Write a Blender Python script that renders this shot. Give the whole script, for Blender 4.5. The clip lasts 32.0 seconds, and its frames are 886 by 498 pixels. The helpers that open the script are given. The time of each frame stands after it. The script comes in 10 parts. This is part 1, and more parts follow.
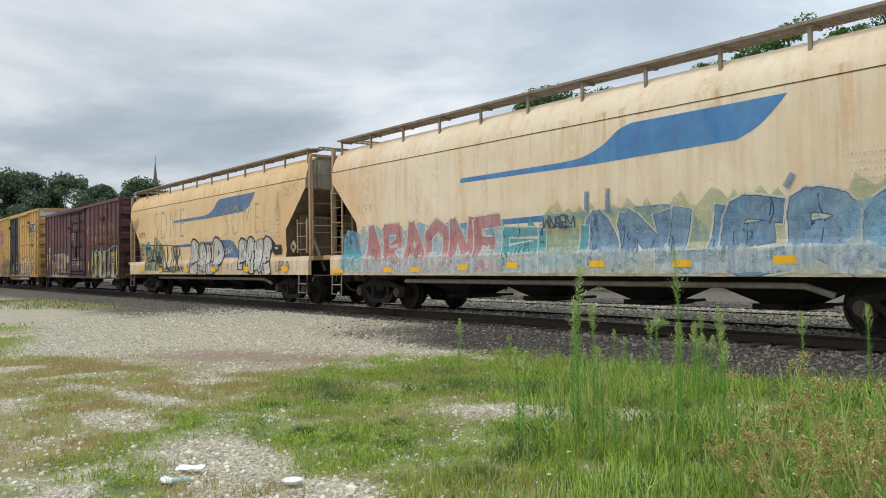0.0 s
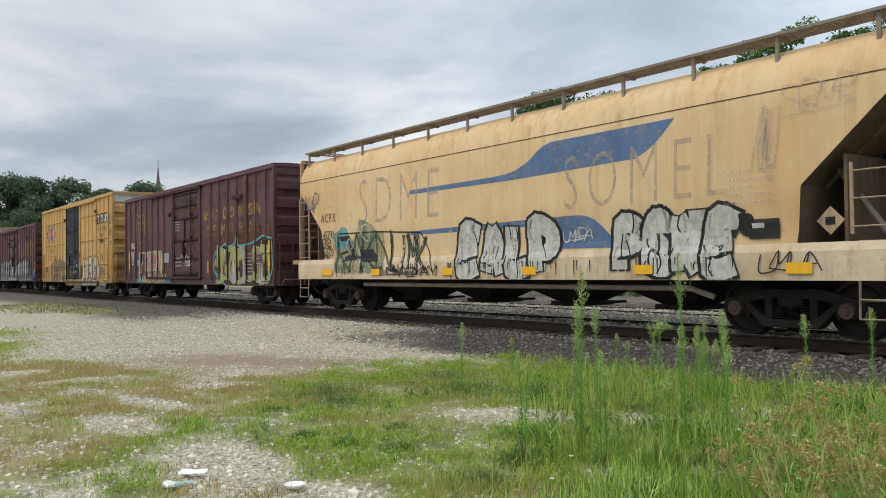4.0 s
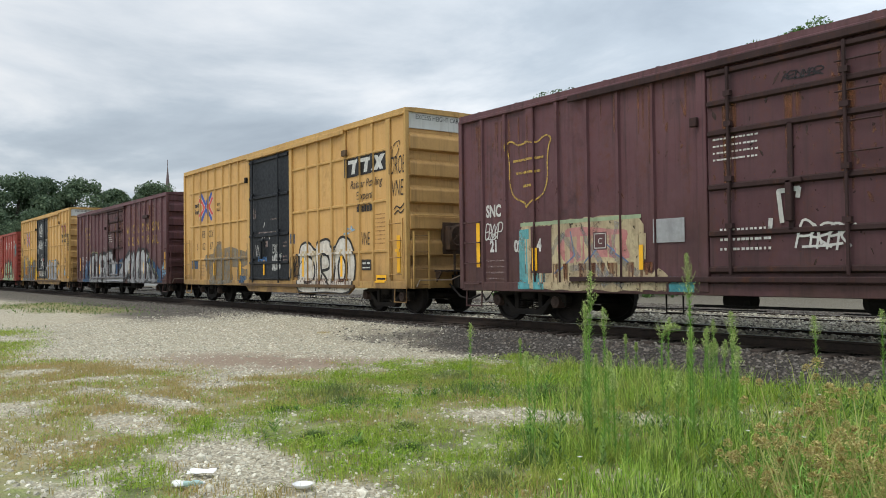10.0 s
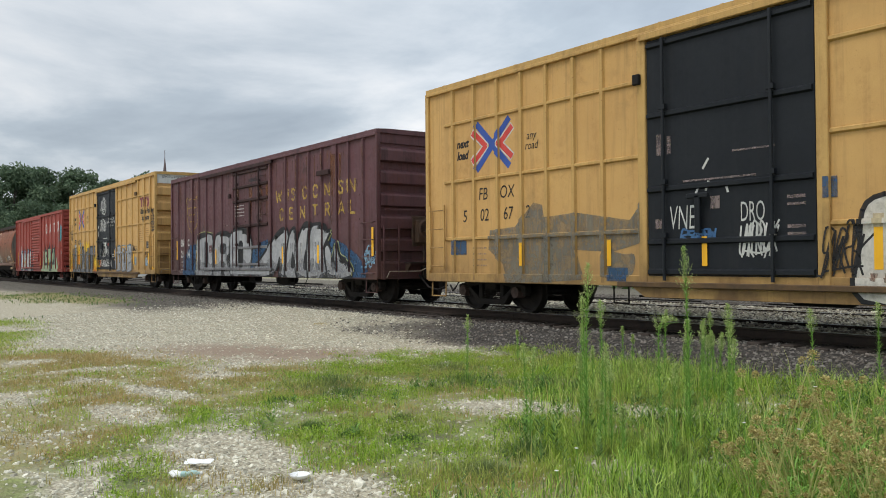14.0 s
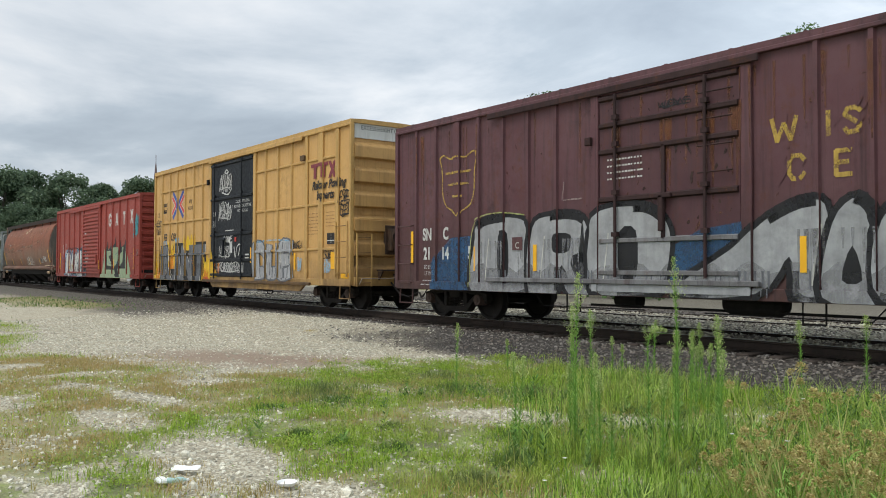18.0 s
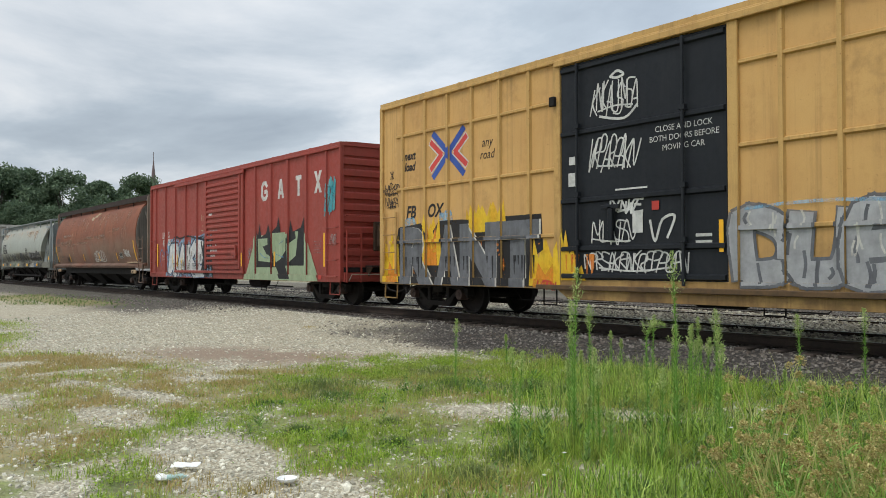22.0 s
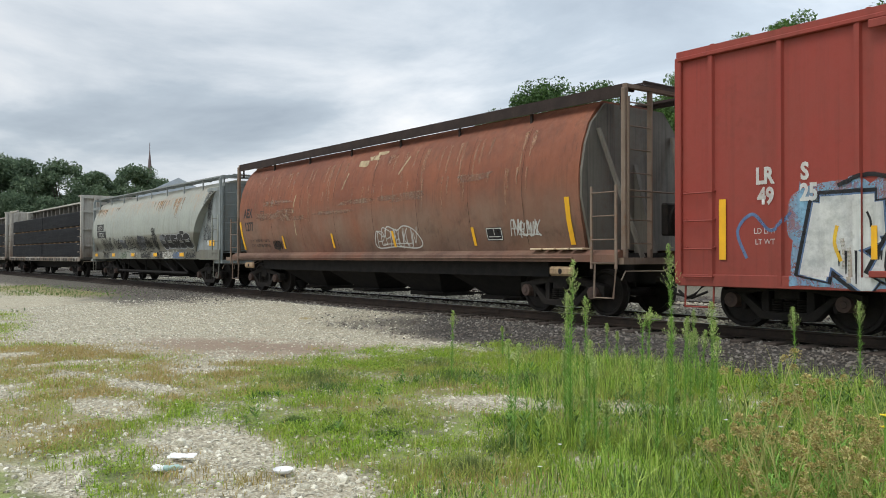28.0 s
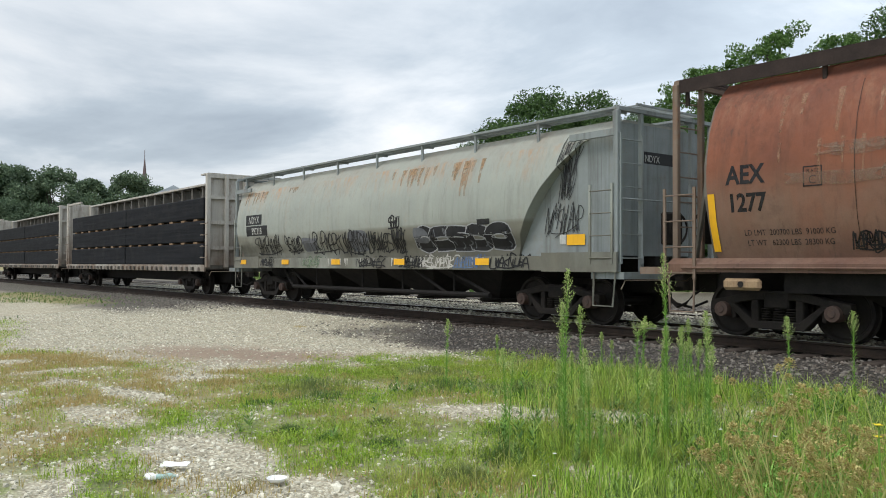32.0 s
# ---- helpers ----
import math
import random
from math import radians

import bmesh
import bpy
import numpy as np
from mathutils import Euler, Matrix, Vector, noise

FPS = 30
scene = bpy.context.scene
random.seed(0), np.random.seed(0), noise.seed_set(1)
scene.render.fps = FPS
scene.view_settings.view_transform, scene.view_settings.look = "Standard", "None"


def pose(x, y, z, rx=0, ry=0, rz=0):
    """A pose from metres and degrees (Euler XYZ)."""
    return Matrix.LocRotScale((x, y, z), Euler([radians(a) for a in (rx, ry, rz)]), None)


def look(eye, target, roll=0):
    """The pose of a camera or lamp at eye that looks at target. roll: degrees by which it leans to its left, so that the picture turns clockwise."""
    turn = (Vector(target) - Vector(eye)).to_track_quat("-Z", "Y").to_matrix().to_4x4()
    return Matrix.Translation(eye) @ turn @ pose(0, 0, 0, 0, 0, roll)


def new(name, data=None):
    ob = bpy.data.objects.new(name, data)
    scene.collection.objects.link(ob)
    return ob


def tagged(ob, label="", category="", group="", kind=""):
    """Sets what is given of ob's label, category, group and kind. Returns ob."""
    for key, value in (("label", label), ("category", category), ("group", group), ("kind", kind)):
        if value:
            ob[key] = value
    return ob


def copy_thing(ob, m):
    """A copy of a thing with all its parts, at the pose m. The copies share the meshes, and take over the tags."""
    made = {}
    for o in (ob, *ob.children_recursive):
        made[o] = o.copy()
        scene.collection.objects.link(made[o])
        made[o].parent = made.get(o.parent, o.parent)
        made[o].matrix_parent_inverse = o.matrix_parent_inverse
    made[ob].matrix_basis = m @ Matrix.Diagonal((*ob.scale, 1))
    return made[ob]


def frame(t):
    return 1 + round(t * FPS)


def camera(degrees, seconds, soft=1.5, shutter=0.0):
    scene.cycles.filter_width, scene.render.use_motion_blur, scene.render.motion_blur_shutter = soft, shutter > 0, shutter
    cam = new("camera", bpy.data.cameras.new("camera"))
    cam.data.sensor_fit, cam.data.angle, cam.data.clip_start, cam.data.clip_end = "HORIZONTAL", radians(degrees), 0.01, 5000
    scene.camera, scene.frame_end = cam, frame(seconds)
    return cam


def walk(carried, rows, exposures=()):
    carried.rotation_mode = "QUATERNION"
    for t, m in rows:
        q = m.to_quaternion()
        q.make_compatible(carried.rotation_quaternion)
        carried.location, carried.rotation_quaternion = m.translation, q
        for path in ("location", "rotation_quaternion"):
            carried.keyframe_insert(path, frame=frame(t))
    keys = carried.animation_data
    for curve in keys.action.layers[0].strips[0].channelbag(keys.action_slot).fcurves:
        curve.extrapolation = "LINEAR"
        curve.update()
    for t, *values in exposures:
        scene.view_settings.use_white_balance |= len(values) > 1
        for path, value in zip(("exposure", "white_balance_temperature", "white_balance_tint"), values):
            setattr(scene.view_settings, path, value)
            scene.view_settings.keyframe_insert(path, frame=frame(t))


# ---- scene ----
# ---- camera ----
EYE = (0.0, 0.0, 1.6)
RAIL = 0.49          # height of the rail tops
LINE = 12.66         # y of the near track's centre line


def aim(yaw, pitch, roll):
    """Hand-held camera at a fixed spot: degrees to the left of +y, up, and lean."""
    return pose(*EYE, 90 + pitch, 0, yaw) @ pose(0, 0, 0, 0, 0, roll)


cam = camera(56.67, 32.0, soft=0.95)
walk(cam, [(t, aim(a, b, c)) for t, a, b, c in (
    (0,52.82,1.13,-0.71), (0.5,52.81,1.02,-0.72), (1,52.78,1.10,-0.60), (1.5,52.82,1.11,-0.66), (2,52.79,1.01,-0.87), (2.5,52.74,0.98,-0.92), 
    (3,52.82,1.16,-0.76), (3.5,52.89,1.37,-0.72), (5.5,53.29,1.29,-0.68), (6,53.28,1.22,-0.56), (6.5,53.25,1.08,-0.68), (7,53.11,1.04,-0.89), 
    (7.5,53.03,1.03,-0.94), (8,53.02,1.00,-0.97), (8.5,53.08,1.13,-0.87), (9,53.38,1.31,-0.69), (9.5,53.55,1.44,-0.67), (10,53.58,1.44,-0.67), 
    (10.5,53.60,1.37,-0.83), (11,53.60,1.18,-0.80), (11.5,53.51,0.88,-0.76), (12,53.46,0.72,-0.64), (12.5,53.41,0.68,-0.57), (13,53.41,0.67,-0.48), 
    (13.5,53.40,0.72,-0.50), (14,53.41,0.85,-0.48), (14.5,53.40,1.05,-0.31), (16.5,53.20,1.15,0.09), (17,53.06,1.06,0.08), (17.5,52.94,1.14,0.07), 
    (18,52.77,1.42,0.18), (18.5,52.45,1.59,0.05), (19,52.34,1.51,0.07), (19.5,52.45,1.44,0.17), (20,52.48,1.28,0.21), (20.5,52.48,0.98,0.14), 
    (21,52.52,0.84,0.01), (21.5,52.61,0.96,-0.07), (22,52.66,1.11,-0.14), (22.5,52.73,1.31,-0.26), (23,52.84,1.40,-0.25), (23.5,52.89,1.38,-0.30), 
    (24,52.91,1.32,-0.30), (24.5,52.83,1.16,-0.21), (25,52.78,1.03,-0.12), (25.5,52.71,1.03,-0.14), (27.5,52.55,0.85,0.09), (28,52.43,0.55,0.04), 
    (28.5,52.32,0.39,0.07), (29,52.22,0.33,0.04), (29.5,52.17,0.51,-0.01), (30,52.14,0.68,-0.09), (30.5,52.11,0.77,-0.05), (31,52.12,0.92,0.14), 
    (31.5,52.11,0.99,0.20), (32,52.08,1.14,0.23)
)], [(0.0, -0.10), (3.5, -0.15), (7.0, -0.13), (9.0, -0.02), (11.0, -0.02), (13.0, -0.10), (14.5, -0.08), (17.0, -0.02), (20.0, -0.04), (22.0, -0.08), (26.0, -0.07), (29.0, 0.0), (31.0, 0.0), (32.0, 0.06)])

# ---- world, sun ----
def build_world():
    w = bpy.data.worlds.new("overcast_sky")
    scene.world = w
    w.use_nodes = True
    nt = w.node_tree
    nt.nodes.clear()
    out = nt.nodes.new("ShaderNodeOutputWorld")
    bg = nt.nodes.new("ShaderNodeBackground")
    sky = nt.nodes.new("ShaderNodeTexSky")
    sky.sky_type, sky.sun_disc = "NISHITA", False
    sky.sun_elevation, sky.sun_rotation = radians(52), radians(SUN_ROT)
    sky.air_density, sky.dust_density, sky.ozone_density = 1.0, 3.0, 1.0
    co = nt.nodes.new("ShaderNodeTexCoord")
    sep = nt.nodes.new("ShaderNodeSeparateXYZ")
    nt.links.new(co.outputs["Generated"], sep.inputs[0])
    up = nt.nodes.new("ShaderNodeMath"); up.operation = "ADD"; up.inputs[1].default_value = 0.16
    mx = nt.nodes.new("ShaderNodeMath"); mx.operation = "MAXIMUM"; mx.inputs[1].default_value = 0.0
    nt.links.new(sep.outputs[2], mx.inputs[0]); nt.links.new(mx.outputs[0], up.inputs[0])
    # cloud layer seen from below: direction divided by its height
    px = nt.nodes.new("ShaderNodeMath"); px.operation = "DIVIDE"
    py = nt.nodes.new("ShaderNodeMath"); py.operation = "DIVIDE"
    nt.links.new(sep.outputs[0], px.inputs[0]); nt.links.new(up.outputs[0], px.inputs[1])
    nt.links.new(sep.outputs[1], py.inputs[0]); nt.links.new(up.outputs[0], py.inputs[1])
    comb = nt.nodes.new("ShaderNodeCombineXYZ")
    nt.links.new(px.outputs[0], comb.inputs[0]); nt.links.new(py.outputs[0], comb.inputs[1])
    big = nt.nodes.new("ShaderNodeTexNoise")
    big.inputs["Scale"].default_value, big.inputs["Detail"].default_value, big.inputs["Roughness"].default_value = 0.9, 9.0, 0.56
    big.inputs["Distortion"].default_value = 0.35
    nt.links.new(comb.outputs[0], big.inputs["Vector"])
    ramp = nt.nodes.new("ShaderNodeValToRGB")
    e = ramp.color_ramp.elements
    e[0].position, e[0].color = 0.30, (0.36, 0.42, 0.49, 1)
    e[1].position, e[1].color = 0.74, (1.0, 1.0, 1.0, 1)
    m = e.new(0.46); m.color = (0.50, 0.57, 0.64, 1)
    m = e.new(0.58); m.color = (0.72, 0.77, 0.82, 1)
    nt.links.new(big.outputs["Fac"], ramp.inputs[0])
    # clear sky shows through only a little
    mul = nt.nodes.new("ShaderNodeVectorMath"); mul.operation = "SCALE"; mul.inputs["Scale"].default_value = 0.1
    nt.links.new(sky.outputs[0], mul.inputs[0])
    mix = nt.nodes.new("ShaderNodeMix"); mix.data_type = "RGBA"; mix.inputs[0].default_value = 0.86
    nt.links.new(mul.outputs[0], mix.inputs[6]); nt.links.new(ramp.outputs[0], mix.inputs[7])
    # the deck is thinner and lighter towards +x, where the hidden sun stands
    lit = nt.nodes.new("ShaderNodeMapRange")
    lit.inputs[1].default_value, lit.inputs[2].default_value, lit.inputs[3].default_value, lit.inputs[4].default_value = -0.95, -0.2, 0.9, 1.42
    nt.links.new(sep.outputs[0], lit.inputs[0])
    sc = nt.nodes.new("ShaderNodeVectorMath"); sc.operation = "SCALE"
    nt.links.new(mix.outputs[2], sc.inputs[0]); nt.links.new(lit.outputs[0], sc.inputs["Scale"])
    nt.links.new(sc.outputs[0], bg.inputs[0])
    bg.inputs[1].default_value = SKY
    nt.links.new(bg.outputs[0], out.inputs[0])


SUN_ROT = 200.0
SKY = 1.2
build_world()
sun = new("sun", bpy.data.lights.new("sun", "SUN"))
sun.data.energy, sun.data.angle, sun.data.color = 1.68, radians(25), (1.0, 0.97, 0.92)
sun.matrix_world = look((-8, -10, 31), (-8, 8, 0))
scene.view_settings.exposure = 0.0

# ---- materials ----
MATS = {}


def mat_base(name, rough=0.6, metal=0.0, gloss=0.35):
    m = bpy.data.materials.new(name)
    m.use_nodes = True
    nt = m.node_tree
    b = nt.nodes["Principled BSDF"]
    b.inputs["Roughness"].default_value, b.inputs["Metallic"].default_value = rough, metal
    b.inputs["Specular IOR Level"].default_value = gloss
    MATS[name] = m
    return m, nt, b


def noise_tex(nt, vec, scale, detail=6.0, rough=0.6, stretch=None):
    if stretch:
        mp = nt.nodes.new("ShaderNodeMapping")
        mp.inputs["Scale"].default_value = stretch
        nt.links.new(vec, mp.inputs["Vector"])
        vec = mp.outputs[0]
    n = nt.nodes.new("ShaderNodeTexNoise")
    n.inputs["Scale"].default_value, n.inputs["Detail"].default_value, n.inputs["Roughness"].default_value = scale, detail, rough
    nt.links.new(vec, n.inputs["Vector"])
    return n.outputs["Fac"]


def span(nt, value, lo, hi, a=0.0, b=1.0):
    r = nt.nodes.new("ShaderNodeMapRange")
    r.inputs[1].default_value, r.inputs[2].default_value, r.inputs[3].default_value, r.inputs[4].default_value = lo, hi, a, b
    nt.links.new(value, r.inputs[0])
    return r.outputs[0]


def mixed(nt, fac, a, b):
    m = nt.nodes.new("ShaderNodeMix")
    m.data_type = "RGBA"
    if isinstance(fac, float):
        m.inputs[0].default_value = fac
    else:
        nt.links.new(fac, m.inputs[0])
    for i, v in ((6, a), (7, b)):
        if isinstance(v, tuple):
            m.inputs[i].default_value = (*v, 1)
        else:
            nt.links.new(v, m.inputs[i])
    return m.outputs[2]


def times(nt, a, b):
    m = nt.nodes.new("ShaderNodeMath")
    m.operation = "MULTIPLY"
    for i, v in ((0, a), (1, b)):
        if isinstance(v, float):
            m.inputs[i].default_value = v
        else:
            nt.links.new(v, m.inputs[i])
    return m.outputs[0]


def bump(nt, b, height, strength, distance=0.01):
    n = nt.nodes.new("ShaderNodeBump")
    n.inputs["Strength"].default_value, n.inputs["Distance"].default_value = strength, distance
    nt.links.new(height, n.inputs["Height"])
    nt.links.new(n.outputs[0], b.inputs["Normal"])


def coords(nt, which="Object"):
    return nt.nodes.new("ShaderNodeTexCoord").outputs[which]


def paint(name, base, fade, rust=(0.16, 0.06, 0.025), grime=(0.05, 0.042, 0.035), streak=0.35, rusty=0.25, dirty=0.3, rough=0.55, low=0.0, runs=None, bands=(), gloss=0.3, ends=None):
    """Weathered vehicle paint: faded patches, rain streaks, rust specks and road grime."""
    m, nt, b = mat_base(name, rough, 0.0, gloss)
    v = coords(nt)
    big = span(nt, noise_tex(nt, v, 0.7, 8, 0.62), 0.35, 0.7)
    col = mixed(nt, big, base, fade)
    st = noise_tex(nt, v, 1.0, 7, 0.65, (5.0, 5.0, 0.35))
    col = mixed(nt, times(nt, span(nt, st, 0.52, 0.72), streak), col, grime)
    st2 = noise_tex(nt, v, 1.0, 6, 0.7, (2.6, 2.6, 0.5))
    sp = noise_tex(nt, v, 9.0, 8, 0.7)
    rf = times(nt, span(nt, st2, 0.50, 0.68), span(nt, sp, 0.42, 0.62))
    col = mixed(nt, times(nt, rf, rusty), col, rust)
    chips = span(nt, noise_tex(nt, v, 23.0, 5, 0.6), 0.66, 0.72)
    col = mixed(nt, times(nt, chips, min(1.0, rusty * 1.6)), col, rust)
    if low:
        sep = nt.nodes.new("ShaderNodeSeparateXYZ")
        nt.links.new(v, sep.inputs[0])
        spray = times(nt, span(nt, sep.outputs[2], 1.9, 0.6), span(nt, noise_tex(nt, v, 2.2, 6, 0.6), 0.3, 0.6))
        col = mixed(nt, times(nt, spray, low), col, grime)
    if runs:
        # rust bleeding down from a seam: colour, seam height, length, amount
        rc, rz, rl, ra = runs
        sep = nt.nodes.new("ShaderNodeSeparateXYZ")
        nt.links.new(v, sep.inputs[0])
        fall = times(nt, span(nt, sep.outputs[2], rz - rl, rz), span(nt, sep.outputs[2], rz + 0.05, rz))
        thread = times(nt, span(nt, noise_tex(nt, v, 1.0, 6, 0.7, (6.0, 6.0, 0.5)), 0.48, 0.66), span(nt, noise_tex(nt, v, 0.8, 3, 0.5, (1.0, 1.0, 0.2)), 0.40, 0.62))
        col = mixed(nt, times(nt, times(nt, fall, thread), ra), col, rc)
    if ends:
        # rust spreading from both ends of the car: colour, where it begins and is full, amount
        ec, e0, e1, ea = ends
        sep = nt.nodes.new("ShaderNodeSeparateXYZ")
        nt.links.new(v, sep.inputs[0])
        away = nt.nodes.new("ShaderNodeMath")
        away.operation = "ABSOLUTE"
        nt.links.new(sep.outputs[0], away.inputs[0])
        soft = span(nt, noise_tex(nt, v, 1.0, 7, 0.62, (0.9, 0.9, 0.45)), 0.34, 0.62)
        col = mixed(nt, times(nt, times(nt, span(nt, away.outputs[0], e0, e1), soft), ea), col, ec)
        tall = times(nt, span(nt, noise_tex(nt, v, 1.0, 5, 0.55, (1.6, 1.6, 0.18)), 0.52, 0.70), span(nt, sep.outputs[2], 4.4, 2.4))
        col = mixed(nt, times(nt, tall, ea * 0.55), col, ec)
    for bc, bz0, bz1, ba, bs in bands:
        # wear, plus shade on yellow ends, growing between two heights, broken up by patches
        sep = nt.nodes.new("ShaderNodeSeparateXYZ")
        nt.links.new(v, sep.inputs[0])
        patch = span(nt, noise_tex(nt, v, 1.0, 7, 0.62, (bs, bs, bs * 0.55)), 0.36, 0.62)
        col = mixed(nt, times(nt, times(nt, span(nt, sep.outputs[2], bz0, bz1), patch), ba), col, bc)
    # thin rain lines and hand-sized blotches of soot
    thin = span(nt, noise_tex(nt, v, 1.0, 5, 0.6, (17.0, 17.0, 0.28)), 0.55, 0.70)
    col = mixed(nt, times(nt, times(nt, thin, span(nt, noise_tex(nt, v, 0.6, 3, 0.5), 0.35, 0.6)), streak * 0.9), col, grime)
    blot = times(nt, span(nt, noise_tex(nt, v, 2.3, 9, 0.7), 0.52, 0.68), span(nt, noise_tex(nt, v, 0.45, 3, 0.5), 0.4, 0.62))
    col = mixed(nt, times(nt, blot, dirty * 0.9), col, grime)
    fine = noise_tex(nt, v, 60.0, 3, 0.6)
    col = mixed(nt, times(nt, span(nt, fine, 0.3, 0.7), dirty * 0.35), col, grime)
    nt.links.new(col, b.inputs["Base Color"])
    nt.links.new(span(nt, sp, 0.3, 0.7, rough - 0.12, rough + 0.2), b.inputs["Roughness"])
    bump(nt, b, noise_tex(nt, v, 1.6, 5, 0.55), 0.18, 0.02)
    return m


def plain(name, base, var, rough=0.6, metal=0.0, scale=4.0, bumps=0.2):
    m, nt, b = mat_base(name, rough, metal, 0.2 if max(base) < 0.06 else 0.4)
    v = coords(nt)
    n = noise_tex(nt, v, scale, 8, 0.65)
    n2 = noise_tex(nt, v, scale * 9, 4, 0.6)
    col = mixed(nt, span(nt, n, 0.35, 0.65), base, var)
    col = mixed(nt, times(nt, span(nt, n2, 0.4, 0.7), 0.35), col, tuple(c * 0.6 for c in base))
    nt.links.new(col, b.inputs["Base Color"])
    bump(nt, b, n2, bumps, 0.006)
    return m


def sprayed(name, base, var, rough=0.55, worn=0.0):
    """Aerosol or stencil paint on steel, thin and a little uneven."""
    m, nt, b = mat_base(name, rough)
    v = coords(nt)
    col = mixed(nt, span(nt, noise_tex(nt, v, 3.0, 6, 0.6), 0.35, 0.65), base, var)
    col = mixed(nt, times(nt, span(nt, noise_tex(nt, v, 1.0, 6, 0.6, (7, 7, 0.6)), 0.5, 0.72), 0.4), col, tuple(c * 0.5 for c in base))
    nt.links.new(col, b.inputs["Base Color"])
    if worn:
        # weathered thin: the steel's own paint shows through in streaks and specks
        a = span(nt, noise_tex(nt, v, 1.0, 7, 0.68, (8, 8, 0.9)), 0.38, 0.66)
        c = span(nt, noise_tex(nt, v, 5.0, 8, 0.72), 0.40, 0.62)
        mx = nt.nodes.new("ShaderNodeMath")
        mx.operation = "MAXIMUM"
        nt.links.new(times(nt, a, 0.8), mx.inputs[0])
        nt.links.new(c, mx.inputs[1])
        nt.links.new(span(nt, mx.outputs[0], 0.0, 1.0, 1.0 - worn * 0.25, 1.0 - worn), b.inputs["Alpha"])
    return m


paint("tan_paint", (0.72, 0.54, 0.31), (0.66, 0.44, 0.22), rust=(0.48, 0.25, 0.09), streak=0.16, rusty=0.5, dirty=0.18, low=0.2, runs=((0.48, 0.22, 0.07), 4.2, 1.5, 0.7), ends=((0.58, 0.33, 0.13), 5.2, 8.2, 0.8))
paint("cream_paint", (0.76, 0.66, 0.50), (0.70, 0.55, 0.37), rust=(0.50, 0.28, 0.12), streak=0.14, rusty=0.55, dirty=0.18, low=0.2, runs=((0.52, 0.28, 0.11), 3.8, 2.2, 0.7), ends=((0.60, 0.35, 0.15), 5.0, 8.2, 0.85))
paint("pale_tan_paint", (0.72, 0.60, 0.43), (0.62, 0.43, 0.24), rust=(0.42, 0.19, 0.06), streak=0.2, rusty=0.55, dirty=0.25, low=0.25)
paint("bulkhead_paint", (0.52, 0.50, 0.45), (0.40, 0.375, 0.33), rust=(0.2, 0.10, 0.05), grime=(0.10, 0.08, 0.06), streak=0.6, rusty=0.6, dirty=0.6, low=0.5, bands=(((0.15, 0.085, 0.05), 3.0, 1.2, 0.75, 0.9),))
paint("maroon_paint", (0.114, 0.046, 0.053), (0.140, 0.068, 0.075), rust=(0.13, 0.045, 0.02), grime=(0.026, 0.017, 0.017), streak=0.7, rusty=0.75, dirty=0.75, low=0.5, bands=(((0.10, 0.05, 0.03), 2.5, 1.0, 0.6, 1.3), ((0.055, 0.026, 0.027), 3.2, 1.6, 0.5, 0.8)))
paint("door_iron", (0.034, 0.019, 0.019), (0.055, 0.030, 0.029), rust=(0.15, 0.055, 0.02), grime=(0.014, 0.011, 0.010), streak=0.4, rusty=0.5, rough=0.7, gloss=0.2)
paint("oversprayed_iron", (0.24, 0.24, 0.245), (0.12, 0.115, 0.115), rust=(0.12, 0.05, 0.03), grime=(0.03, 0.025, 0.025), streak=0.7, rusty=0.5, dirty=0.8, rough=0.65)
paint("cage_paint", (0.47, 0.34, 0.20), (0.33, 0.22, 0.13), rust=(0.24, 0.10, 0.04), grime=(0.07, 0.05, 0.035), streak=0.6, rusty=0.6, dirty=0.7, rough=0.7)
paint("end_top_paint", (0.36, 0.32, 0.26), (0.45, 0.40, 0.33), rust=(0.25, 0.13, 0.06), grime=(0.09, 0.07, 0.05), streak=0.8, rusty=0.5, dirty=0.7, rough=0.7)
paint("maroon_door_paint", (0.072, 0.029, 0.034), (0.100, 0.046, 0.051), rust=(0.13, 0.045, 0.02), grime=(0.03, 0.022, 0.02), streak=0.5, rusty=0.6, low=0.4)
paint("yellow_paint", (0.59, 0.355, 0.125), (0.52, 0.30, 0.105), rust=(0.20, 0.075, 0.02), grime=(0.10, 0.062, 0.025), streak=0.32, rusty=0.25, low=0.45, bands=(((0.17, 0.105, 0.05), 1.5, 0.75, 0.5, 1.6),))
# end walls: low grime, with the ends' own shade put into the darker colours
paint("yellow_shaded_end_paint", (0.56, 0.335, 0.12), (0.47, 0.27, 0.095), rust=(0.2, 0.07, 0.02), grime=(0.08, 0.05, 0.025), streak=0.4, rusty=0.4, low=0.5, bands=(((0.075, 0.05, 0.03), 2.2, 0.9, 0.8, 0.9), ((0.30, 0.17, 0.07), 4.6, 2.0, 0.4, 1.5)))
paint("yellow_frame_paint", (0.56, 0.35, 0.12), (0.48, 0.29, 0.095), rust=(0.2, 0.07, 0.02), grime=(0.10, 0.06, 0.025), streak=0.4, rusty=0.45, dirty=0.45, low=0.5, bands=(((0.15, 0.085, 0.04), 1.0, 0.6, 0.8, 2.2),))
paint("black_door_paint", (0.0085, 0.0105, 0.014), (0.014, 0.0165, 0.020), rust=(0.035, 0.028, 0.022), grime=(0.024, 0.025, 0.026), streak=0.35, rusty=0.15, rough=0.5, gloss=0.22)
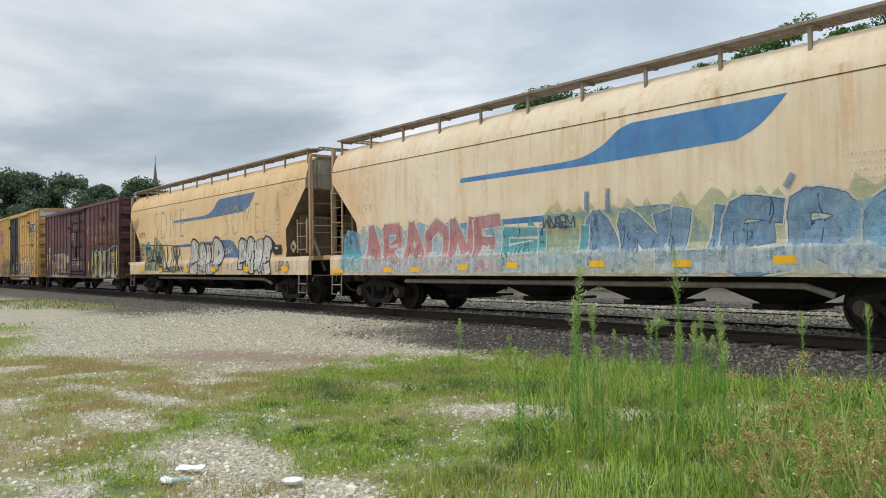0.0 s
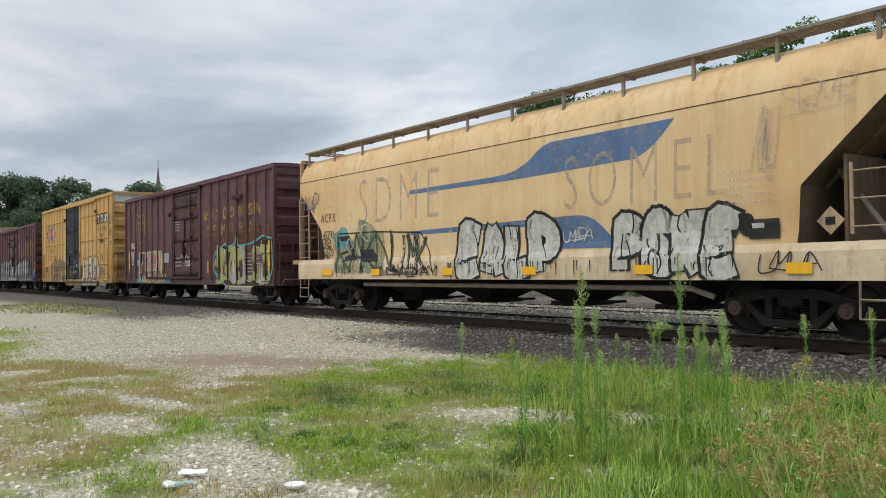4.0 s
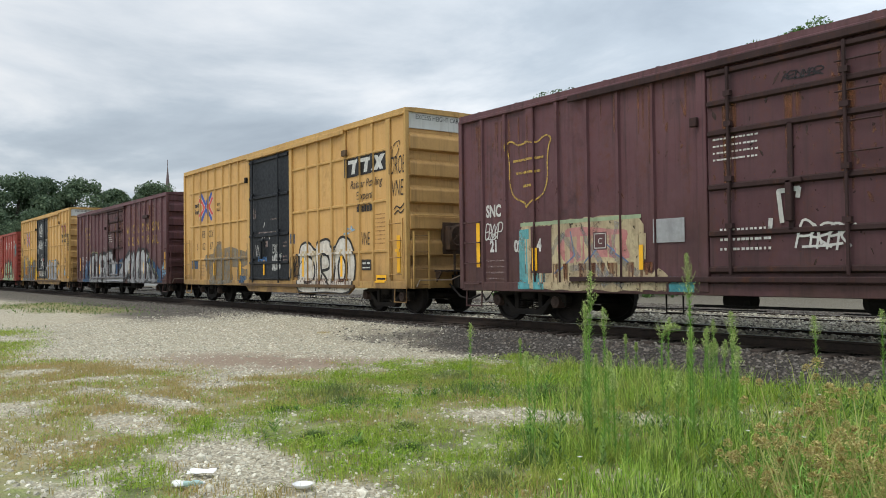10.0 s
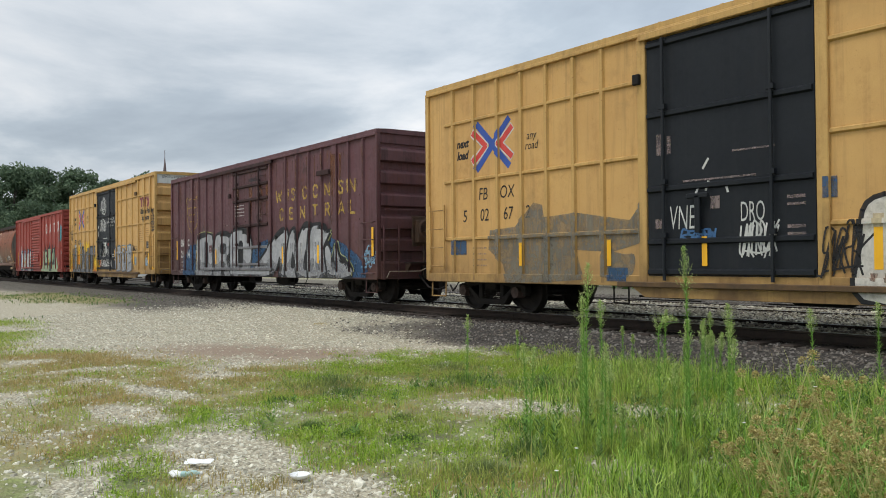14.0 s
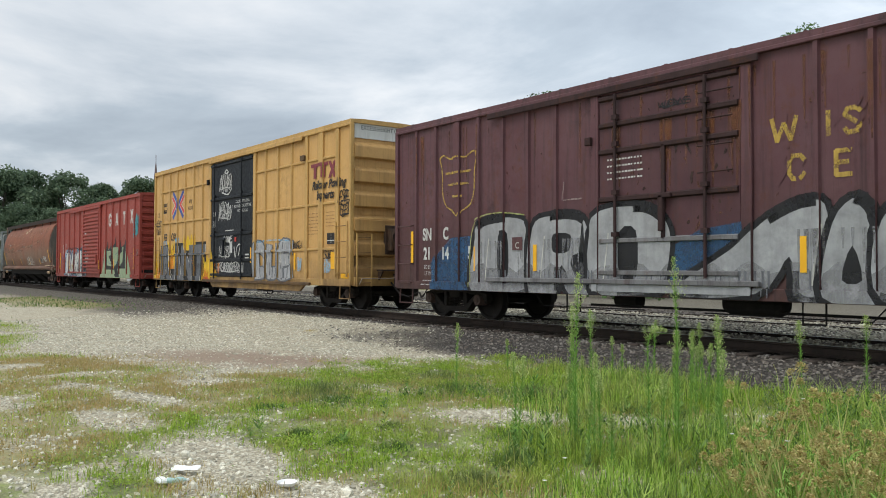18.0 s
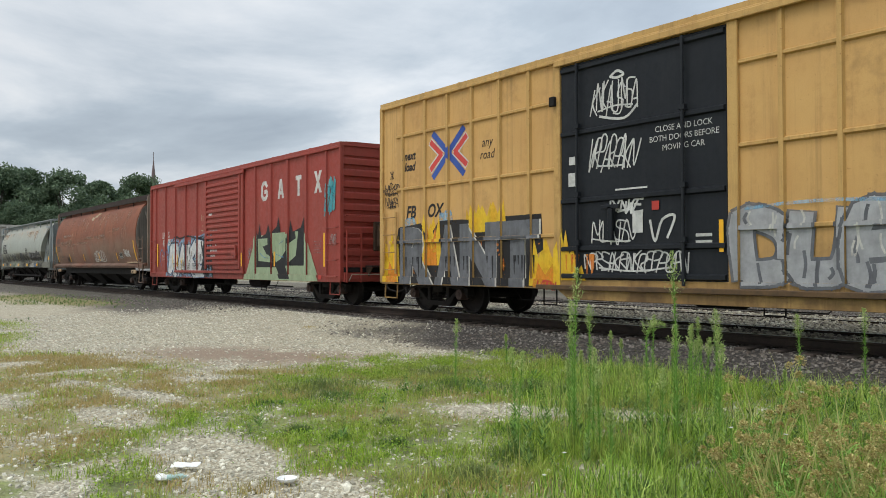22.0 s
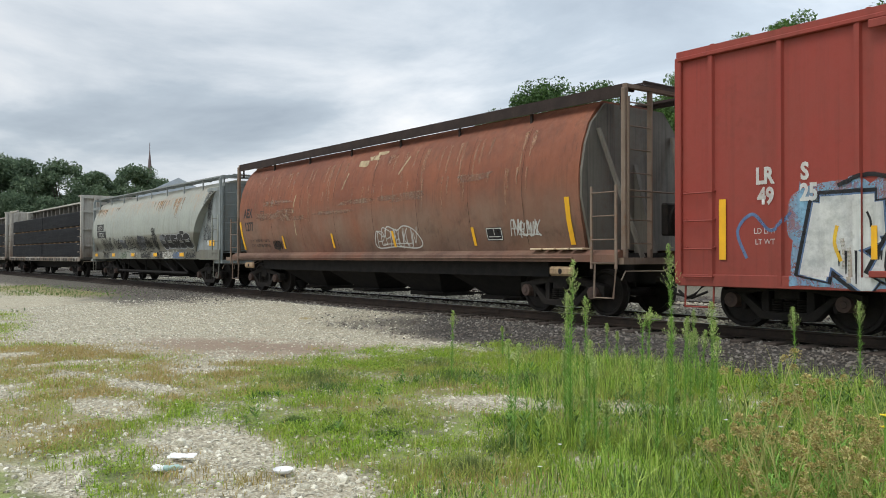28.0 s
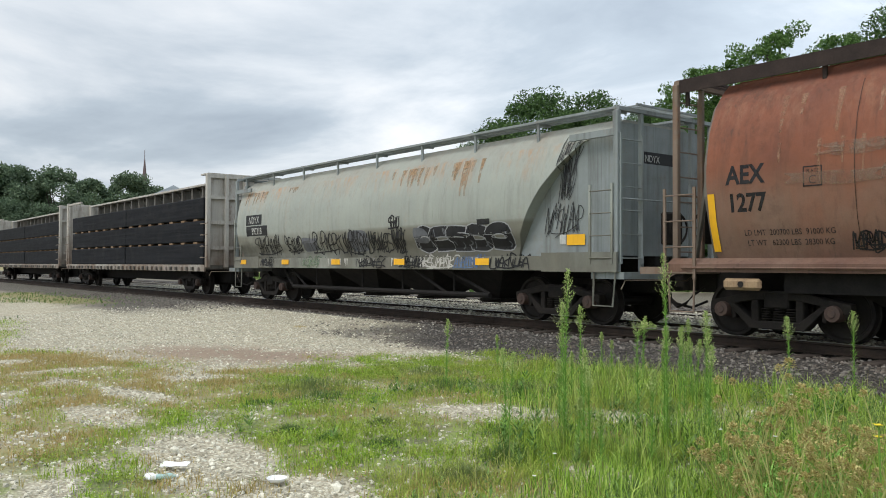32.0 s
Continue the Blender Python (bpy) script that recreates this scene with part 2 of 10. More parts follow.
paint("red_paint", (0.30, 0.048, 0.035), (0.26, 0.058, 0.042), rust=(0.14, 0.035, 0.02), grime=(0.09, 0.03, 0.022), streak=0.25, rusty=0.15, low=0.25)
paint("rust_paint", (0.275, 0.098, 0.052), (0.185, 0.066, 0.040), rust=(0.12, 0.05, 0.032), grime=(0.055, 0.036, 0.028), streak=0.5, rusty=0.4, dirty=0.5, rough=0.7, low=0.3, runs=((0.36, 0.20, 0.12), 3.75, 0.9, 0.55), bands=(((0.185, 0.108, 0.070), 2.9, 1.7, 0.8, 0.5), ((0.25, 0.185, 0.14), 2.6, 2.1, 0.5, 0.65), ((0.10, 0.040, 0.030), 3.1, 3.8, 0.6, 0.5), ((0.085, 0.045, 0.035), 1.75, 1.3, 0.6, 0.9)))
paint("grey_paint", (0.30, 0.32, 0.285), (0.35, 0.37, 0.325), rust=(0.38, 0.2, 0.10), grime=(0.12, 0.12, 0.10), streak=0.3, rusty=0.2, low=0.0, runs=((0.50, 0.22, 0.07), 3.42, 0.7, 0.8), bands=(((0.17, 0.16, 0.12), 2.05, 1.97, 0.7, 0.25), ((0.16, 0.15, 0.115), 2.06, 1.94, 0.85, 0.7), ((0.06, 0.055, 0.045), 1.9, 1.4, 0.5, 1.2), ((0.26, 0.17, 0.11), 3.0, 3.5, 0.3, 0.8)))
paint("grey_dark_paint", (0.26, 0.29, 0.29), (0.2, 0.22, 0.21), rust=(0.25, 0.14, 0.07), grime=(0.06, 0.055, 0.05), streak=0.5, rusty=0.3)
paint("grime_shade_grey_paint", (0.17, 0.155, 0.13), (0.11, 0.10, 0.085), rust=(0.16, 0.08, 0.05), grime=(0.03, 0.028, 0.025), streak=0.6, rusty=0.4, low=0.4)
paint("white_paint", (0.62, 0.62, 0.58), (0.5, 0.5, 0.46), rust=(0.25, 0.12, 0.06), grime=(0.16, 0.15, 0.13), streak=0.4, rusty=0.2, low=0.3)
plain("underframe_steel", (0.013, 0.012, 0.012), (0.024, 0.021, 0.019), 0.85)
plain("truck_steel", (0.013, 0.0115, 0.0105), (0.028, 0.023, 0.019), 0.85)
plain("bearing_rust", (0.095, 0.055, 0.04), (0.05, 0.035, 0.03), 0.8)
# stained brown for slope sheets, with their shade under the overhang put into it
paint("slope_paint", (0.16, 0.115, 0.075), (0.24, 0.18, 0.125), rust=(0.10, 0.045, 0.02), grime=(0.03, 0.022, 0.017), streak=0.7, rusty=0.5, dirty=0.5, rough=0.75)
paint("post_paint", (0.25, 0.19, 0.145), (0.17, 0.12, 0.09), rust=(0.24, 0.10, 0.04), grime=(0.06, 0.045, 0.035), streak=0.4, rusty=0.6, dirty=0.4, rough=0.75)
plain("brake_rust", (0.085, 0.046, 0.025), (0.035, 0.024, 0.018), 0.85)
plain("track_rust", (0.13, 0.075, 0.032), (0.06, 0.038, 0.022), 0.8)
plain("wheel_steel", (0.012, 0.0105, 0.0095), (0.025, 0.020, 0.017), 0.7, 0.1)
plain("grating_steel", (0.28, 0.24, 0.19), (0.18, 0.13, 0.09), 0.7)
plain("dark_grating", (0.03, 0.022, 0.02), (0.05, 0.035, 0.03), 0.8)
plain("rail_side", (0.022, 0.017, 0.014), (0.045, 0.03, 0.022), 0.8)
plain("rail_head", (0.36, 0.36, 0.37), (0.24, 0.22, 0.20), 0.3, 0.9)
plain("batten_wood", (0.24, 0.16, 0.09), (0.16, 0.10, 0.06), 0.85)
plain("tie_wood", (0.035, 0.028, 0.023), (0.075, 0.06, 0.05), 0.9)
def wrap_material():
    """Dull black plastic over stacked boards: level creases and dusty smears."""
    m, nt, b = mat_base("wrap_black", 0.75, 0.0, 0.12)
    v = coords(nt)
    rows = noise_tex(nt, v, 1.0, 5, 0.6, (0.35, 0.35, 13.0))
    col = mixed(nt, span(nt, rows, 0.4, 0.65), (0.0075, 0.008, 0.010), (0.017, 0.018, 0.021))
    col = mixed(nt, times(nt, span(nt, noise_tex(nt, v, 1.4, 6, 0.65), 0.5, 0.72), 0.5), col, (0.034, 0.033, 0.033))
    nt.links.new(col, b.inputs["Base Color"])
    bump(nt, b, rows, 0.5, 0.03)


wrap_material()

# ---- mesh helpers ----
def part(name, bm, material, parent, label="", at=None):
    """Links a bmesh, or shared mesh data, as one mesh object under a thing or a part."""
    if isinstance(bm, bmesh.types.BMesh):
        me = bpy.data.meshes.new(name)
        bm.to_mesh(me)
        bm.free()
        me.materials.append(MATS[material])
    else:
        me = bm
    ob = new(name, me)
    ob.parent = parent
    if at:
        ob.location = at
    return tagged(ob, label) if label else ob


def thing(name, label, category, group="", kind="", at=(0, 0, 0)):
    ob = new(name)
    ob.location = at
    ob.empty_display_size = 0.2
    return tagged(ob, label, category, group, kind)


def box(bm, x0, x1, y0, y1, z0, z1):
    v = [bm.verts.new(p) for p in ((x0, y0, z0), (x1, y0, z0), (x1, y1, z0), (x0, y1, z0), (x0, y0, z1), (x1, y0, z1), (x1, y1, z1), (x0, y1, z1))]
    for f in ((0, 3, 2, 1), (4, 5, 6, 7), (0, 1, 5, 4), (1, 2, 6, 5), (2, 3, 7, 6), (3, 0, 4, 7)):
        bm.faces.new([v[i] for i in f])
    return bm


def boxes(*rows):
    bm = bmesh.new()
    for r in rows:
        box(bm, *r)
    return bm


def worn(bm, width=0.012):
    bmesh.ops.bevel(bm, geom=bm.edges[:], offset=width, segments=1, affect="EDGES", profile=0.5)
    return bm


def prism(bm, poly, a, b, axis="y"):
    """A polygon of (u, v) pushed from a to b along the axis; u, v are the other two axes in order."""
    put = {"x": lambda u, v, w: (w, u, v), "y": lambda u, v, w: (u, w, v), "z": lambda u, v, w: (u, v, w)}[axis]
    lo = [bm.verts.new(put(u, v, a)) for u, v in poly]
    hi = [bm.verts.new(put(u, v, b)) for u, v in poly]
    bm.faces.new(lo)
    bm.faces.new(hi[::-1])
    for i in range(len(poly)):
        j = (i + 1) % len(poly)
        bm.faces.new((lo[j], lo[i], hi[i], hi[j]))
    bmesh.ops.recalc_face_normals(bm, faces=bm.faces[:])
    return bm


def tube(bm, pts, radii, n=7):
    """One bent round bar through the points."""
    pts = [Vector(q) for q in pts]
    rings = []
    for i, c in enumerate(pts):
        d = (pts[min(i + 1, len(pts) - 1)] - pts[max(i - 1, 0)]).normalized()
        m = d.to_track_quat("Z", "Y").to_matrix()
        r = radii if isinstance(radii, float) else radii[i]
        rings.append([c + m @ Vector((r * math.cos(6.2832 * k / n), r * math.sin(6.2832 * k / n), 0)) for k in range(n)])
    vs = [[bm.verts.new(q) for q in ring] for ring in rings]
    for i in range(len(vs) - 1):
        # join with the smallest twist
        s = min(range(n), key=lambda j: (rings[i][0] - rings[i + 1][j]).length)
        vs[i + 1] = vs[i + 1][s:] + vs[i + 1][:s]
        rings[i + 1] = rings[i + 1][s:] + rings[i + 1][:s]
        for k in range(n):
            j = (k + 1) % n
            bm.faces.new((vs[i][k], vs[i][j], vs[i + 1][j], vs[i + 1][k]))
    bm.faces.new(vs[0][::-1])
    bm.faces.new(vs[-1])
    return bm


def rods(r, *lines, n=7):
    bm = bmesh.new()
    for pts in lines:
        tube(bm, pts, float(r), n)
    return bm


def lathe(bm, profile, centre, n=28, axis="y"):
    """A profile of (radius, offset) turned round the axis through the centre."""
    rings = []
    for r, o in profile:
        ring = []
        for i in range(n):
            c, s = r * math.cos(6.2832 * i / n), r * math.sin(6.2832 * i / n)
            p = (c, o, s) if axis == "y" else ((o, c, s) if axis == "x" else (c, s, o))
            ring.append(bm.verts.new(Vector(centre) + Vector(p)))
        rings.append(ring)
    for a, b in zip(rings, rings[1:]):
        for i in range(n):
            j = (i + 1) % n
            bm.faces.new((a[i], a[j], b[j], b[i]))
    return bm


def smooth(ob, angle=40):
    for p in ob.data.polygons:
        p.use_smooth = True
    ob.data.set_sharp_from_angle(angle=radians(angle))
    return ob


def ladder(parent, name, x0, x1, zs, y, material, out=-0.07, rail=True, label=""):
    """Grab irons bent out from the side between x0 and x1, each a part, with two stiles where rail is set."""
    if not rail:
        me = None
        for z in zs:
            if me is None:
                me = part("grab_iron", rods(0.014, [(x0, y + 0.02, 0.03), (x0, y + out, 0), (x1, y + out, 0), (x1, y + 0.02, 0.03)], n=6), material, parent, at=(0, 0, z)).data
            else:
                part("grab_iron", me, material, parent, at=(0, 0, z))
        return parent
    made = part(name, boxes((x0 - 0.03, x0 + 0.02, y + out, y + out + 0.03, zs[0] - 0.1, zs[-1] + 0.12), (x1 - 0.02, x1 + 0.03, y + out, y + out + 0.03, zs[0] - 0.1, zs[-1] + 0.12)), material, parent, label)
    me = None
    for z in zs:
        if me is None:
            me = part("rung", rods(0.013, ((x0, y + out, 0), (x1, y + out, 0)), n=6), material, made, at=(0, 0, z)).data
        else:
            part("rung", me, material, made, at=(0, 0, z))
    return made


def end_ladder(parent, x, y0, y1, zs, material, out):
    """The same on an end wall; x is the wall, out the distance it stands off along x."""
    made = part("end_ladder", boxes((x + min(out, out + 0.03), x + max(out, out + 0.03), y0 - 0.02, y0 + 0.02, zs[0] - 0.1, zs[-1] + 0.1), (x + min(out, out + 0.03), x + max(out, out + 0.03), y1 - 0.02, y1 + 0.02, zs[0] - 0.1, zs[-1] + 0.1)), material, parent)
    me = None
    for z in zs:
        if me is None:
            me = part("rung", rods(0.013, ((x + out, y0, 0), (x + out, y1, 0)), n=6), material, made, at=(0, 0, z)).data
        else:
            part("rung", me, material, made, at=(0, 0, z))


# ---- running gear, shared by all cars ----
SHARED = {}
WHEELS = []
R_WHEEL = 0.44


def wheelset_mesh():
    bm = bmesh.new()
    for s in (-1, 1):
        y = 0.72 * s
        prof = [(0.0, 0.11), (0.11, 0.11), (0.13, 0.05), (0.25, 0.015), (0.36, 0.035), (0.385, 0.075), (0.435, 0.075), (R_WHEEL, 0.06), (R_WHEEL + 0.003, -0.04), (0.468, -0.05), (0.468, -0.075), (0.39, -0.08), (0.36, -0.04), (0.13, -0.05), (0.09, -0.09)]
        lathe(bm, [(r, o * s) for r, o in prof], (0, y, 0), 32)
    lathe(bm, [(0.085, -1.05), (0.085, 1.05)], (0, 0, 0), 12)
    bmesh.ops.recalc_face_normals(bm, faces=bm.faces[:])
    return bm


def side_frame_mesh():
    """Cast three-piece truck side frame: arched top member, V-shaped bottom member, columns, pedestals."""
    bm = bmesh.new()
    prism(bm, [(-1.12, 0.40), (-1.12, 0.56), (-0.80, 0.62), (-0.35, 0.72), (0.35, 0.72), (0.80, 0.62), (1.12, 0.56), (1.12, 0.40), (0.98, 0.42), (0.80, 0.50), (0.35, 0.58), (-0.35, 0.58), (-0.80, 0.50), (-0.98, 0.42)], -0.09, 0.09)
    prism(bm, [(-0.82, 0.52), (-0.70, 0.52), (-0.36, 0.26), (0.36, 0.26), (0.70, 0.52), (0.82, 0.52), (0.44, 0.14), (-0.44, 0.14)], -0.10, 0.10)
    for s in (-1, 1):
        prism(bm, [(s * 0.30, 0.24), (s * 0.42, 0.24), (s * 0.42, 0.62), (s * 0.30, 0.62)], -0.08, 0.08)
        prism(bm, [(s * 0.70, 0.28), (s * 0.76, 0.28), (s * 0.80, 0.54), (s * 0.66, 0.54)], -0.07, 0.07)
        prism(bm, [(s * 1.03, 0.34), (s * 1.10, 0.34), (s * 1.12, 0.54), (s * 1.02, 0.54)], -0.07, 0.07)
    bmesh.ops.bevel(bm, geom=[e for e in bm.edges if e.is_manifold], offset=0.012, segments=1, affect="EDGES")
    return bm


def spring_mesh():
    bm = bmesh.new()
    for x in (-0.2, 0.0, 0.2):
        for k in range(6):
            lathe(bm, [(0.07, -0.012), (0.085, 0), (0.07, 0.012)], (x, 0, 0.275 + 0.038 * k), 10, "z")
    return bm


def truck(car, x):
    """One truck with its two wheelsets; the wheelsets are turned in motions()."""
    if not SHARED:
        for key, bm, m in (("wheelset", wheelset_mesh(), "wheel_steel"), ("side_frame", side_frame_mesh(), "truck_steel"), ("spring_group", spring_mesh(), "truck_steel"),
                           ("truck", worn(boxes((-0.2, 0.2, -1.1, 1.1, 0.48, 0.72), (-0.3, 0.3, -0.3, 0.3, 0.72, 0.86)), 0.02), "truck_steel"),
                           ("bearing", lathe(bmesh.new(), [(0.0, -0.13), (0.05, -0.13), (0.06, -0.115), (0.115, -0.11), (0.125, 0.03), (0.125, 0.12)], (0, 0, 0), 14), "bearing_rust"),
                           ("brake_shoe", worn(boxes((-0.05, 0.05, -0.09, 0.09, -0.15, 0.15)), 0.01), "truck_steel")):
            me = bpy.data.meshes.new(key)
            bm.to_mesh(me)
            bm.free()
            me.materials.append(MATS[m])
            if key in ("wheelset", "bearing"):
                for p in me.polygons:
                    p.use_smooth = True
                me.set_sharp_from_angle(angle=radians(35))
            SHARED[key] = me
    t = part("truck", SHARED["truck"], "", car, "dark cast steel two-axle truck", at=(x, 0, 0))
    for s in (-1, 1):
        part("side_frame", SHARED["side_frame"], "", t, at=(0, s * 1.0, 0.02))
        tagged(part("spring_nest", SHARED["spring_group"], "", t, at=(0, s * 1.0, 0)), kind="stuff")
        for d in (-0.89, 0.89):
            o = part("bearing", SHARED["bearing"], "", t, at=(d, s * 1.06, R_WHEEL))
            if s > 0:
                o.rotation_euler[2] = math.pi
    for d in (-0.89, 0.89):
        w = part("wheelset", SHARED["wheelset"], "", t, at=(d, 0, R_WHEEL))
        WHEELS.append((w, d))
        part("brake_shoe", SHARED["brake_shoe"], "", t, at=(d - math.copysign(0.51, d), -0.72, 0.46))


def couplers(car, x, reach):
    """Draft box, shank and knuckle at both ends, with the brake hose and cut lever."""
    for s in (-1, 1):
        bm = boxes((min(s * x, s * (x + 0.35)), max(s * x, s * (x + 0.35)), -0.22, 0.22, 0.66, 0.98), (min(s * (x + 0.3), s * (x + reach - 0.22)), max(s * (x + 0.3), s * (x + reach - 0.22)), -0.09, 0.09, 0.74, 0.92))
        prism(bm, [(s * (x + reach - 0.28), -0.17), (s * (x + reach - 0.02), -0.20), (s * (x + reach + 0.05), -0.05), (s * (x + reach - 0.06), 0.02), (s * (x + reach + 0.02), 0.15), (s * (x + reach - 0.20), 0.18)], 0.68, 0.98, "z")
        part("coupler", bm, "truck_steel", car)
        c = s * (x + 0.15)
        part("brake_hose", rods(0.025, [(c, -0.35, 0.75), (c + s * 0.2, -0.36, 0.62), (c + s * 0.4, -0.33, 0.45), (c + s * 0.65, -0.22, 0.38), (c + s * 0.9, -0.1, 0.5)], n=6), "underframe_steel", car)
        part("cut_lever", rods(0.014, [(c, -1.35, 0.70), (c + s * 0.05, -1.3, 0.86), (c + s * 0.25, -0.5, 0.86), (c + s * 0.3, -0.15, 1.0)], n=6), "grating_steel", car)


# ---- painted shapes on the sides ----
def flat(polys):
    """A flat mesh in x, z out of closed outlines."""
    bm = bmesh.new()
    for i, poly in enumerate(polys):
        vs = [bm.verts.new((u, -0.00005 * (i % 13), v)) for u, v in poly]
        f = bm.faces.new(vs)
        if f.calc_center_median() and f.normal.y > 0:
            f.normal_flip()
    return bm


def ribbon(pts, w, taper=False):
    """Closed outline strips that follow a stroke of width w."""
    out = []
    n = len(pts)
    for i, (a, b) in enumerate(zip(pts, pts[1:])):
        a, b = Vector(a), Vector(b)
        d = b - a
        if d.length < 1e-5:
            continue
        d.normalize()
        k = Vector((-d.y, d.x)) * w / 2
        e = d * w * 0.22
        a, b = a - e, b + e
        out.append([tuple(a + k), tuple(b + k), tuple(b - k), tuple(a - k)])
    return out


def curve(pts, n=6, closed=False):
    """Catmull-Rom through the points."""
    P = [Vector(p) for p in pts]
    m = len(P)
    out = []
    last = m if closed else m - 1
    for i in range(last):
        p0, p1, p2, p3 = (P[(i - 1) % m], P[i], P[(i + 1) % m], P[(i + 2) % m]) if closed else (P[max(i - 1, 0)], P[i], P[i + 1], P[min(i + 2, m - 1)])
        for k in range(n):
            t = k / n
            q = 0.5 * ((2 * p1) + (p2 - p0) * t + (2 * p0 - 5 * p1 + 4 * p2 - p3) * t * t + (3 * p1 - p0 - 3 * p2 + p3) * t ** 3)
            out.append((q.x, q.y))
    if not closed:
        out.append((P[-1].x, P[-1].y))
    return out


def glyphs(text, x, z, h, wide=1.0, lean=0.0, fat=0.0, space=1.0, align="CENTER"):
    """Letters of the built-in font as a flat mesh in x, z: centre, letter height, width factor."""
    cu = bpy.data.curves.new("letters", "FONT")
    cu.body, cu.size, cu.shear, cu.offset, cu.space_character = text, h / 0.72, lean, fat, space
    cu.align_x, cu.resolution_u = align, 3
    ob = bpy.data.objects.new("letters", cu)
    me = bpy.data.meshes.new_from_object(ob)
    bpy.data.objects.remove(ob)
    bm = bmesh.new()
    bm.from_mesh(me)
    bpy.data.meshes.remove(me)
    for v in bm.verts:
        v.co = (x + v.co.x * wide, 0, z - h / 2 + v.co.y)
    return bm


def join(bms):
    out = bmesh.new()
    for b in bms:
        me = bpy.data.meshes.new("tmp")
        b.to_mesh(me)
        b.free()
        out.from_mesh(me)
        bpy.data.meshes.remove(me)
    return out


def wrap(bm, side, lift, cuts_x=(), cuts_z=(), stepped=True):
    """Lays a flat mesh on a side: it is cut at the steps, and each face or corner is moved out to the surface."""
    for axis, cuts in ((0, cuts_x), (2, cuts_z)):
        for c in cuts:
            xs = [v.co[axis] for v in bm.verts]
            if not xs or not (min(xs) < c < max(xs)):
                continue
            no = (1, 0, 0) if axis == 0 else (0, 0, 1)
            r = bmesh.ops.bisect_plane(bm, geom=bm.verts[:] + bm.edges[:] + bm.faces[:], dist=1e-5, plane_co=(c, 0, 0) if axis == 0 else (0, 0, c), plane_no=no)
            if stepped:
                edges = [g for g in r["geom_cut"] if isinstance(g, bmesh.types.BMEdge)]
                if edges:
                    bmesh.ops.split_edges(bm, edges=edges)
    done = set()
    for f in bm.faces:
        c = f.calc_center_median()
        for v in f.verts:
            if v not in done:
                done.add(v)
                v.co.y += side(c.x, c.z if stepped else v.co.z) - lift
    bmesh.ops.recalc_face_normals(bm, faces=bm.faces[:])
    for f in bm.faces:
        if f.normal.y > 0:
            f.normal_flip()
    return bm


class Side:
    """The near side of one car as a surface to paint on."""

    def __init__(self, car, side, cuts_x=(), cuts_z=(), stepped=True, low=0.66):
        self.car, self.side, self.cuts_x, self.cuts_z, self.stepped, self.layer, self.low = car, side, cuts_x, cuts_z, stepped, 0, low

    def put(self, name, bm, material, label=""):
        self.layer += 1
        if min(v.co.z for v in bm.verts) < self.low:
            bmesh.ops.triangulate(bm, faces=bm.faces[:])
            bmesh.ops.bisect_plane(bm, geom=bm.verts[:] + bm.edges[:] + bm.faces[:], dist=1e-5, plane_co=(0, 0, self.low), plane_no=(0, 0, 1), clear_inner=True)
        many = name in ("graffiti", "emblem_panel", "yellow_shield", "stencil_box", "stencil_text", "weathered_paint", "chipped_paint", "rust_runs", "worn_letter_mark", "emblem")
        return tagged(part(name, wrap(bm, self.side, 0.0025 + 0.0004 * self.layer, self.cuts_x, self.cuts_z, self.stepped), material, self.car, label), kind="stuff" if many else "")

    def letter(self, text, x, z, h, material, label="", **kw):
        return self.put("lettering", glyphs(text, x, z, h, **kw), material, label)

    def bars(self, rows, material, name="stencil_text", label=""):
        return self.put(name, flat([[(a, c), (b, c), (b, d), (a, d)] for a, b, c, d in rows]), material, label)

    def strokes(self, lines, w, material, name="graffiti", label="", bend=True):
        polys = []
        for l in lines:
            polys += ribbon(curve(l, 4) if bend and len(l) > 2 else l, w)
        return self.put(name, flat(polys), material, label)

    def shape(self, polys, material, name="graffiti", label=""):
        if name in ("data_panel", "sticker", "stencil_box", "rust_bloom", "repair_plate", "bare_patch") and len(polys) > 1:
            for p in polys[:-1]:
                self.put(name, flat([p]), material, label)
            polys = polys[-1:]
        return self.put(name, flat(polys), material, label)

    def scribble(self, x, z, w, h, seed, material, thick=0.03, n=4, name="graffiti", label=""):
        """A quick illegible tag: a few looping strokes in a box."""
        r = random.Random(seed)
        lines = []
        for k in range(n):
            c0, cw, lean, rise = x - w / 2 + w * (k - 0.15) / n, 1.35 * w / n, r.uniform(0.0, 0.35) * h, r.uniform(-0.12, 0.12) * h
            for bone in BONES[r.choice("aresknmpwu")]:
                lines.append([(c0 + cw * (u + r.uniform(-0.12, 0.12)) + lean * (v - 0.5), z + rise + h * (v - 0.5 + r.uniform(-0.1, 0.1))) for u, v in bone])
        lines.append([(x - w * r.uniform(0.2, 0.5), z - h * r.uniform(0.3, 0.55)), (x, z - h * r.uniform(0.3, 0.6)), (x + w * r.uniform(0.2, 0.5), z - h * r.uniform(0.2, 0.5))])
        return self.strokes(lines, thick, material, name, label)

    def stripes(self, xs, z0, z1, w=0.1):
        for x in xs:
            self.put("reflector_strip", flat([[(x - w / 2, z0), (x + w / 2, z0), (x + w / 2, z1), (x - w / 2, z1)]]), "reflector_yellow", "yellow reflective strip")

# ---- ground ----
def smoothstep(a, b, v):
    t = np.clip((v - a) / (b - a), 0, 1)
    return t * t * (3 - 2 * t)


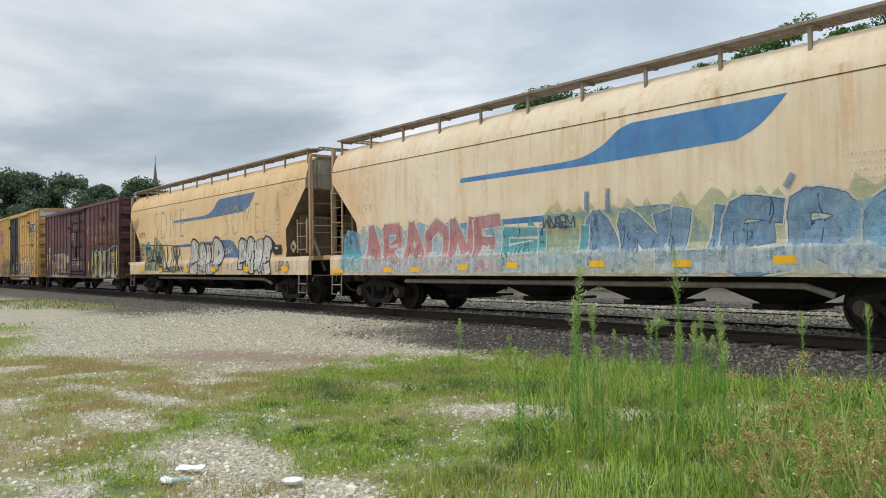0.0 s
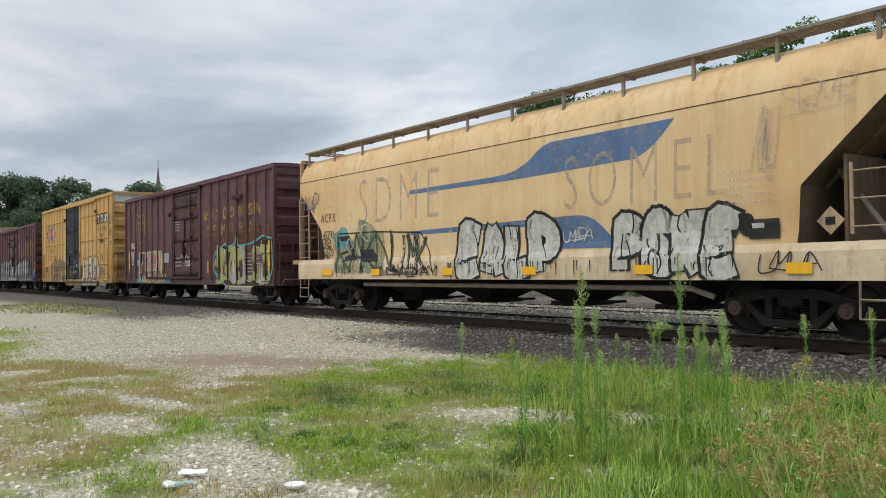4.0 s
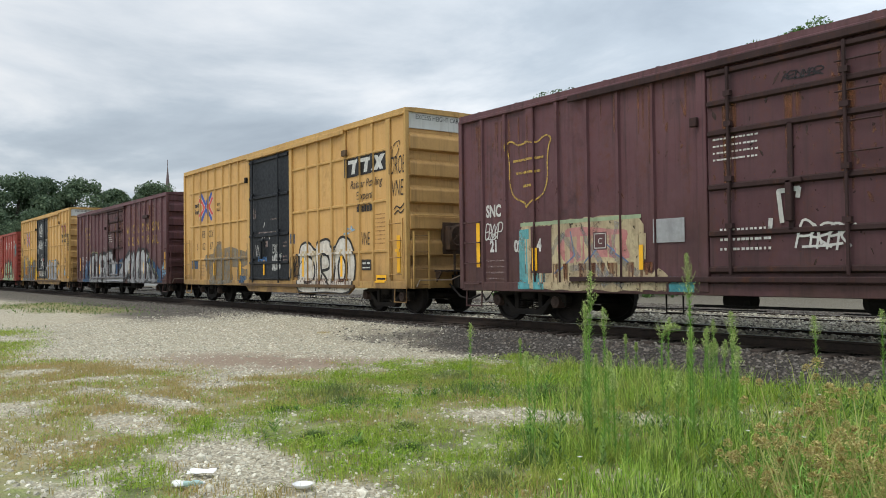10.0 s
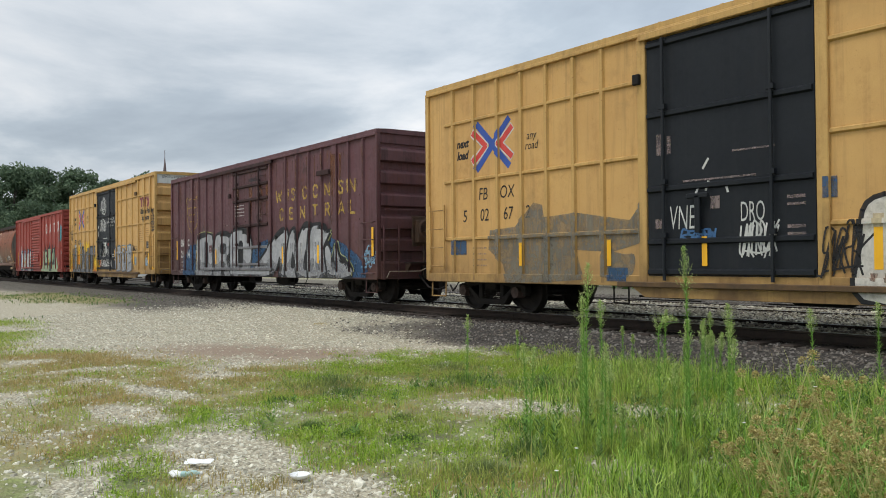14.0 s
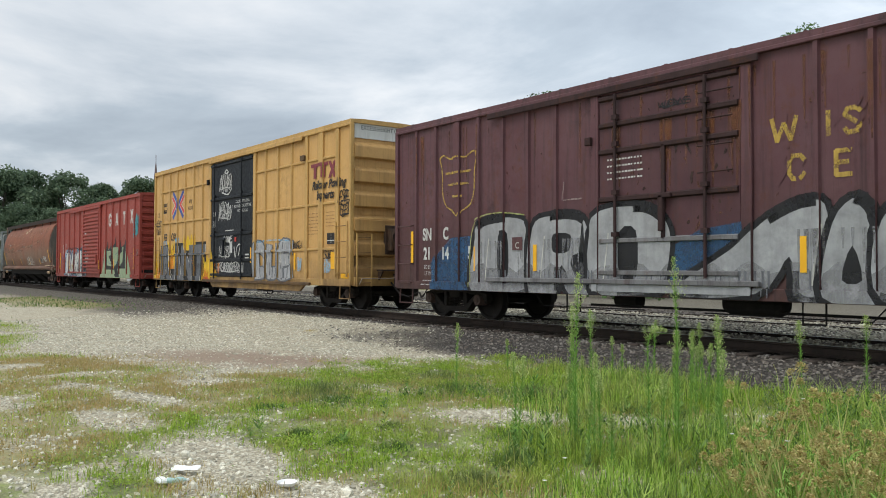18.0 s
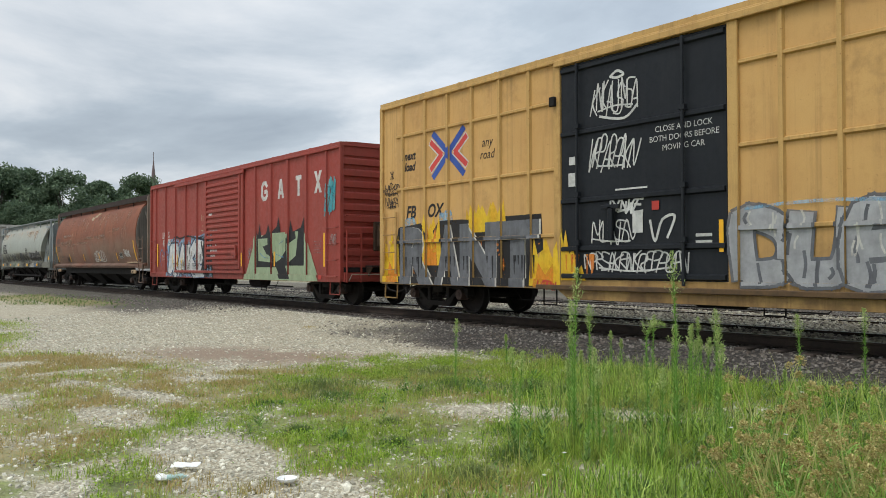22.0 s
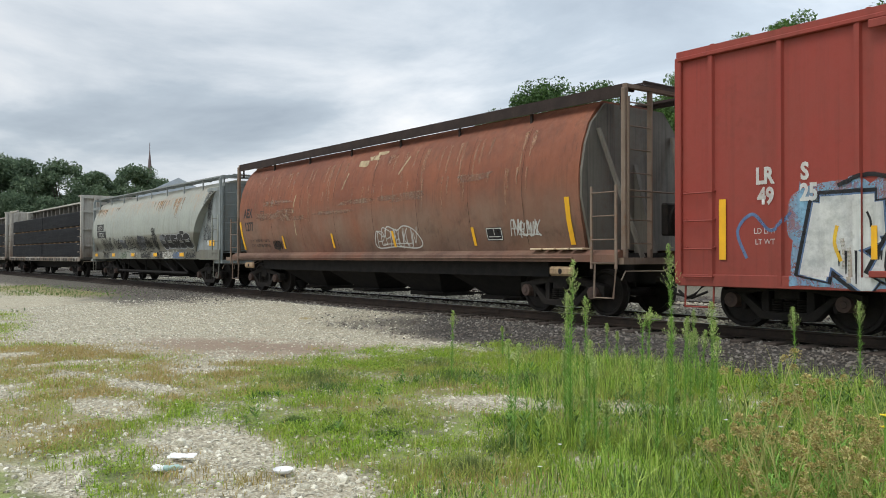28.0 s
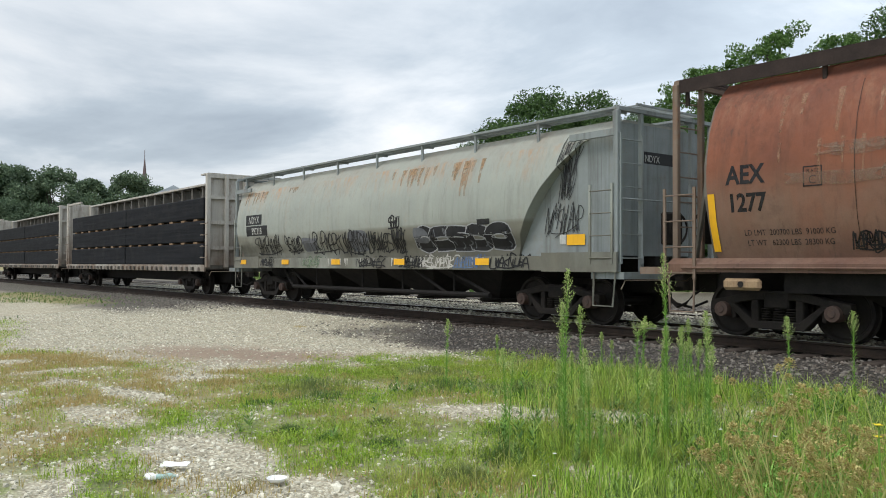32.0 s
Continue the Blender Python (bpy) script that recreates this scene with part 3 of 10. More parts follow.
def lattice(x, y, seed, size):
    """Cheap value noise for arrays, 0 to 1."""
    u, v = x / size, y / size
    i, j = np.floor(u), np.floor(v)
    fu, fv = u - i, v - j
    fu, fv = fu * fu * (3 - 2 * fu), fv * fv * (3 - 2 * fv)

    def rnd(a, b):
        s = np.sin(a * 127.1 + b * 311.7 + seed * 74.7) * 43758.5453
        return s - np.floor(s)

    return (rnd(i, j) * (1 - fu) + rnd(i + 1, j) * fu) * (1 - fv) + (rnd(i, j + 1) * (1 - fu) + rnd(i + 1, j + 1) * fu) * fv


def fractal(x, y, seed, size, n=4):
    out, amp, tot = 0.0, 1.0, 0.0
    for k in range(n):
        out = out + lattice(x, y, seed + k * 3.1, size / 2 ** k) * amp
        tot += amp
        amp *= 0.55
    return out / tot


def ground_height(x, y):
    """Yard surface: level near the viewer, a ballast bank under the tracks, a filled crossing towards the far left."""
    bank = 0.27 * smoothstep(9.5, 11.2, y)
    fill = 0.27 * smoothstep(4.5, 11.0, y)
    left = smoothstep(-14.5, -19.0, x)
    z = bank * (1 - left) + fill * left
    z = z + 0.05 * (fractal(x, y, 3, 2.6) - 0.5) * smoothstep(11.0, 9.0, y) + 0.018 * (fractal(x, y, 8, 0.5, 2) - 0.5)
    # stone filled up almost to the rail heads behind the near rail
    filled = smoothstep(LINE - 0.74, LINE - 0.62, y)
    z = z * (1 - filled) + (RAIL - 0.06 + 0.018 * (fractal(x, y, 8, 0.5, 2) - 0.5)) * filled
    beyond = smoothstep(20.5, 24.0, y)
    return z * (1 - beyond) + 0.2 * beyond


def blob(x, y, cx, cy, rx, ry, turn=0.0, soft=0.5):
    c, s = math.cos(radians(turn)), math.sin(radians(turn))
    u, v = ((x - cx) * c + (y - cy) * s) / rx, (-(x - cx) * s + (y - cy) * c) / ry
    return smoothstep(1 + soft, 1 - soft, np.sqrt(u * u + v * v))


def masks(x, y):
    """Grass, dry grass, red dirt and dark ballast cover, each 0 to 1."""
    n1, n2, n3 = fractal(x, y, 1, 1.6), fractal(x, y, 5, 0.7), fractal(x, y, 9, 4.0)
    # the green side begins right of a line that runs from the litter to the dirt patch
    edge = x - np.interp(y, [0.0, 2.2, 2.9, 3.15, 3.4, 4.7, 6.5, 7.5, 9.5], [-3.4, -4.5, -5.0, -6.0, -9.6, -12.0, -10.9, -11.6, -11.4])
    green = smoothstep(-0.7, 0.7, edge + (n1 - 0.5) * 3.0 + (n2 - 0.5) * 2.0)
    green = green * (1 - 0.9 * smoothstep(9.3, 10.3, y + (n1 - 0.5) * 1.2))
    thin = smoothstep(-17.5, -14.5, x + (n1 - 0.5) * 3 - (y - 3.0) * 0.5) * smoothstep(4.9, 3.7, y + (n1 - 0.5) * 1.6 + 0.10 * (x + 11)) * smoothstep(0.30, 0.50, n2 * 0.6 + n1 * 0.4)
    green = np.maximum(green * (0.45 + 0.55 * smoothstep(0.36, 0.5, n2 * 0.6 + n1 * 0.4)), thin * 0.9)
    # bare stony patches
    bare = np.maximum.reduce([blob(x, y, -6.5, 2.62, 1.35, 0.55, -8), blob(x, y, -5.2, 2.75, 0.6, 0.45, 20), blob(x, y, -6.75, 5.95, 0.75, 0.5, 40), blob(x, y, -10.2, 3.2, 0.8, 0.25, 10), blob(x, y, -4.9, 2.4, 0.7, 0.4, 30), blob(x, y, -9.0, 2.5, 0.7, 0.3, 10), blob(x, y, -5.3, 6.9, 0.8, 0.35, 20)])
    grass = green * (1 - np.clip(bare * (0.75 + n2 * 0.6), 0, 1))
    far = np.maximum(blob(x, y, -40, 7.6, 9, 1.7, 6), blob(x, y, -22, 2.6, 6.0, 1.3, -12))
    grass = np.maximum(grass, far * smoothstep(0.25, 0.5, n1))
    grass = np.maximum(grass, smoothstep(33.0, 36.0, y + n3 * 3 - 9.0 * smoothstep(-34.0, -20.0, x)))
    grass = np.maximum(grass, smoothstep(-1.5, 1.5, x + (n1 - 0.5) * 2) * smoothstep(10.3, 9.2, y))
    grass = np.maximum(grass, smoothstep(-50.0, -75.0, x) * smoothstep(9.5, 7.0, y))
    dry = smoothstep(0.36, 0.70, n3 * 0.42 + n1 * 0.42 + 0.38 * smoothstep(-7.5, -10.5, x + (y - 3) * 1.1))
    dirt = np.maximum(blob(x, y, -13.7, 6.2, 2.4, 1.1, 32, 0.6), blob(x, y, -10.2, 6.2, 1.3, 0.5, 30, 0.6)) * smoothstep(0.2, 0.42, n2)
    ballast = np.maximum(smoothstep(8.9, 9.9, y + (n1 - 0.5) * 1.2) * smoothstep(-17.5, -13.5, x + (y - 10) * 0.3 + (n1 - 0.5) * 3), smoothstep(10.8, 11.2, y))
    rim = 32.0 + 9.0 * smoothstep(-34.0, -20.0, x)
    ballast = ballast * (1 - 0.3 * beyond_tracks(y)) * (1 - smoothstep(rim - 1.5, rim + 0.5, y))
    # cleaner grey stone between the two tracks and past them
    ballast = ballast * (1 - 0.60 * smoothstep(11.95, 12.15, y) * smoothstep(18.2, 17.8, y))
    ballast = np.maximum(ballast, 0.85 * smoothstep(-22.0, -27.0, x + (n1 - 0.5) * 4) * smoothstep(6.6, 8.6, y + (n1 - 0.5) * 2) * (1 - beyond_tracks(y)))
    return grass, dry, dirt, ballast


def beyond_tracks(y):
    return smoothstep(19.6, 20.6, y)


def stretched(lo, hi, fine_lo, fine_hi, step, grow=1.22):
    out = list(np.arange(fine_lo, fine_hi + 1e-6, step))
    d, v = step, fine_hi
    while v < hi:
        d *= grow
        v = min(v + d, hi)
        out.append(v)
    d, v = step, fine_lo
    while v > lo:
        d *= grow
        v = max(v - d, lo)
        out.insert(0, v)
    return np.array(out)


def ground_material():
    m, nt, b = mat_base("yard_ground", 0.9)
    v = coords(nt)

    def attr(name):
        a = nt.nodes.new("ShaderNodeAttribute")
        a.attribute_name = name
        return a.outputs["Fac"]

    cell = nt.nodes.new("ShaderNodeTexVoronoi")
    cell.inputs["Scale"].default_value = 36.0
    nt.links.new(v, cell.inputs["Vector"])
    sepc = nt.nodes.new("ShaderNodeSeparateColor")
    nt.links.new(cell.outputs["Color"], sepc.inputs[0])
    stone = mixed(nt, sepc.outputs[0], (0.30, 0.27, 0.19), (0.74, 0.69, 0.53))
    stone = mixed(nt, times(nt, span(nt, cell.outputs["Distance"], 0.25, 0.6), 0.5), stone, (0.17, 0.145, 0.10))
    stone = mixed(nt, times(nt, span(nt, noise_tex(nt, v, 0.9, 6), 0.4, 0.7), 0.5), stone, (0.43, 0.37, 0.265))
    stone = mixed(nt, times(nt, span(nt, noise_tex(nt, v, 3.5, 7, 0.7), 0.52, 0.66), 0.5), stone, (0.22, 0.195, 0.14))
    cell2 = nt.nodes.new("ShaderNodeTexVoronoi")
    cell2.inputs["Scale"].default_value = 27.0
    nt.links.new(v, cell2.inputs["Vector"])
    sepd = nt.nodes.new("ShaderNodeSeparateColor")
    nt.links.new(cell2.outputs["Color"], sepd.inputs[0])
    dark = mixed(nt, sepd.outputs[0], (0.040, 0.034, 0.029), (0.17, 0.15, 0.128))
    dark = mixed(nt, times(nt, span(nt, cell2.outputs["Distance"], 0.2, 0.55), 0.8), dark, (0.02, 0.018, 0.016))
    col = mixed(nt, attr("ballast"), stone, dark)
    col = mixed(nt, times(nt, attr("dirt"), 0.8), col, (0.25, 0.175, 0.125))
    soil = mixed(nt, span(nt, noise_tex(nt, v, 7.0, 6), 0.35, 0.65), (0.085, 0.085, 0.04), (0.115, 0.15, 0.035))
    turf = mixed(nt, span(nt, noise_tex(nt, v, 13.0, 5), 0.35, 0.65), (0.15, 0.24, 0.035), (0.25, 0.30, 0.08))
    drycol = mixed(nt, span(nt, noise_tex(nt, v, 10.0, 5), 0.35, 0.65), (0.34, 0.26, 0.13), (0.22, 0.21, 0.08))
    green = mixed(nt, span(nt, noise_tex(nt, v, 3.0, 6), 0.4, 0.6), soil, turf)
    green = mixed(nt, times(nt, attr("dry"), 0.8), green, drycol)
    gm = span(nt, attr("grass"), 0.25, 0.8)
    col = mixed(nt, times(nt, gm, 0.85), col, green)
    nt.links.new(col, b.inputs["Base Color"])
    bump(nt, b, cell.outputs["Distance"], 0.7, 0.02)


def build_ground():
    ground_material()
    xs = stretched(-2500, 1500, -24.0, 1.0, 0.10)
    ys = stretched(-1500, 2500, 0.5, 21.0, 0.10)
    X, Y = np.meshgrid(xs, ys)
    Z = ground_height(X, Y)
    g, d, r, k = masks(X, Y)
    n, m = X.shape
    verts = np.stack([X.ravel(), Y.ravel(), Z.ravel()], 1)
    i = np.arange(n * m).reshape(n, m)
    faces = np.stack([i[:-1, :-1].ravel(), i[:-1, 1:].ravel(), i[1:, 1:].ravel(), i[1:, :-1].ravel()], 1)
    me = bpy.data.meshes.new("ground")
    me.vertices.add(len(verts))
    me.vertices.foreach_set("co", verts.ravel())
    me.loops.add(len(faces) * 4)
    me.loops.foreach_set("vertex_index", faces.ravel())
    me.polygons.add(len(faces))
    me.polygons.foreach_set("loop_start", np.arange(0, len(faces) * 4, 4))
    me.polygons.foreach_set("use_smooth", np.ones(len(faces), bool))
    me.update()
    for name, val in (("grass", g), ("dry", d), ("dirt", r), ("ballast", k)):
        a = me.attributes.new(name, "FLOAT", "POINT")
        a.data.foreach_set("value", val.ravel().astype(np.float32))
    me.materials.append(MATS["yard_ground"])
    me.validate()
    tagged(new("ground", me), "gravel yard with patchy grass beside the railway", "ground", kind="structure")


def soup(name, verts, faces, material, label, category, kind="stuff"):
    me = bpy.data.meshes.new(name)
    me.from_pydata(verts, [], faces)
    me.materials.append(MATS[material])
    me.update()
    return tagged(new(name, me), label, category, kind=kind)


build_ground()


# ---- tracks ----
def rail_mesh(x0, x1):
    """Flat-bottom rail: foot, web and head; the worn running band is its own piece."""
    h = 0.17
    prof = [(-0.07, 0), (0.07, 0), (0.07, 0.012), (0.012, 0.035), (0.010, 0.125), (0.036, 0.135), (0.036, 0.160), (0.030, h - 0.004), (-0.030, h - 0.004), (-0.036, 0.160), (-0.036, 0.135), (-0.010, 0.125), (-0.012, 0.035), (-0.07, 0.012)]
    return prism(bmesh.new(), prof, x0, x1, "x")


def track(name, y, top, x0, x1, label):
    t = thing(name, label, "railway track", kind="structure", at=(0, y, top))
    for s in (-1, 1):
        r = part("rail", rail_mesh(x0, x1), "rail_side", t, "rusty steel rail with a bright running band", at=(0, s * 0.7535, -0.17))
        part("running_band", boxes((x0, x1, -0.026, 0.026, 0.1662, 0.1703)), "rail_head", r)
    me, plate = None, None
    n = 0
    x = x1
    rest = bmesh.new()
    rnd = random.Random(7)
    while x > x0:
        yaw = rnd.uniform(-0.6, 0.6)
        if -62 < x < 4 and n < 140:
            if me is None:
                o = part("tie", worn(boxes((-0.115, 0.115, -1.3, 1.3, -0.33, -0.171)), 0.015), "tie_wood", t, at=(x, 0, rnd.uniform(-0.012, 0)))
                me = o.data
            else:
                o = part("tie", me, "", t, at=(x, rnd.uniform(-0.05, 0.05), rnd.uniform(-0.012, 0)))
            o.rotation_euler[2] = radians(yaw)
            n += 1
        else:
            box(rest, x - 0.115, x + 0.115, -1.3, 1.3, -0.33, -0.175)
        x -= 0.53
    tagged(part("far_ties", rest, "tie_wood", t), kind="stuff")
    for k in range(9):
        xx = -2.0 - 11.9 * k
        for s in (-1, 1):
            part("joint_bar", worn(boxes((xx - 0.45, xx + 0.45, s * 0.7535 - 0.032, s * 0.7535 + 0.032, -0.135, -0.045)), 0.008), "rail_side", t)
    return t


track("track_near", LINE, RAIL, -420, 60, "rail track on dark ballast under the train")
track("track_far", LINE + 4.6, RAIL - 0.02, -420, 60, "second rail track behind the passing train")


# ---- loose stone ----
def stones(name, pts, lo, hi, material, label, seed):
    """Crushed stone as small uneven lumps, eight corners each."""
    rnd = np.random.RandomState(seed)
    base = np.array([(-1, -1, -.6), (1, -1, -.6), (1, 1, -.6), (-1, 1, -.6), (-.7, -.7, .7), (.7, -.8, .6), (.75, .7, .75), (-.7, .75, .6)])
    fc = np.array([(4, 5, 6, 7), (0, 1, 5, 4), (1, 2, 6, 5), (2, 3, 7, 6), (3, 0, 4, 7)])
    n = len(pts)
    size = (lo + (hi - lo) * rnd.rand(n) ** 2)[:, None, None]
    v = base[None] * (0.6 + 0.75 * rnd.rand(n, 8, 3)) * size * 0.5 * np.array([1, 1, 0.75])
    a = rnd.rand(n) * 6.283
    c, s = np.cos(a)[:, None], np.sin(a)[:, None]
    tip = rnd.uniform(-0.5, 0.5, (n, 1))
    x, y, z = v[..., 0] * c - v[..., 1] * s, v[..., 0] * s + v[..., 1] * c, v[..., 2] + v[..., 0] * tip
    v = np.stack([x, y, z], -1) + pts[:, None, :]
    f = fc[None] + (np.arange(n) * 8)[:, None, None]
    soup(name, v.reshape(-1, 3).tolist(), f.reshape(-1, 4).tolist(), material, label, "gravel")


def stone_material(name, dark, light, warm):
    m, nt, b = mat_base(name, 0.9)
    g = nt.nodes.new("ShaderNodeNewGeometry")
    col = mixed(nt, g.outputs["Random Per Island"], dark, light)
    v = coords(nt)
    col = mixed(nt, times(nt, span(nt, noise_tex(nt, v, 1.3, 5), 0.4, 0.65), 0.5), col, warm)
    col = mixed(nt, times(nt, span(nt, noise_tex(nt, v, 70, 4), 0.4, 0.7), 0.4), col, tuple(c * 0.5 for c in dark))
    nt.links.new(col, b.inputs["Base Color"])


stone_material("ballast_stone", (0.058, 0.051, 0.045), (0.32, 0.295, 0.26), (0.15, 0.115, 0.085))
stone_material("pale_stone", (0.27, 0.25, 0.19), (0.88, 0.845, 0.70), (0.52, 0.47, 0.35))


def scatter_stones():
    rnd = np.random.RandomState(4)
    # dark ballast between and beside the rails
    n = 54000
    x = -1.0 - 38 * rnd.rand(n) ** 1.6
    y = 8.9 + 13.0 * rnd.rand(n) ** 1.15
    k = masks(x, y)[3]
    dz = np.where((np.abs(y - LINE) < 1.3) | (np.abs(y - LINE - 4.6) < 1.3), 0.015, 0.012)
    keep = rnd.rand(n) < k
    x, y, dz = x[keep], y[keep], dz[keep]
    near = np.minimum.reduce([np.abs(np.abs(y - c) - 0.7535) for c in (LINE, LINE + 4.6)]) > 0.09
    x, y, dz = x[near], y[near], dz[near]
    stones("ballast", np.stack([x, y, ground_height(x, y) + dz], 1), 0.022, 0.056, "ballast_stone", "dark grey-brown crushed stone ballast", 1)
    # pale gravel of the yard
    n = 16000
    x, y = -1.0 - 45 * rnd.rand(n) ** 1.5, rnd.uniform(11.99, 18.0, n)
    clear = np.minimum.reduce([np.abs(np.abs(y - c) - 0.7535) for c in (LINE, LINE + 4.6)]) > 0.1
    x, y = x[clear], y[clear]
    stones("track_gravel", np.stack([x, y, ground_height(x, y) + 0.012], 1), 0.03, 0.07, "pale_stone", "pale grey crushed stone between the tracks", 3)
    n = 85000
    x = -2.0 - 26 * rnd.rand(n) ** 1.4
    y = 0.8 + 10.5 * rnd.rand(n)
    g, d, r, k = masks(x, y)
    keep = rnd.rand(n) < (1 - 0.8 * g) * (1 - k) * (1 - 0.85 * r) * np.where(x < -12, 0.75, 1.0)
    x, y = x[keep], y[keep]
    stones("gravel", np.stack([x, y, ground_height(x, y) + 0.004], 1), 0.010, 0.046, "pale_stone", "pale crushed limestone gravel", 2)


scatter_stones()

# ---- plants ----
def leaf_material(name, tones, straw=None, straw_share=0.0, rough=0.6):
    """Leaves and blades: each island its own tone, some light shining through."""
    m, nt, b = mat_base(name, rough, 0.0, 0.2)
    g = nt.nodes.new("ShaderNodeNewGeometry")
    ramp = nt.nodes.new("ShaderNodeValToRGB")
    ramp.color_ramp.elements[0].color = (*tones[0], 1)
    ramp.color_ramp.elements[1].color = (*tones[-1], 1)
    for i, t in enumerate(tones[1:-1]):
        ramp.color_ramp.elements.new((i + 1) / (len(tones) - 1)).color = (*t, 1)
    nt.links.new(g.outputs["Random Per Island"], ramp.inputs[0])
    col = ramp.outputs[0]
    v = coords(nt)
    if straw:
        col = mixed(nt, times(nt, span(nt, noise_tex(nt, v, 0.9, 5), 0.45, 0.62), straw_share), col, straw)
    nt.links.new(col, b.inputs["Base Color"])
    tr = nt.nodes.new("ShaderNodeBsdfTranslucent")
    nt.links.new(col, tr.inputs[0])
    mx = nt.nodes.new("ShaderNodeMixShader")
    mx.inputs[0].default_value = 0.22
    nt.links.new(b.outputs[0], mx.inputs[1])
    nt.links.new(tr.outputs[0], mx.inputs[2])
    nt.links.new(mx.outputs[0], nt.nodes["Material Output"].inputs[0])


leaf_material("grass_green", [(0.10, 0.19, 0.018), (0.22, 0.37, 0.03), (0.35, 0.51, 0.05), (0.46, 0.55, 0.11)], (0.44, 0.37, 0.15), 0.45)
leaf_material("clump_green", [(0.06, 0.12, 0.03), (0.11, 0.20, 0.05), (0.19, 0.30, 0.09)], (0.30, 0.27, 0.12), 0.35)
leaf_material("grass_tall", [(0.05, 0.11, 0.02), (0.17, 0.31, 0.04), (0.38, 0.58, 0.085), (0.58, 0.68, 0.20)], (0.46, 0.44, 0.16), 0.3)
leaf_material("grass_dry", [(0.22, 0.21, 0.07), (0.40, 0.31, 0.12), (0.54, 0.42, 0.19), (0.30, 0.31, 0.08)], (0.50, 0.35, 0.16), 0.55)
leaf_material("weed_green", [(0.12, 0.25, 0.04), (0.20, 0.38, 0.07), (0.28, 0.46, 0.10)])
leaf_material("leafy_green", [(0.06, 0.13, 0.03), (0.12, 0.24, 0.05), (0.22, 0.37, 0.08)], (0.26, 0.27, 0.10), 0.3)
leaf_material("low_leaf", [(0.11, 0.21, 0.022), (0.21, 0.34, 0.03), (0.32, 0.46, 0.05)], (0.33, 0.28, 0.10), 0.4)
leaf_material("weed_seed", [(0.28, 0.42, 0.11), (0.44, 0.55, 0.19), (0.54, 0.58, 0.27)])
leaf_material("umbel_brown", [(0.28, 0.22, 0.08), (0.48, 0.40, 0.15), (0.68, 0.60, 0.28)])
leaf_material("umbel_stem", [(0.54, 0.47, 0.19), (0.36, 0.42, 0.13)])
leaf_material("petal_yellow", [(0.80, 0.62, 0.03), (0.85, 0.72, 0.08)])
leaf_material("petal_white", [(0.75, 0.75, 0.70), (0.68, 0.70, 0.62)])
leaf_material("tree_leaf", [(0.04, 0.075, 0.028), (0.068, 0.125, 0.038), (0.11, 0.19, 0.058)])
leaf_material("tree_leaf_light", [(0.05, 0.105, 0.03), (0.09, 0.17, 0.04), (0.13, 0.23, 0.06)])
# distance haze put into the colour: paler, bluer green than the near leaves
leaf_material("hazy_far_leaf", [(0.075, 0.115, 0.072), (0.11, 0.16, 0.09), (0.155, 0.21, 0.12)])
plain("bark", (0.06, 0.05, 0.04), (0.10, 0.085, 0.07), 0.95)


def blades(name, x, y, h, w, material, label, seed, lean=0.45):
    """Grass blades: a bent strip of two pieces each."""
    rnd = np.random.RandomState(seed)
    n = len(x)
    z = ground_height(x, y) - 0.01
    a = rnd.rand(n) * 6.283
    dx, dy = np.cos(a), np.sin(a)
    bend = (rnd.rand(n) * lean) * h
    k = rnd.rand(n) * 6.283
    bx, by = np.cos(k) * bend, np.sin(k) * bend
    p = np.stack([x, y, z], 1)
    wv = np.stack([dx, dy, np.zeros(n)], 1) * (w * 0.5)[:, None]
    mid = p + np.stack([bx * 0.3, by * 0.3, h * 0.55], 1)
    tip = p + np.stack([bx, by, h * (1 - 0.25 * rnd.rand(n))], 1)
    v = np.stack([p - wv, p + wv, mid + wv * 0.8, mid - wv * 0.8, tip], 1).reshape(-1, 3)
    i = np.arange(n) * 5
    f = np.concatenate([np.stack([i, i + 1, i + 2, i + 3], 1).tolist(), ]).tolist() + np.stack([i + 3, i + 2, i + 4], 1).tolist()
    return soup(name, v.tolist(), f, material, label, "grass")


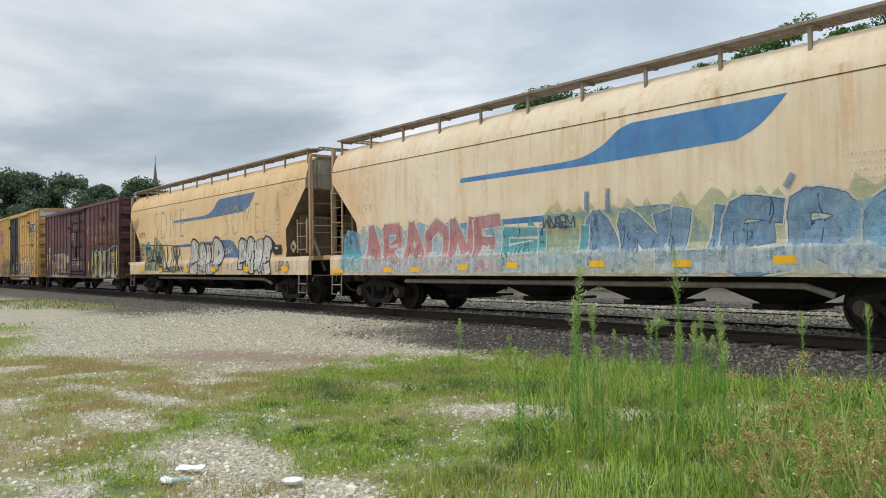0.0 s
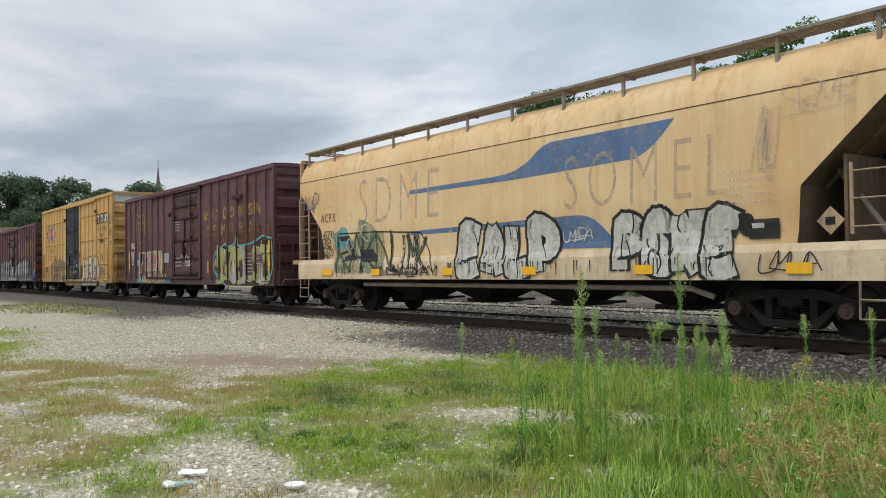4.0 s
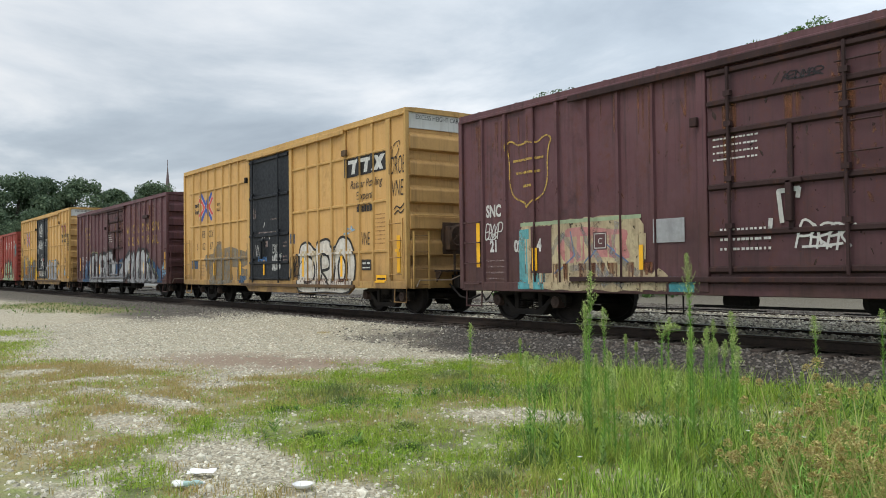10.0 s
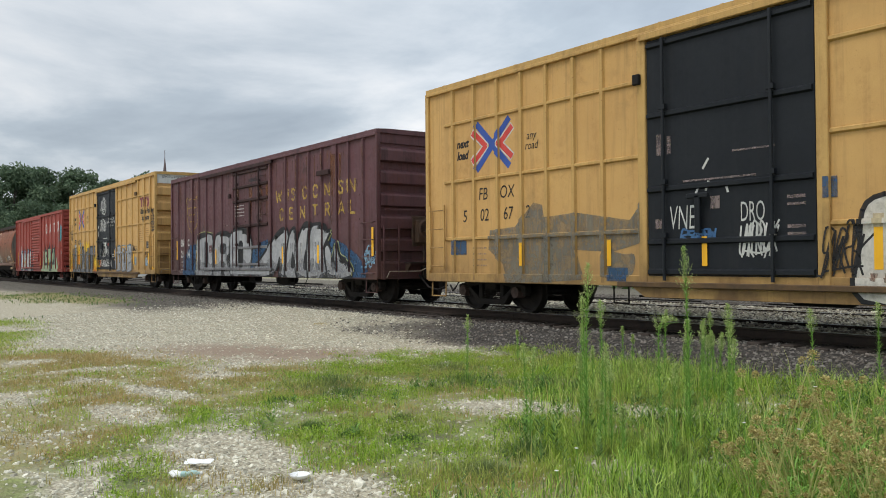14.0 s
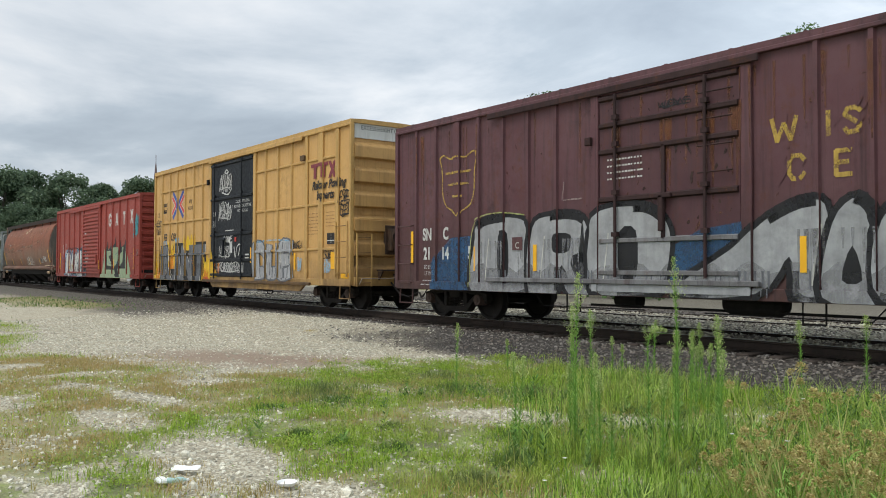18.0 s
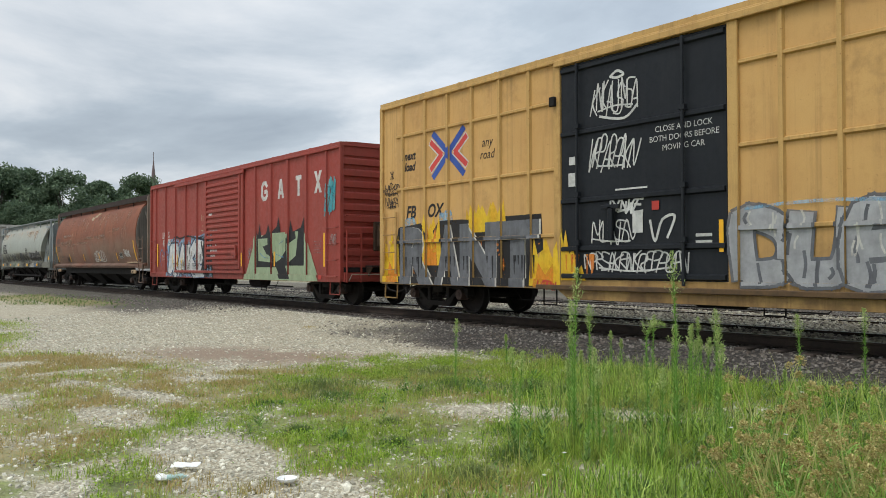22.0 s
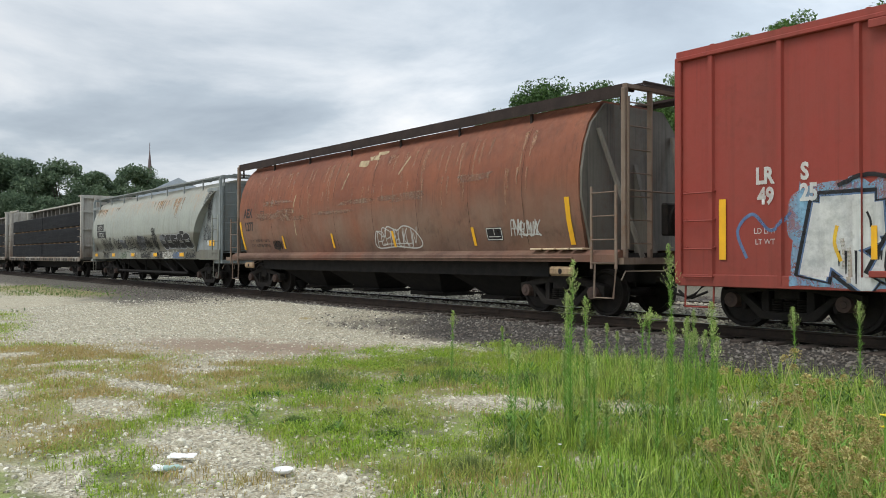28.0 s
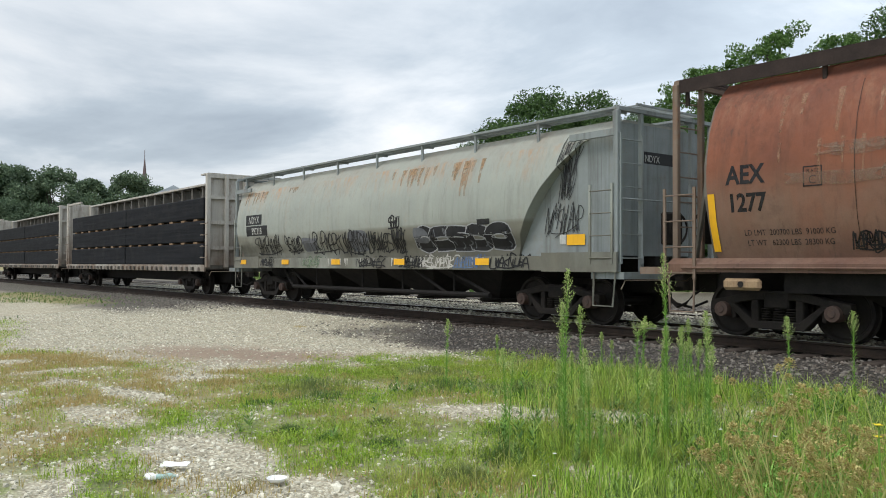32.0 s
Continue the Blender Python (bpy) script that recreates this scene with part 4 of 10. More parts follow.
def grow_grass():
    rnd = np.random.RandomState(11)

    def seeds(n, x0, x1, y0, y1, weight):
        x, y = rnd.uniform(x0, x1, n), rnd.uniform(y0, y1, n)
        keep = rnd.rand(n) < weight(x, y)
        return x[keep], y[keep]

    def tall(x, y):
        """Rank growth nearer the line of weeds."""
        return smoothstep(-2.0, 1.2, x + 3.8 + (y - 3.6) * 0.95 + (fractal(x, y, 21, 1.3) - 0.5) * 3.0) * smoothstep(10.4, 9.0, y)

    tuft = lambda x, y: smoothstep(0.40, 0.62, fractal(x, y, 31, 0.35, 3))
    # short green turf in small tufts
    x, y = seeds(560000, -14, 0, 1.4, 10.4, lambda x, y: masks(x, y)[0] ** 1.2 * (1 - 0.8 * masks(x, y)[1]) * (0.04 + 0.96 * tuft(x, y)))
    h = (0.024 + 0.095 * rnd.rand(len(x)) ** 1.8) * (0.3 + 1.3 * fractal(x, y, 41, 0.6)) * (1 + 0.9 * tall(x, y))
    blades("lawn_grass", x, y, h, 0.003 + 0.005 * rnd.rand(len(x)), "grass_green", "short green grass in patches on gravel", 1, 0.9)
    # yellowed thin grass
    x, y = seeds(330000, -18, -2, 1.2, 9.8, lambda x, y: masks(x, y)[0] * (0.10 + 0.9 * masks(x, y)[1]) * (0.12 + 0.88 * smoothstep(0.42, 0.6, fractal(x, y, 33, 0.5, 3))))
    blades("dry_grass", x, y, 0.025 + 0.085 * rnd.rand(len(x)) ** 1.8, 0.004 + 0.005 * rnd.rand(len(x)), "grass_dry", "thin yellowed grass on gravel", 2, 1.1)
    # tall rank grass
    x, y = seeds(115000, -9.5, -0.6, 1.5, 10.2, lambda x, y: tall(x, y) * (0.25 + 0.75 * masks(x, y)[0]) * smoothstep(0.43, 0.60, fractal(x, y, 51, 0.5, 3)))
    h = (0.10 + 0.36 * rnd.rand(len(x)) ** 1.7) * (0.35 + 1.2 * fractal(x, y, 61, 0.7)) * (0.25 + 0.75 * tall(x, y) ** 1.5)
    blades("tall_grass", x, y, h, 0.004 + 0.007 * rnd.rand(len(x)), "grass_tall", "tall rank green grass among weeds", 3, 0.6)
    # straw stalks among it
    x, y = seeds(3000, -9, -0.6, 1.8, 9.8, lambda x, y: tall(x, y) * smoothstep(0.40, 0.6, fractal(x, y, 57, 0.9, 3)))
    blades("straw_stalks", x, y, 0.15 + 0.4 * rnd.rand(len(x)) ** 1.5, 0.004 + 0.003 * rnd.rand(len(x)), "umbel_stem", "dry straw stalks among green grass", 7, 0.6)
    # low broad leaves: clover, plantain, seedlings
    x, y = seeds(460000, -13.5, -0.8, 1.4, 10.0, lambda x, y: masks(x, y)[0] * (1 - 0.92 * masks(x, y)[1]) * (0.05 + 0.95 * smoothstep(0.38, 0.62, fractal(x, y, 71, 0.45, 4))) * (1 - 0.5 * tall(x, y)))
    n = len(x)
    a, l = rnd.rand(n) * 6.283, 0.009 + 0.021 * rnd.rand(n) ** 1.6
    d = np.stack([np.cos(a), np.sin(a), 0.1 + 0.7 * rnd.rand(n)], 1)
    sd = np.stack([-np.sin(a), np.cos(a), rnd.uniform(-0.4, 0.4, n)], 1)
    q = np.stack([x, y, ground_height(x, y) + 0.004 + 0.075 * rnd.rand(n) ** 1.6 * fractal(x, y, 73, 0.4, 3) * 1.6], 1)
    v = np.stack([q, q + d * l[:, None] * 0.5 + sd * l[:, None] * 0.34, q + d * l[:, None], q + d * l[:, None] * 0.5 - sd * l[:, None] * 0.34], 1).reshape(-1, 3)
    i = np.arange(n) * 4
    soup("broadleaf_weeds", v.tolist(), np.stack([i, i + 1, i + 2, i + 3], 1).tolist(), "low_leaf", "low broad-leaved weeds among grass", "weeds")
    # leafy young weeds standing among the grass
    x, y = seeds(1500, -8.5, -1.2, 2.6, 9.6, lambda x, y: (0.15 + 0.85 * tall(x, y)) * masks(x, y)[0] * smoothstep(0.42, 0.58, fractal(x, y, 81, 0.8, 3)))
    n, m = len(x), 34
    H = 0.10 + 0.34 * rnd.rand(n) ** 1.4
    t = (np.arange(m)[None] + rnd.rand(n, m)) / m
    a = np.arange(m)[None] * 2.4 + rnd.rand(n, m) * 0.8
    tilt = rnd.uniform(-0.12, 0.12, (n, 2))
    ground = ground_height(x, y)
    p = np.stack([x[:, None] + tilt[:, :1] * H[:, None] * t, y[:, None] + tilt[:, 1:] * H[:, None] * t, ground[:, None] + H[:, None] * (0.06 + 0.94 * t)], -1)
    l = (0.030 + 0.055 * (1 - t)) * (0.5 + 0.9 * rnd.rand(n, m)) * (0.6 + H[:, None])
    d = np.stack([np.cos(a), np.sin(a), 0.25 + 0.9 * rnd.rand(n, m)], -1) * l[..., None]
    sd = np.stack([-np.sin(a), np.cos(a), np.zeros((n, m))], -1) * (l * 0.13)[..., None]
    v = np.stack([p, p + d * 0.5 + sd, p + d, p + d * 0.5 - sd], 2).reshape(-1, 3)
    i = np.arange(n * m) * 4
    soup("leafy_weeds", v.tolist(), np.stack([i, i + 1, i + 2, i + 3], 1).tolist(), "leafy_green", "young leafy weeds standing in the grass", "weeds")
    # clumps beside the dirt patch, and low tufts on the gravel
    clumps = ((-9.4, 5.2, 0.75, 900, 0.26), (-8.6, 4.9, 0.5, 500, 0.20), (-8.4, 6.6, 0.7, 800, 0.24), (-7.6, 7.2, 0.6, 800, 0.28), (-9.6, 7.2, 0.7, 600, 0.22), (-8.7, 4.1, 0.2, 300, 0.12), (-6.9, 4.6, 0.16, 260, 0.14), (-6.1, 4.1, 0.2, 300, 0.16), (-7.19, 3.72, 0.16, 420, 0.13), (-6.63, 3.85, 0.15, 380, 0.13), (-5.05, 4.62, 0.3, 800, 0.24), (-4.72, 3.9, 0.28, 700, 0.20), (-4.25, 5.35, 0.3, 700, 0.26), (-5.75, 5.3, 0.3, 600, 0.2), (-3.6, 4.5, 0.35, 900, 0.24), (-4.2, 6.6, 0.4, 700, 0.28))
    tufts = ((-11.4, 8.2, 0.25, 160, 0.10), (-17.2, 9.2, 0.22, 160, 0.10), (-12.6, 6.9, 0.2, 110, 0.08), (-5.4, 2.45, 0.4, 240, 0.16), (-5.95, 2.1, 0.4, 260, 0.14), (-6.7, 2.25, 0.35, 180, 0.10), (-8.2, 2.0, 0.6, 520, 0.07), (-8.8, 2.6, 0.5, 420, 0.06), (-7.4, 1.6, 0.5, 420, 0.09))
    for name, material, label, spots in (("grass_clumps", "clump_green", "dense dark green grass clumps", clumps), ("gravel_tufts", "grass_dry", "low yellowed tufts on bare gravel", tufts)):
        cx, cy, ch = [], [], []
        for a, b, r, n, t in spots:
            t0, q = rnd.rand(n) * 6.283, r * rnd.rand(n) ** 0.75
            cx.append(a + q * np.cos(t0))
            cy.append(b + q * np.sin(t0))
            ch.append(t * (0.3 + 0.7 * rnd.rand(n)) * (1 - 0.6 * q / r))
        cx, cy, ch = np.concatenate(cx), np.concatenate(cy), np.concatenate(ch)
        blades(name, cx, cy, ch, 0.004 + 0.005 * rnd.rand(len(cx)), material, label, 4, 0.9)
    # verge beyond the tracks and strips down the line
    x, y = seeds(26000, -90, -4, 33.0, 50, lambda x, y: masks(x, y)[0])
    blades("verge_grass", x, y, 0.25 + 0.35 * rnd.rand(len(x)), 0.05 + 0.05 * rnd.rand(len(x)), "clump_green", "rough green verge beyond the tracks", 5)
    x, y = seeds(60000, -27, -15.5, 1.0, 7.0, lambda x, y: masks(x, y)[0])
    blades("patch_grass", x, y, 0.03 + 0.07 * rnd.rand(len(x)) ** 1.6, 0.006 + 0.006 * rnd.rand(len(x)), "grass_green", "low green grass patch on the gravel lot", 8, 1.0)
    x, y = seeds(9000, -50, -26, 1.0, 10.5, lambda x, y: masks(x, y)[0])
    blades("strip_grass", x, y, 0.04 + 0.08 * rnd.rand(len(x)), 0.02 + 0.02 * rnd.rand(len(x)), "clump_green", "low grass strip beside the gravel lot", 6)


grow_grass()


def leaflet(bm, p, d, up, length, width):
    """One narrow leaf as a folded strip from p along d."""
    d, up = d.normalized(), up.normalized()
    s = d.cross(up).normalized() * width / 2
    a, b = p + d * length * 0.45 + up * length * 0.06, p + d * length - up * length * 0.10
    v = [bm.verts.new(q) for q in (p, a - s, b, a + s)]
    bm.faces.new(v)


def horseweed(x, y, top, seed, droop=0.0, label="tall green horseweed with a leafy stem and seed head"):
    """A single upright stem, dense with narrow leaves, ending in a feathery panicle."""
    r = random.Random(seed)
    z0 = float(ground_height(np.array([x]), np.array([y]))[0])
    w = thing("tall_weed", label, "weed", "tall weeds by the track", at=(x, y, z0))
    H = top - z0
    lx, ly = r.uniform(-0.05, 0.05), r.uniform(-0.04, 0.04)

    def at(t):
        bow = droop * max(0.0, t - 0.72) ** 2 * 9
        return Vector((lx * t * t * H + bow * 0.5, ly * t * t * H, H * t - bow * 0.35))

    bm = bmesh.new()
    pts = [at(i / 9) for i in range(10)]
    tube(bm, pts, [0.006 * (1 - 0.07 * i) for i in range(10)], 6)
    part("stem", bm, "weed_green", w)
    bm = bmesh.new()
    n = int(170 * H)
    for k in range(n):
        t = 0.10 + 0.74 * k / n
        a = k * 2.4 + r.uniform(-0.4, 0.4)
        d = Vector((math.cos(a), math.sin(a), r.uniform(0.3, 1.7)))
        leaflet(bm, at(t), d, Vector((0, 0, 1)), (0.125 - 0.085 * t) * r.uniform(0.5, 1.3), 0.006 + 0.004 * r.random())
    tagged(part("leaves", bm, "weed_green", w), kind="stuff")
    bm = bmesh.new()
    for k in range(42):
        t = 0.74 + 0.26 * k / 42
        a = k * 2.4 + r.uniform(-0.5, 0.5)
        l = 0.16 * min(1.0, H / 1.15) ** 1.4 * (1.02 - t) / 0.26 * r.uniform(0.6, 1.1) + 0.012
        d = Vector((math.cos(a), math.sin(a), r.uniform(1.2, 2.4))).normalized()
        for j in range(7):
            p = at(t) + d * l * (0.25 + 0.75 * j / 6)
            e = Vector((r.uniform(-1, 1), r.uniform(-1, 1), r.uniform(0.1, 1.2)))
            leaflet(bm, p, e, Vector((0.1, 0, 1)), r.uniform(0.015, 0.034), 0.008)
    tagged(part("seed_head", bm, "weed_seed", w), kind="stuff")


for i, (x, y, top, dr) in enumerate(((-5.11, 5.36, 1.56, 0), (-4.42, 5.91, 1.70, 0), (-5.06, 7.42, 1.12, 0), (-4.62, 8.27, 1.05, 0), (-4.46, 9.34, 1.09, 0), (-5.03, 6.27, 1.19, 0.7), (-8.34, 6.56, 0.89, 0), (-5.95, 6.49, 1.16, 0),
                                     (-9.71, 8.66, 0.49, 0), (-5.67, 8.03, 0.77, 0), (-8.27, 9.47, 0.59, 0), (-5.3, 5.55, 1.25, 0), (-7.6, 8.9, 0.55, 0), (-4.95, 7.25, 0.95, 0), (-4.6, 6.1, 1.05, 0))):
    horseweed(x, y, top, 40 + i, dr, "bent horseweed going brown to seed" if dr else "tall green horseweed with a leafy stem and seed head")

weed_rng = random.Random(77)
for i in range(20):
    y = weed_rng.uniform(4.6, 9.6)
    x = -4.6 - (y - 5.0) * weed_rng.uniform(0.05, 0.75) + weed_rng.uniform(-1.1, 0.9)
    horseweed(x, y, weed_rng.uniform(0.40, 0.95), 140 + i)


def umbel_plant(x, y, H, seed, heads):
    """Wild carrot gone to seed: branching straw stems with curled brown heads."""
    r = random.Random(seed)
    z0 = float(ground_height(np.array([x]), np.array([y]))[0])
    w = thing("seed_umbel", "dry branching wild carrot with curled brown seed heads", "weed", "dry seed umbels", at=(x, y, z0))
    root = Vector((0, 0, 0))
    for k in range(max(4, heads - 3)):
        a = r.uniform(0, 6.283)
        f = r.uniform(0.55, 1.0)
        tip = Vector((math.cos(a) * 0.26 * f, math.sin(a) * 0.26 * f, H * f))
        mid = Vector((tip.x * 0.35, tip.y * 0.35, H * f * 0.55))
        bm = bmesh.new()
        tube(bm, [root * (1 - t) ** 2 + mid * 2 * t * (1 - t) + tip * t * t for t in (0, 0.2, 0.4, 0.6, 0.8, 1)], [0.0052 - 0.0005 * j for j in range(6)], 5)
        s = part("stem", bm, "umbel_stem", w)
        bm = bmesh.new()
        R = r.uniform(0.032, 0.050)
        for j in range(90):
            u, v = r.uniform(0, 6.283), r.uniform(-0.75, 1.0)
            c = math.sqrt(max(0.0, 1 - v * v))
            d = Vector((math.cos(u) * c, math.sin(u) * c, v))
            leaflet(bm, tip + d * R * 0.5, d + Vector((r.uniform(-.8, .8), r.uniform(-.8, .8), 0.35)), Vector((0.2, 0.1, 1)), R * r.uniform(0.3, 0.55), 0.013)
        tagged(part("seed_head", bm, "umbel_brown", s), kind="stuff")
    bm = bmesh.new()
    for j in range(70):
        a = r.uniform(0, 6.283)
        leaflet(bm, Vector((0, 0, r.uniform(0.05, H * 0.6))) + Vector((r.uniform(-.08, .08), r.uniform(-.08, .08), 0)), Vector((math.cos(a), math.sin(a), r.uniform(0.2, 1))), Vector((0, 0, 1)), r.uniform(0.05, 0.12), 0.01)
    tagged(part("foliage", bm, "weed_green", w), kind="stuff")


for i, (x, y, H, n) in enumerate(((-2.4, 4.3, 0.75, 9), (-2.7, 5.2, 0.92, 8), (-2.95, 4.75, 1.0, 7), (-2.62, 4.98, 1.02, 7), (-2.3, 4.62, 0.95, 6), (-3.15, 5.2, 0.72, 8), (-2.85, 5.5, 0.78, 8), (-2.2, 5.1, 0.85, 6))):
    umbel_plant(x, y, H, 80 + i, n)
umbel_rng = random.Random(31)
for i in range(19):
    turn, away = radians(umbel_rng.triangular(24.0, 35.0, 27.0)), umbel_rng.uniform(4.5, 6.0)
    umbel_plant(-away * math.sin(turn), away * math.cos(turn), umbel_rng.uniform(0.40, 0.85), 110 + i, umbel_rng.randint(8, 10))


def small_flower(name, x, y, z, material, size, label, seed, petals=5):
    r = random.Random(seed)
    z0 = float(ground_height(np.array([x]), np.array([y]))[0])
    f = thing(name, label, "flower", at=(x, y, z0))
    part("stem", rods(0.0035, [(0, 0, 0), (0.01, 0.01, z * 0.5), (0, 0, z)], n=5), "weed_green", f)
    for k in range(petals):
        bm = bmesh.new()
        a = 6.283 * k / petals + r.random()
        leaflet(bm, Vector((0, 0, z)), Vector((math.cos(a), math.sin(a), 0.45)), Vector((0, 0, 1)), size, size * 0.8)
        part("petal", bm, material, f)


small_flower("yellow_flower", -2.05, 4.56, 0.75, "petal_yellow", 0.035, "bright yellow wildflower on a thin stem", 1, 6)
small_flower("yellow_flower", -2.07, 4.6, 0.68, "petal_yellow", 0.03, "bright yellow wildflower on a thin stem", 2, 6)
for i, (x, y, z) in enumerate(((-3.5, 5.3, 0.42), (-4.3, 4.4, 0.22), (-4.1, 4.0, 0.15), (-3.4, 6.1, 0.6), (-2.9, 5.0, 0.5))):
    small_flower("white_flower", x, y, z, "petal_white", 0.022, "small white clover-like flower", 3 + i, 7)


# ---- litter ----
plain("paper_white", (0.86, 0.86, 0.84), (0.80, 0.80, 0.79), 0.7)
plain("bottle_plastic", (0.38, 0.58, 0.55), (0.50, 0.64, 0.60), 0.25)


def litter():
    z = 0.03
    p = thing("paper_scrap", "crumpled white paper scrap on gravel", "litter", at=(-6.32, 2.30, z - 0.012))
    bm = bmesh.new()
    r = random.Random(3)
    g = [[bm.verts.new((-0.105 + 0.21 * i / 5, -0.05 + 0.10 * j / 3, 0.02 + 0.012 * (j % 2) + r.uniform(0, 0.012))) for j in range(4)] for i in range(6)]
    for i in range(5):
        for j in range(3):
            bm.faces.new((g[i][j], g[i + 1][j], g[i + 1][j + 1], g[i][j + 1]))
    skirt = bmesh.ops.extrude_face_region(bm, geom=bm.faces[:])
    for v in [q for q in skirt["geom"] if isinstance(q, bmesh.types.BMVert)]:
        v.co.z += 0.003
    bmesh.ops.recalc_face_normals(bm, faces=bm.faces[:])
    part("sheet", bm, "paper_white", p).rotation_euler[2] = radians(52)
    b = thing("plastic_bottle", "crushed clear plastic bottle on gravel", "litter", at=(-6.02, 2.12, z + 0.016))
    o = part("bottle", lathe(bmesh.new(), [(0, -0.10), (0.03, -0.10), (0.034, -0.07), (0.026, -0.03), (0.036, 0.02), (0.034, 0.07), (0.014, 0.10), (0.013, 0.125)], (0, 0, 0), 14, "x"), "bottle_plastic", b)
    o.rotation_euler[2] = radians(60)
    b.scale = (0.45, 0.65, 0.65)
    c = part("cap", lathe(bmesh.new(), [(0, 0.145), (0.016, 0.145), (0.016, 0.125), (0, 0.125)], (0, 0, 0), 12, "x"), "paper_white", b, "white screw cap")
    c.rotation_euler[2] = radians(60)
    smooth(o, 60)
    w = thing("paper_scrap", "torn white paper wad beside a bottle", "litter", at=(-6.12, 2.06, z))
    bm = bmesh.new()
    bmesh.ops.create_icosphere(bm, subdivisions=2, radius=0.055)
    for v in bm.verts:
        v.co = Vector((v.co.x * 1.5, v.co.y, v.co.z * 0.5)) * r.uniform(0.75, 1.2)
    part("wad", bm, "paper_white", w)
    c = thing("paper_plate", "flattened white cup on gravel", "litter", at=(-5.45, 2.73, z))
    part("cup", lathe(bmesh.new(), [(0, 0.0), (0.05, 0.002), (0.07, 0.018), (0.075, 0.03), (0.072, 0.032), (0.05, 0.012), (0, 0.01)], (0, 0, 0), 16, "z"), "paper_white", c)
    for i, (x, y, s) in enumerate(((-5.05, 3.0, 0.06), (-5.9, 2.2, 0.045), (-6.9, 2.5, 0.05))):
        st = thing("pale_rock", "pale limestone lump among gravel", "rock", at=(x, y, 0.02))
        bm = bmesh.new()
        bmesh.ops.create_icosphere(bm, subdivisions=1, radius=s)
        for v in bm.verts:
            v.co = v.co * r.uniform(0.7, 1.15)
        part("lump", bm, "pale_stone", st)


litter()


# ---- trees ----
def crown_leaves(rng, centres, radii, per, size, flatten=0.75):
    """Leaf quads in clumps, pointing every way."""
    vs, fs = [], []
    for c, R in zip(centres, radii):
        n = per
        d = rng.normal(size=(n, 3))
        d /= np.linalg.norm(d, axis=1)[:, None]
        p = c + d * (R * rng.rand(n) ** 0.45)[:, None] * np.array([1, 1, flatten])
        a, b = rng.normal(size=(n, 3)), rng.normal(size=(n, 3))
        a /= np.linalg.norm(a, axis=1)[:, None]
        b = np.cross(a, b)
        b /= np.linalg.norm(b, axis=1)[:, None]
        s = size * (0.6 + 0.8 * rng.rand(n))[:, None]
        q = np.stack([p - a * s, p + b * s * 0.45, p + a * s, p - b * s * 0.45], 1)
        vs.append(q.reshape(-1, 3))
    v = np.concatenate(vs)
    i = np.arange(0, len(v), 4)
    return v.tolist(), np.stack([i, i + 1, i + 2, i + 3], 1).tolist()


def tree(name, label, seed, H, spread, leaf, per, clumps, material, airy=0.0):
    """Tapered trunk, limbs and a crown of many leaf clumps with gaps."""
    rng = np.random.RandomState(seed)
    t = thing(name, label, "tree")
    bm = bmesh.new()
    tube(bm, [Vector((0, 0, -0.2))] + [Vector((rng.uniform(-.03, .03) * H, rng.uniform(-.03, .03) * H, H * 0.13 * k)) for k in range(1, 6)], [0.021 * H * 0.78 ** k for k in range(6)], 8)
    part("trunk", bm, "bark", t)
    cs, rs = [], []
    for k in range(clumps):
        u = rng.rand()
        zz = H * (0.14 + 0.84 * u)
        prof = spread * math.sin(math.pi * min(1, max(0.05, (u * 0.82 + 0.16)))) ** 0.7
        a = rng.rand() * 6.283
        rr = prof * (0.35 + 0.65 * rng.rand() ** 0.5)
        cs.append(np.array([math.cos(a) * rr, math.sin(a) * rr, zz]))
        rs.append(spread * rng.uniform(0.16, 0.34) * (1 - airy * 0.4))
    for k in range(0, clumps, max(1, clumps // 12)):
        c = cs[k]
        s = Vector((0, 0, c[2] * 0.55))
        part("limb", rods(0.0045 * H, [s, (s + Vector(c)) / 2 + Vector((0, 0, -0.03 * H)), Vector(c)], n=5), "bark", t)
    v, f = crown_leaves(rng, cs, rs, per, leaf)
    me = bpy.data.meshes.new("crown")
    me.from_pydata(v, [], f)
    me.materials.append(MATS[material])
    tagged(part("crown", me, "", t), kind="stuff")
    return t


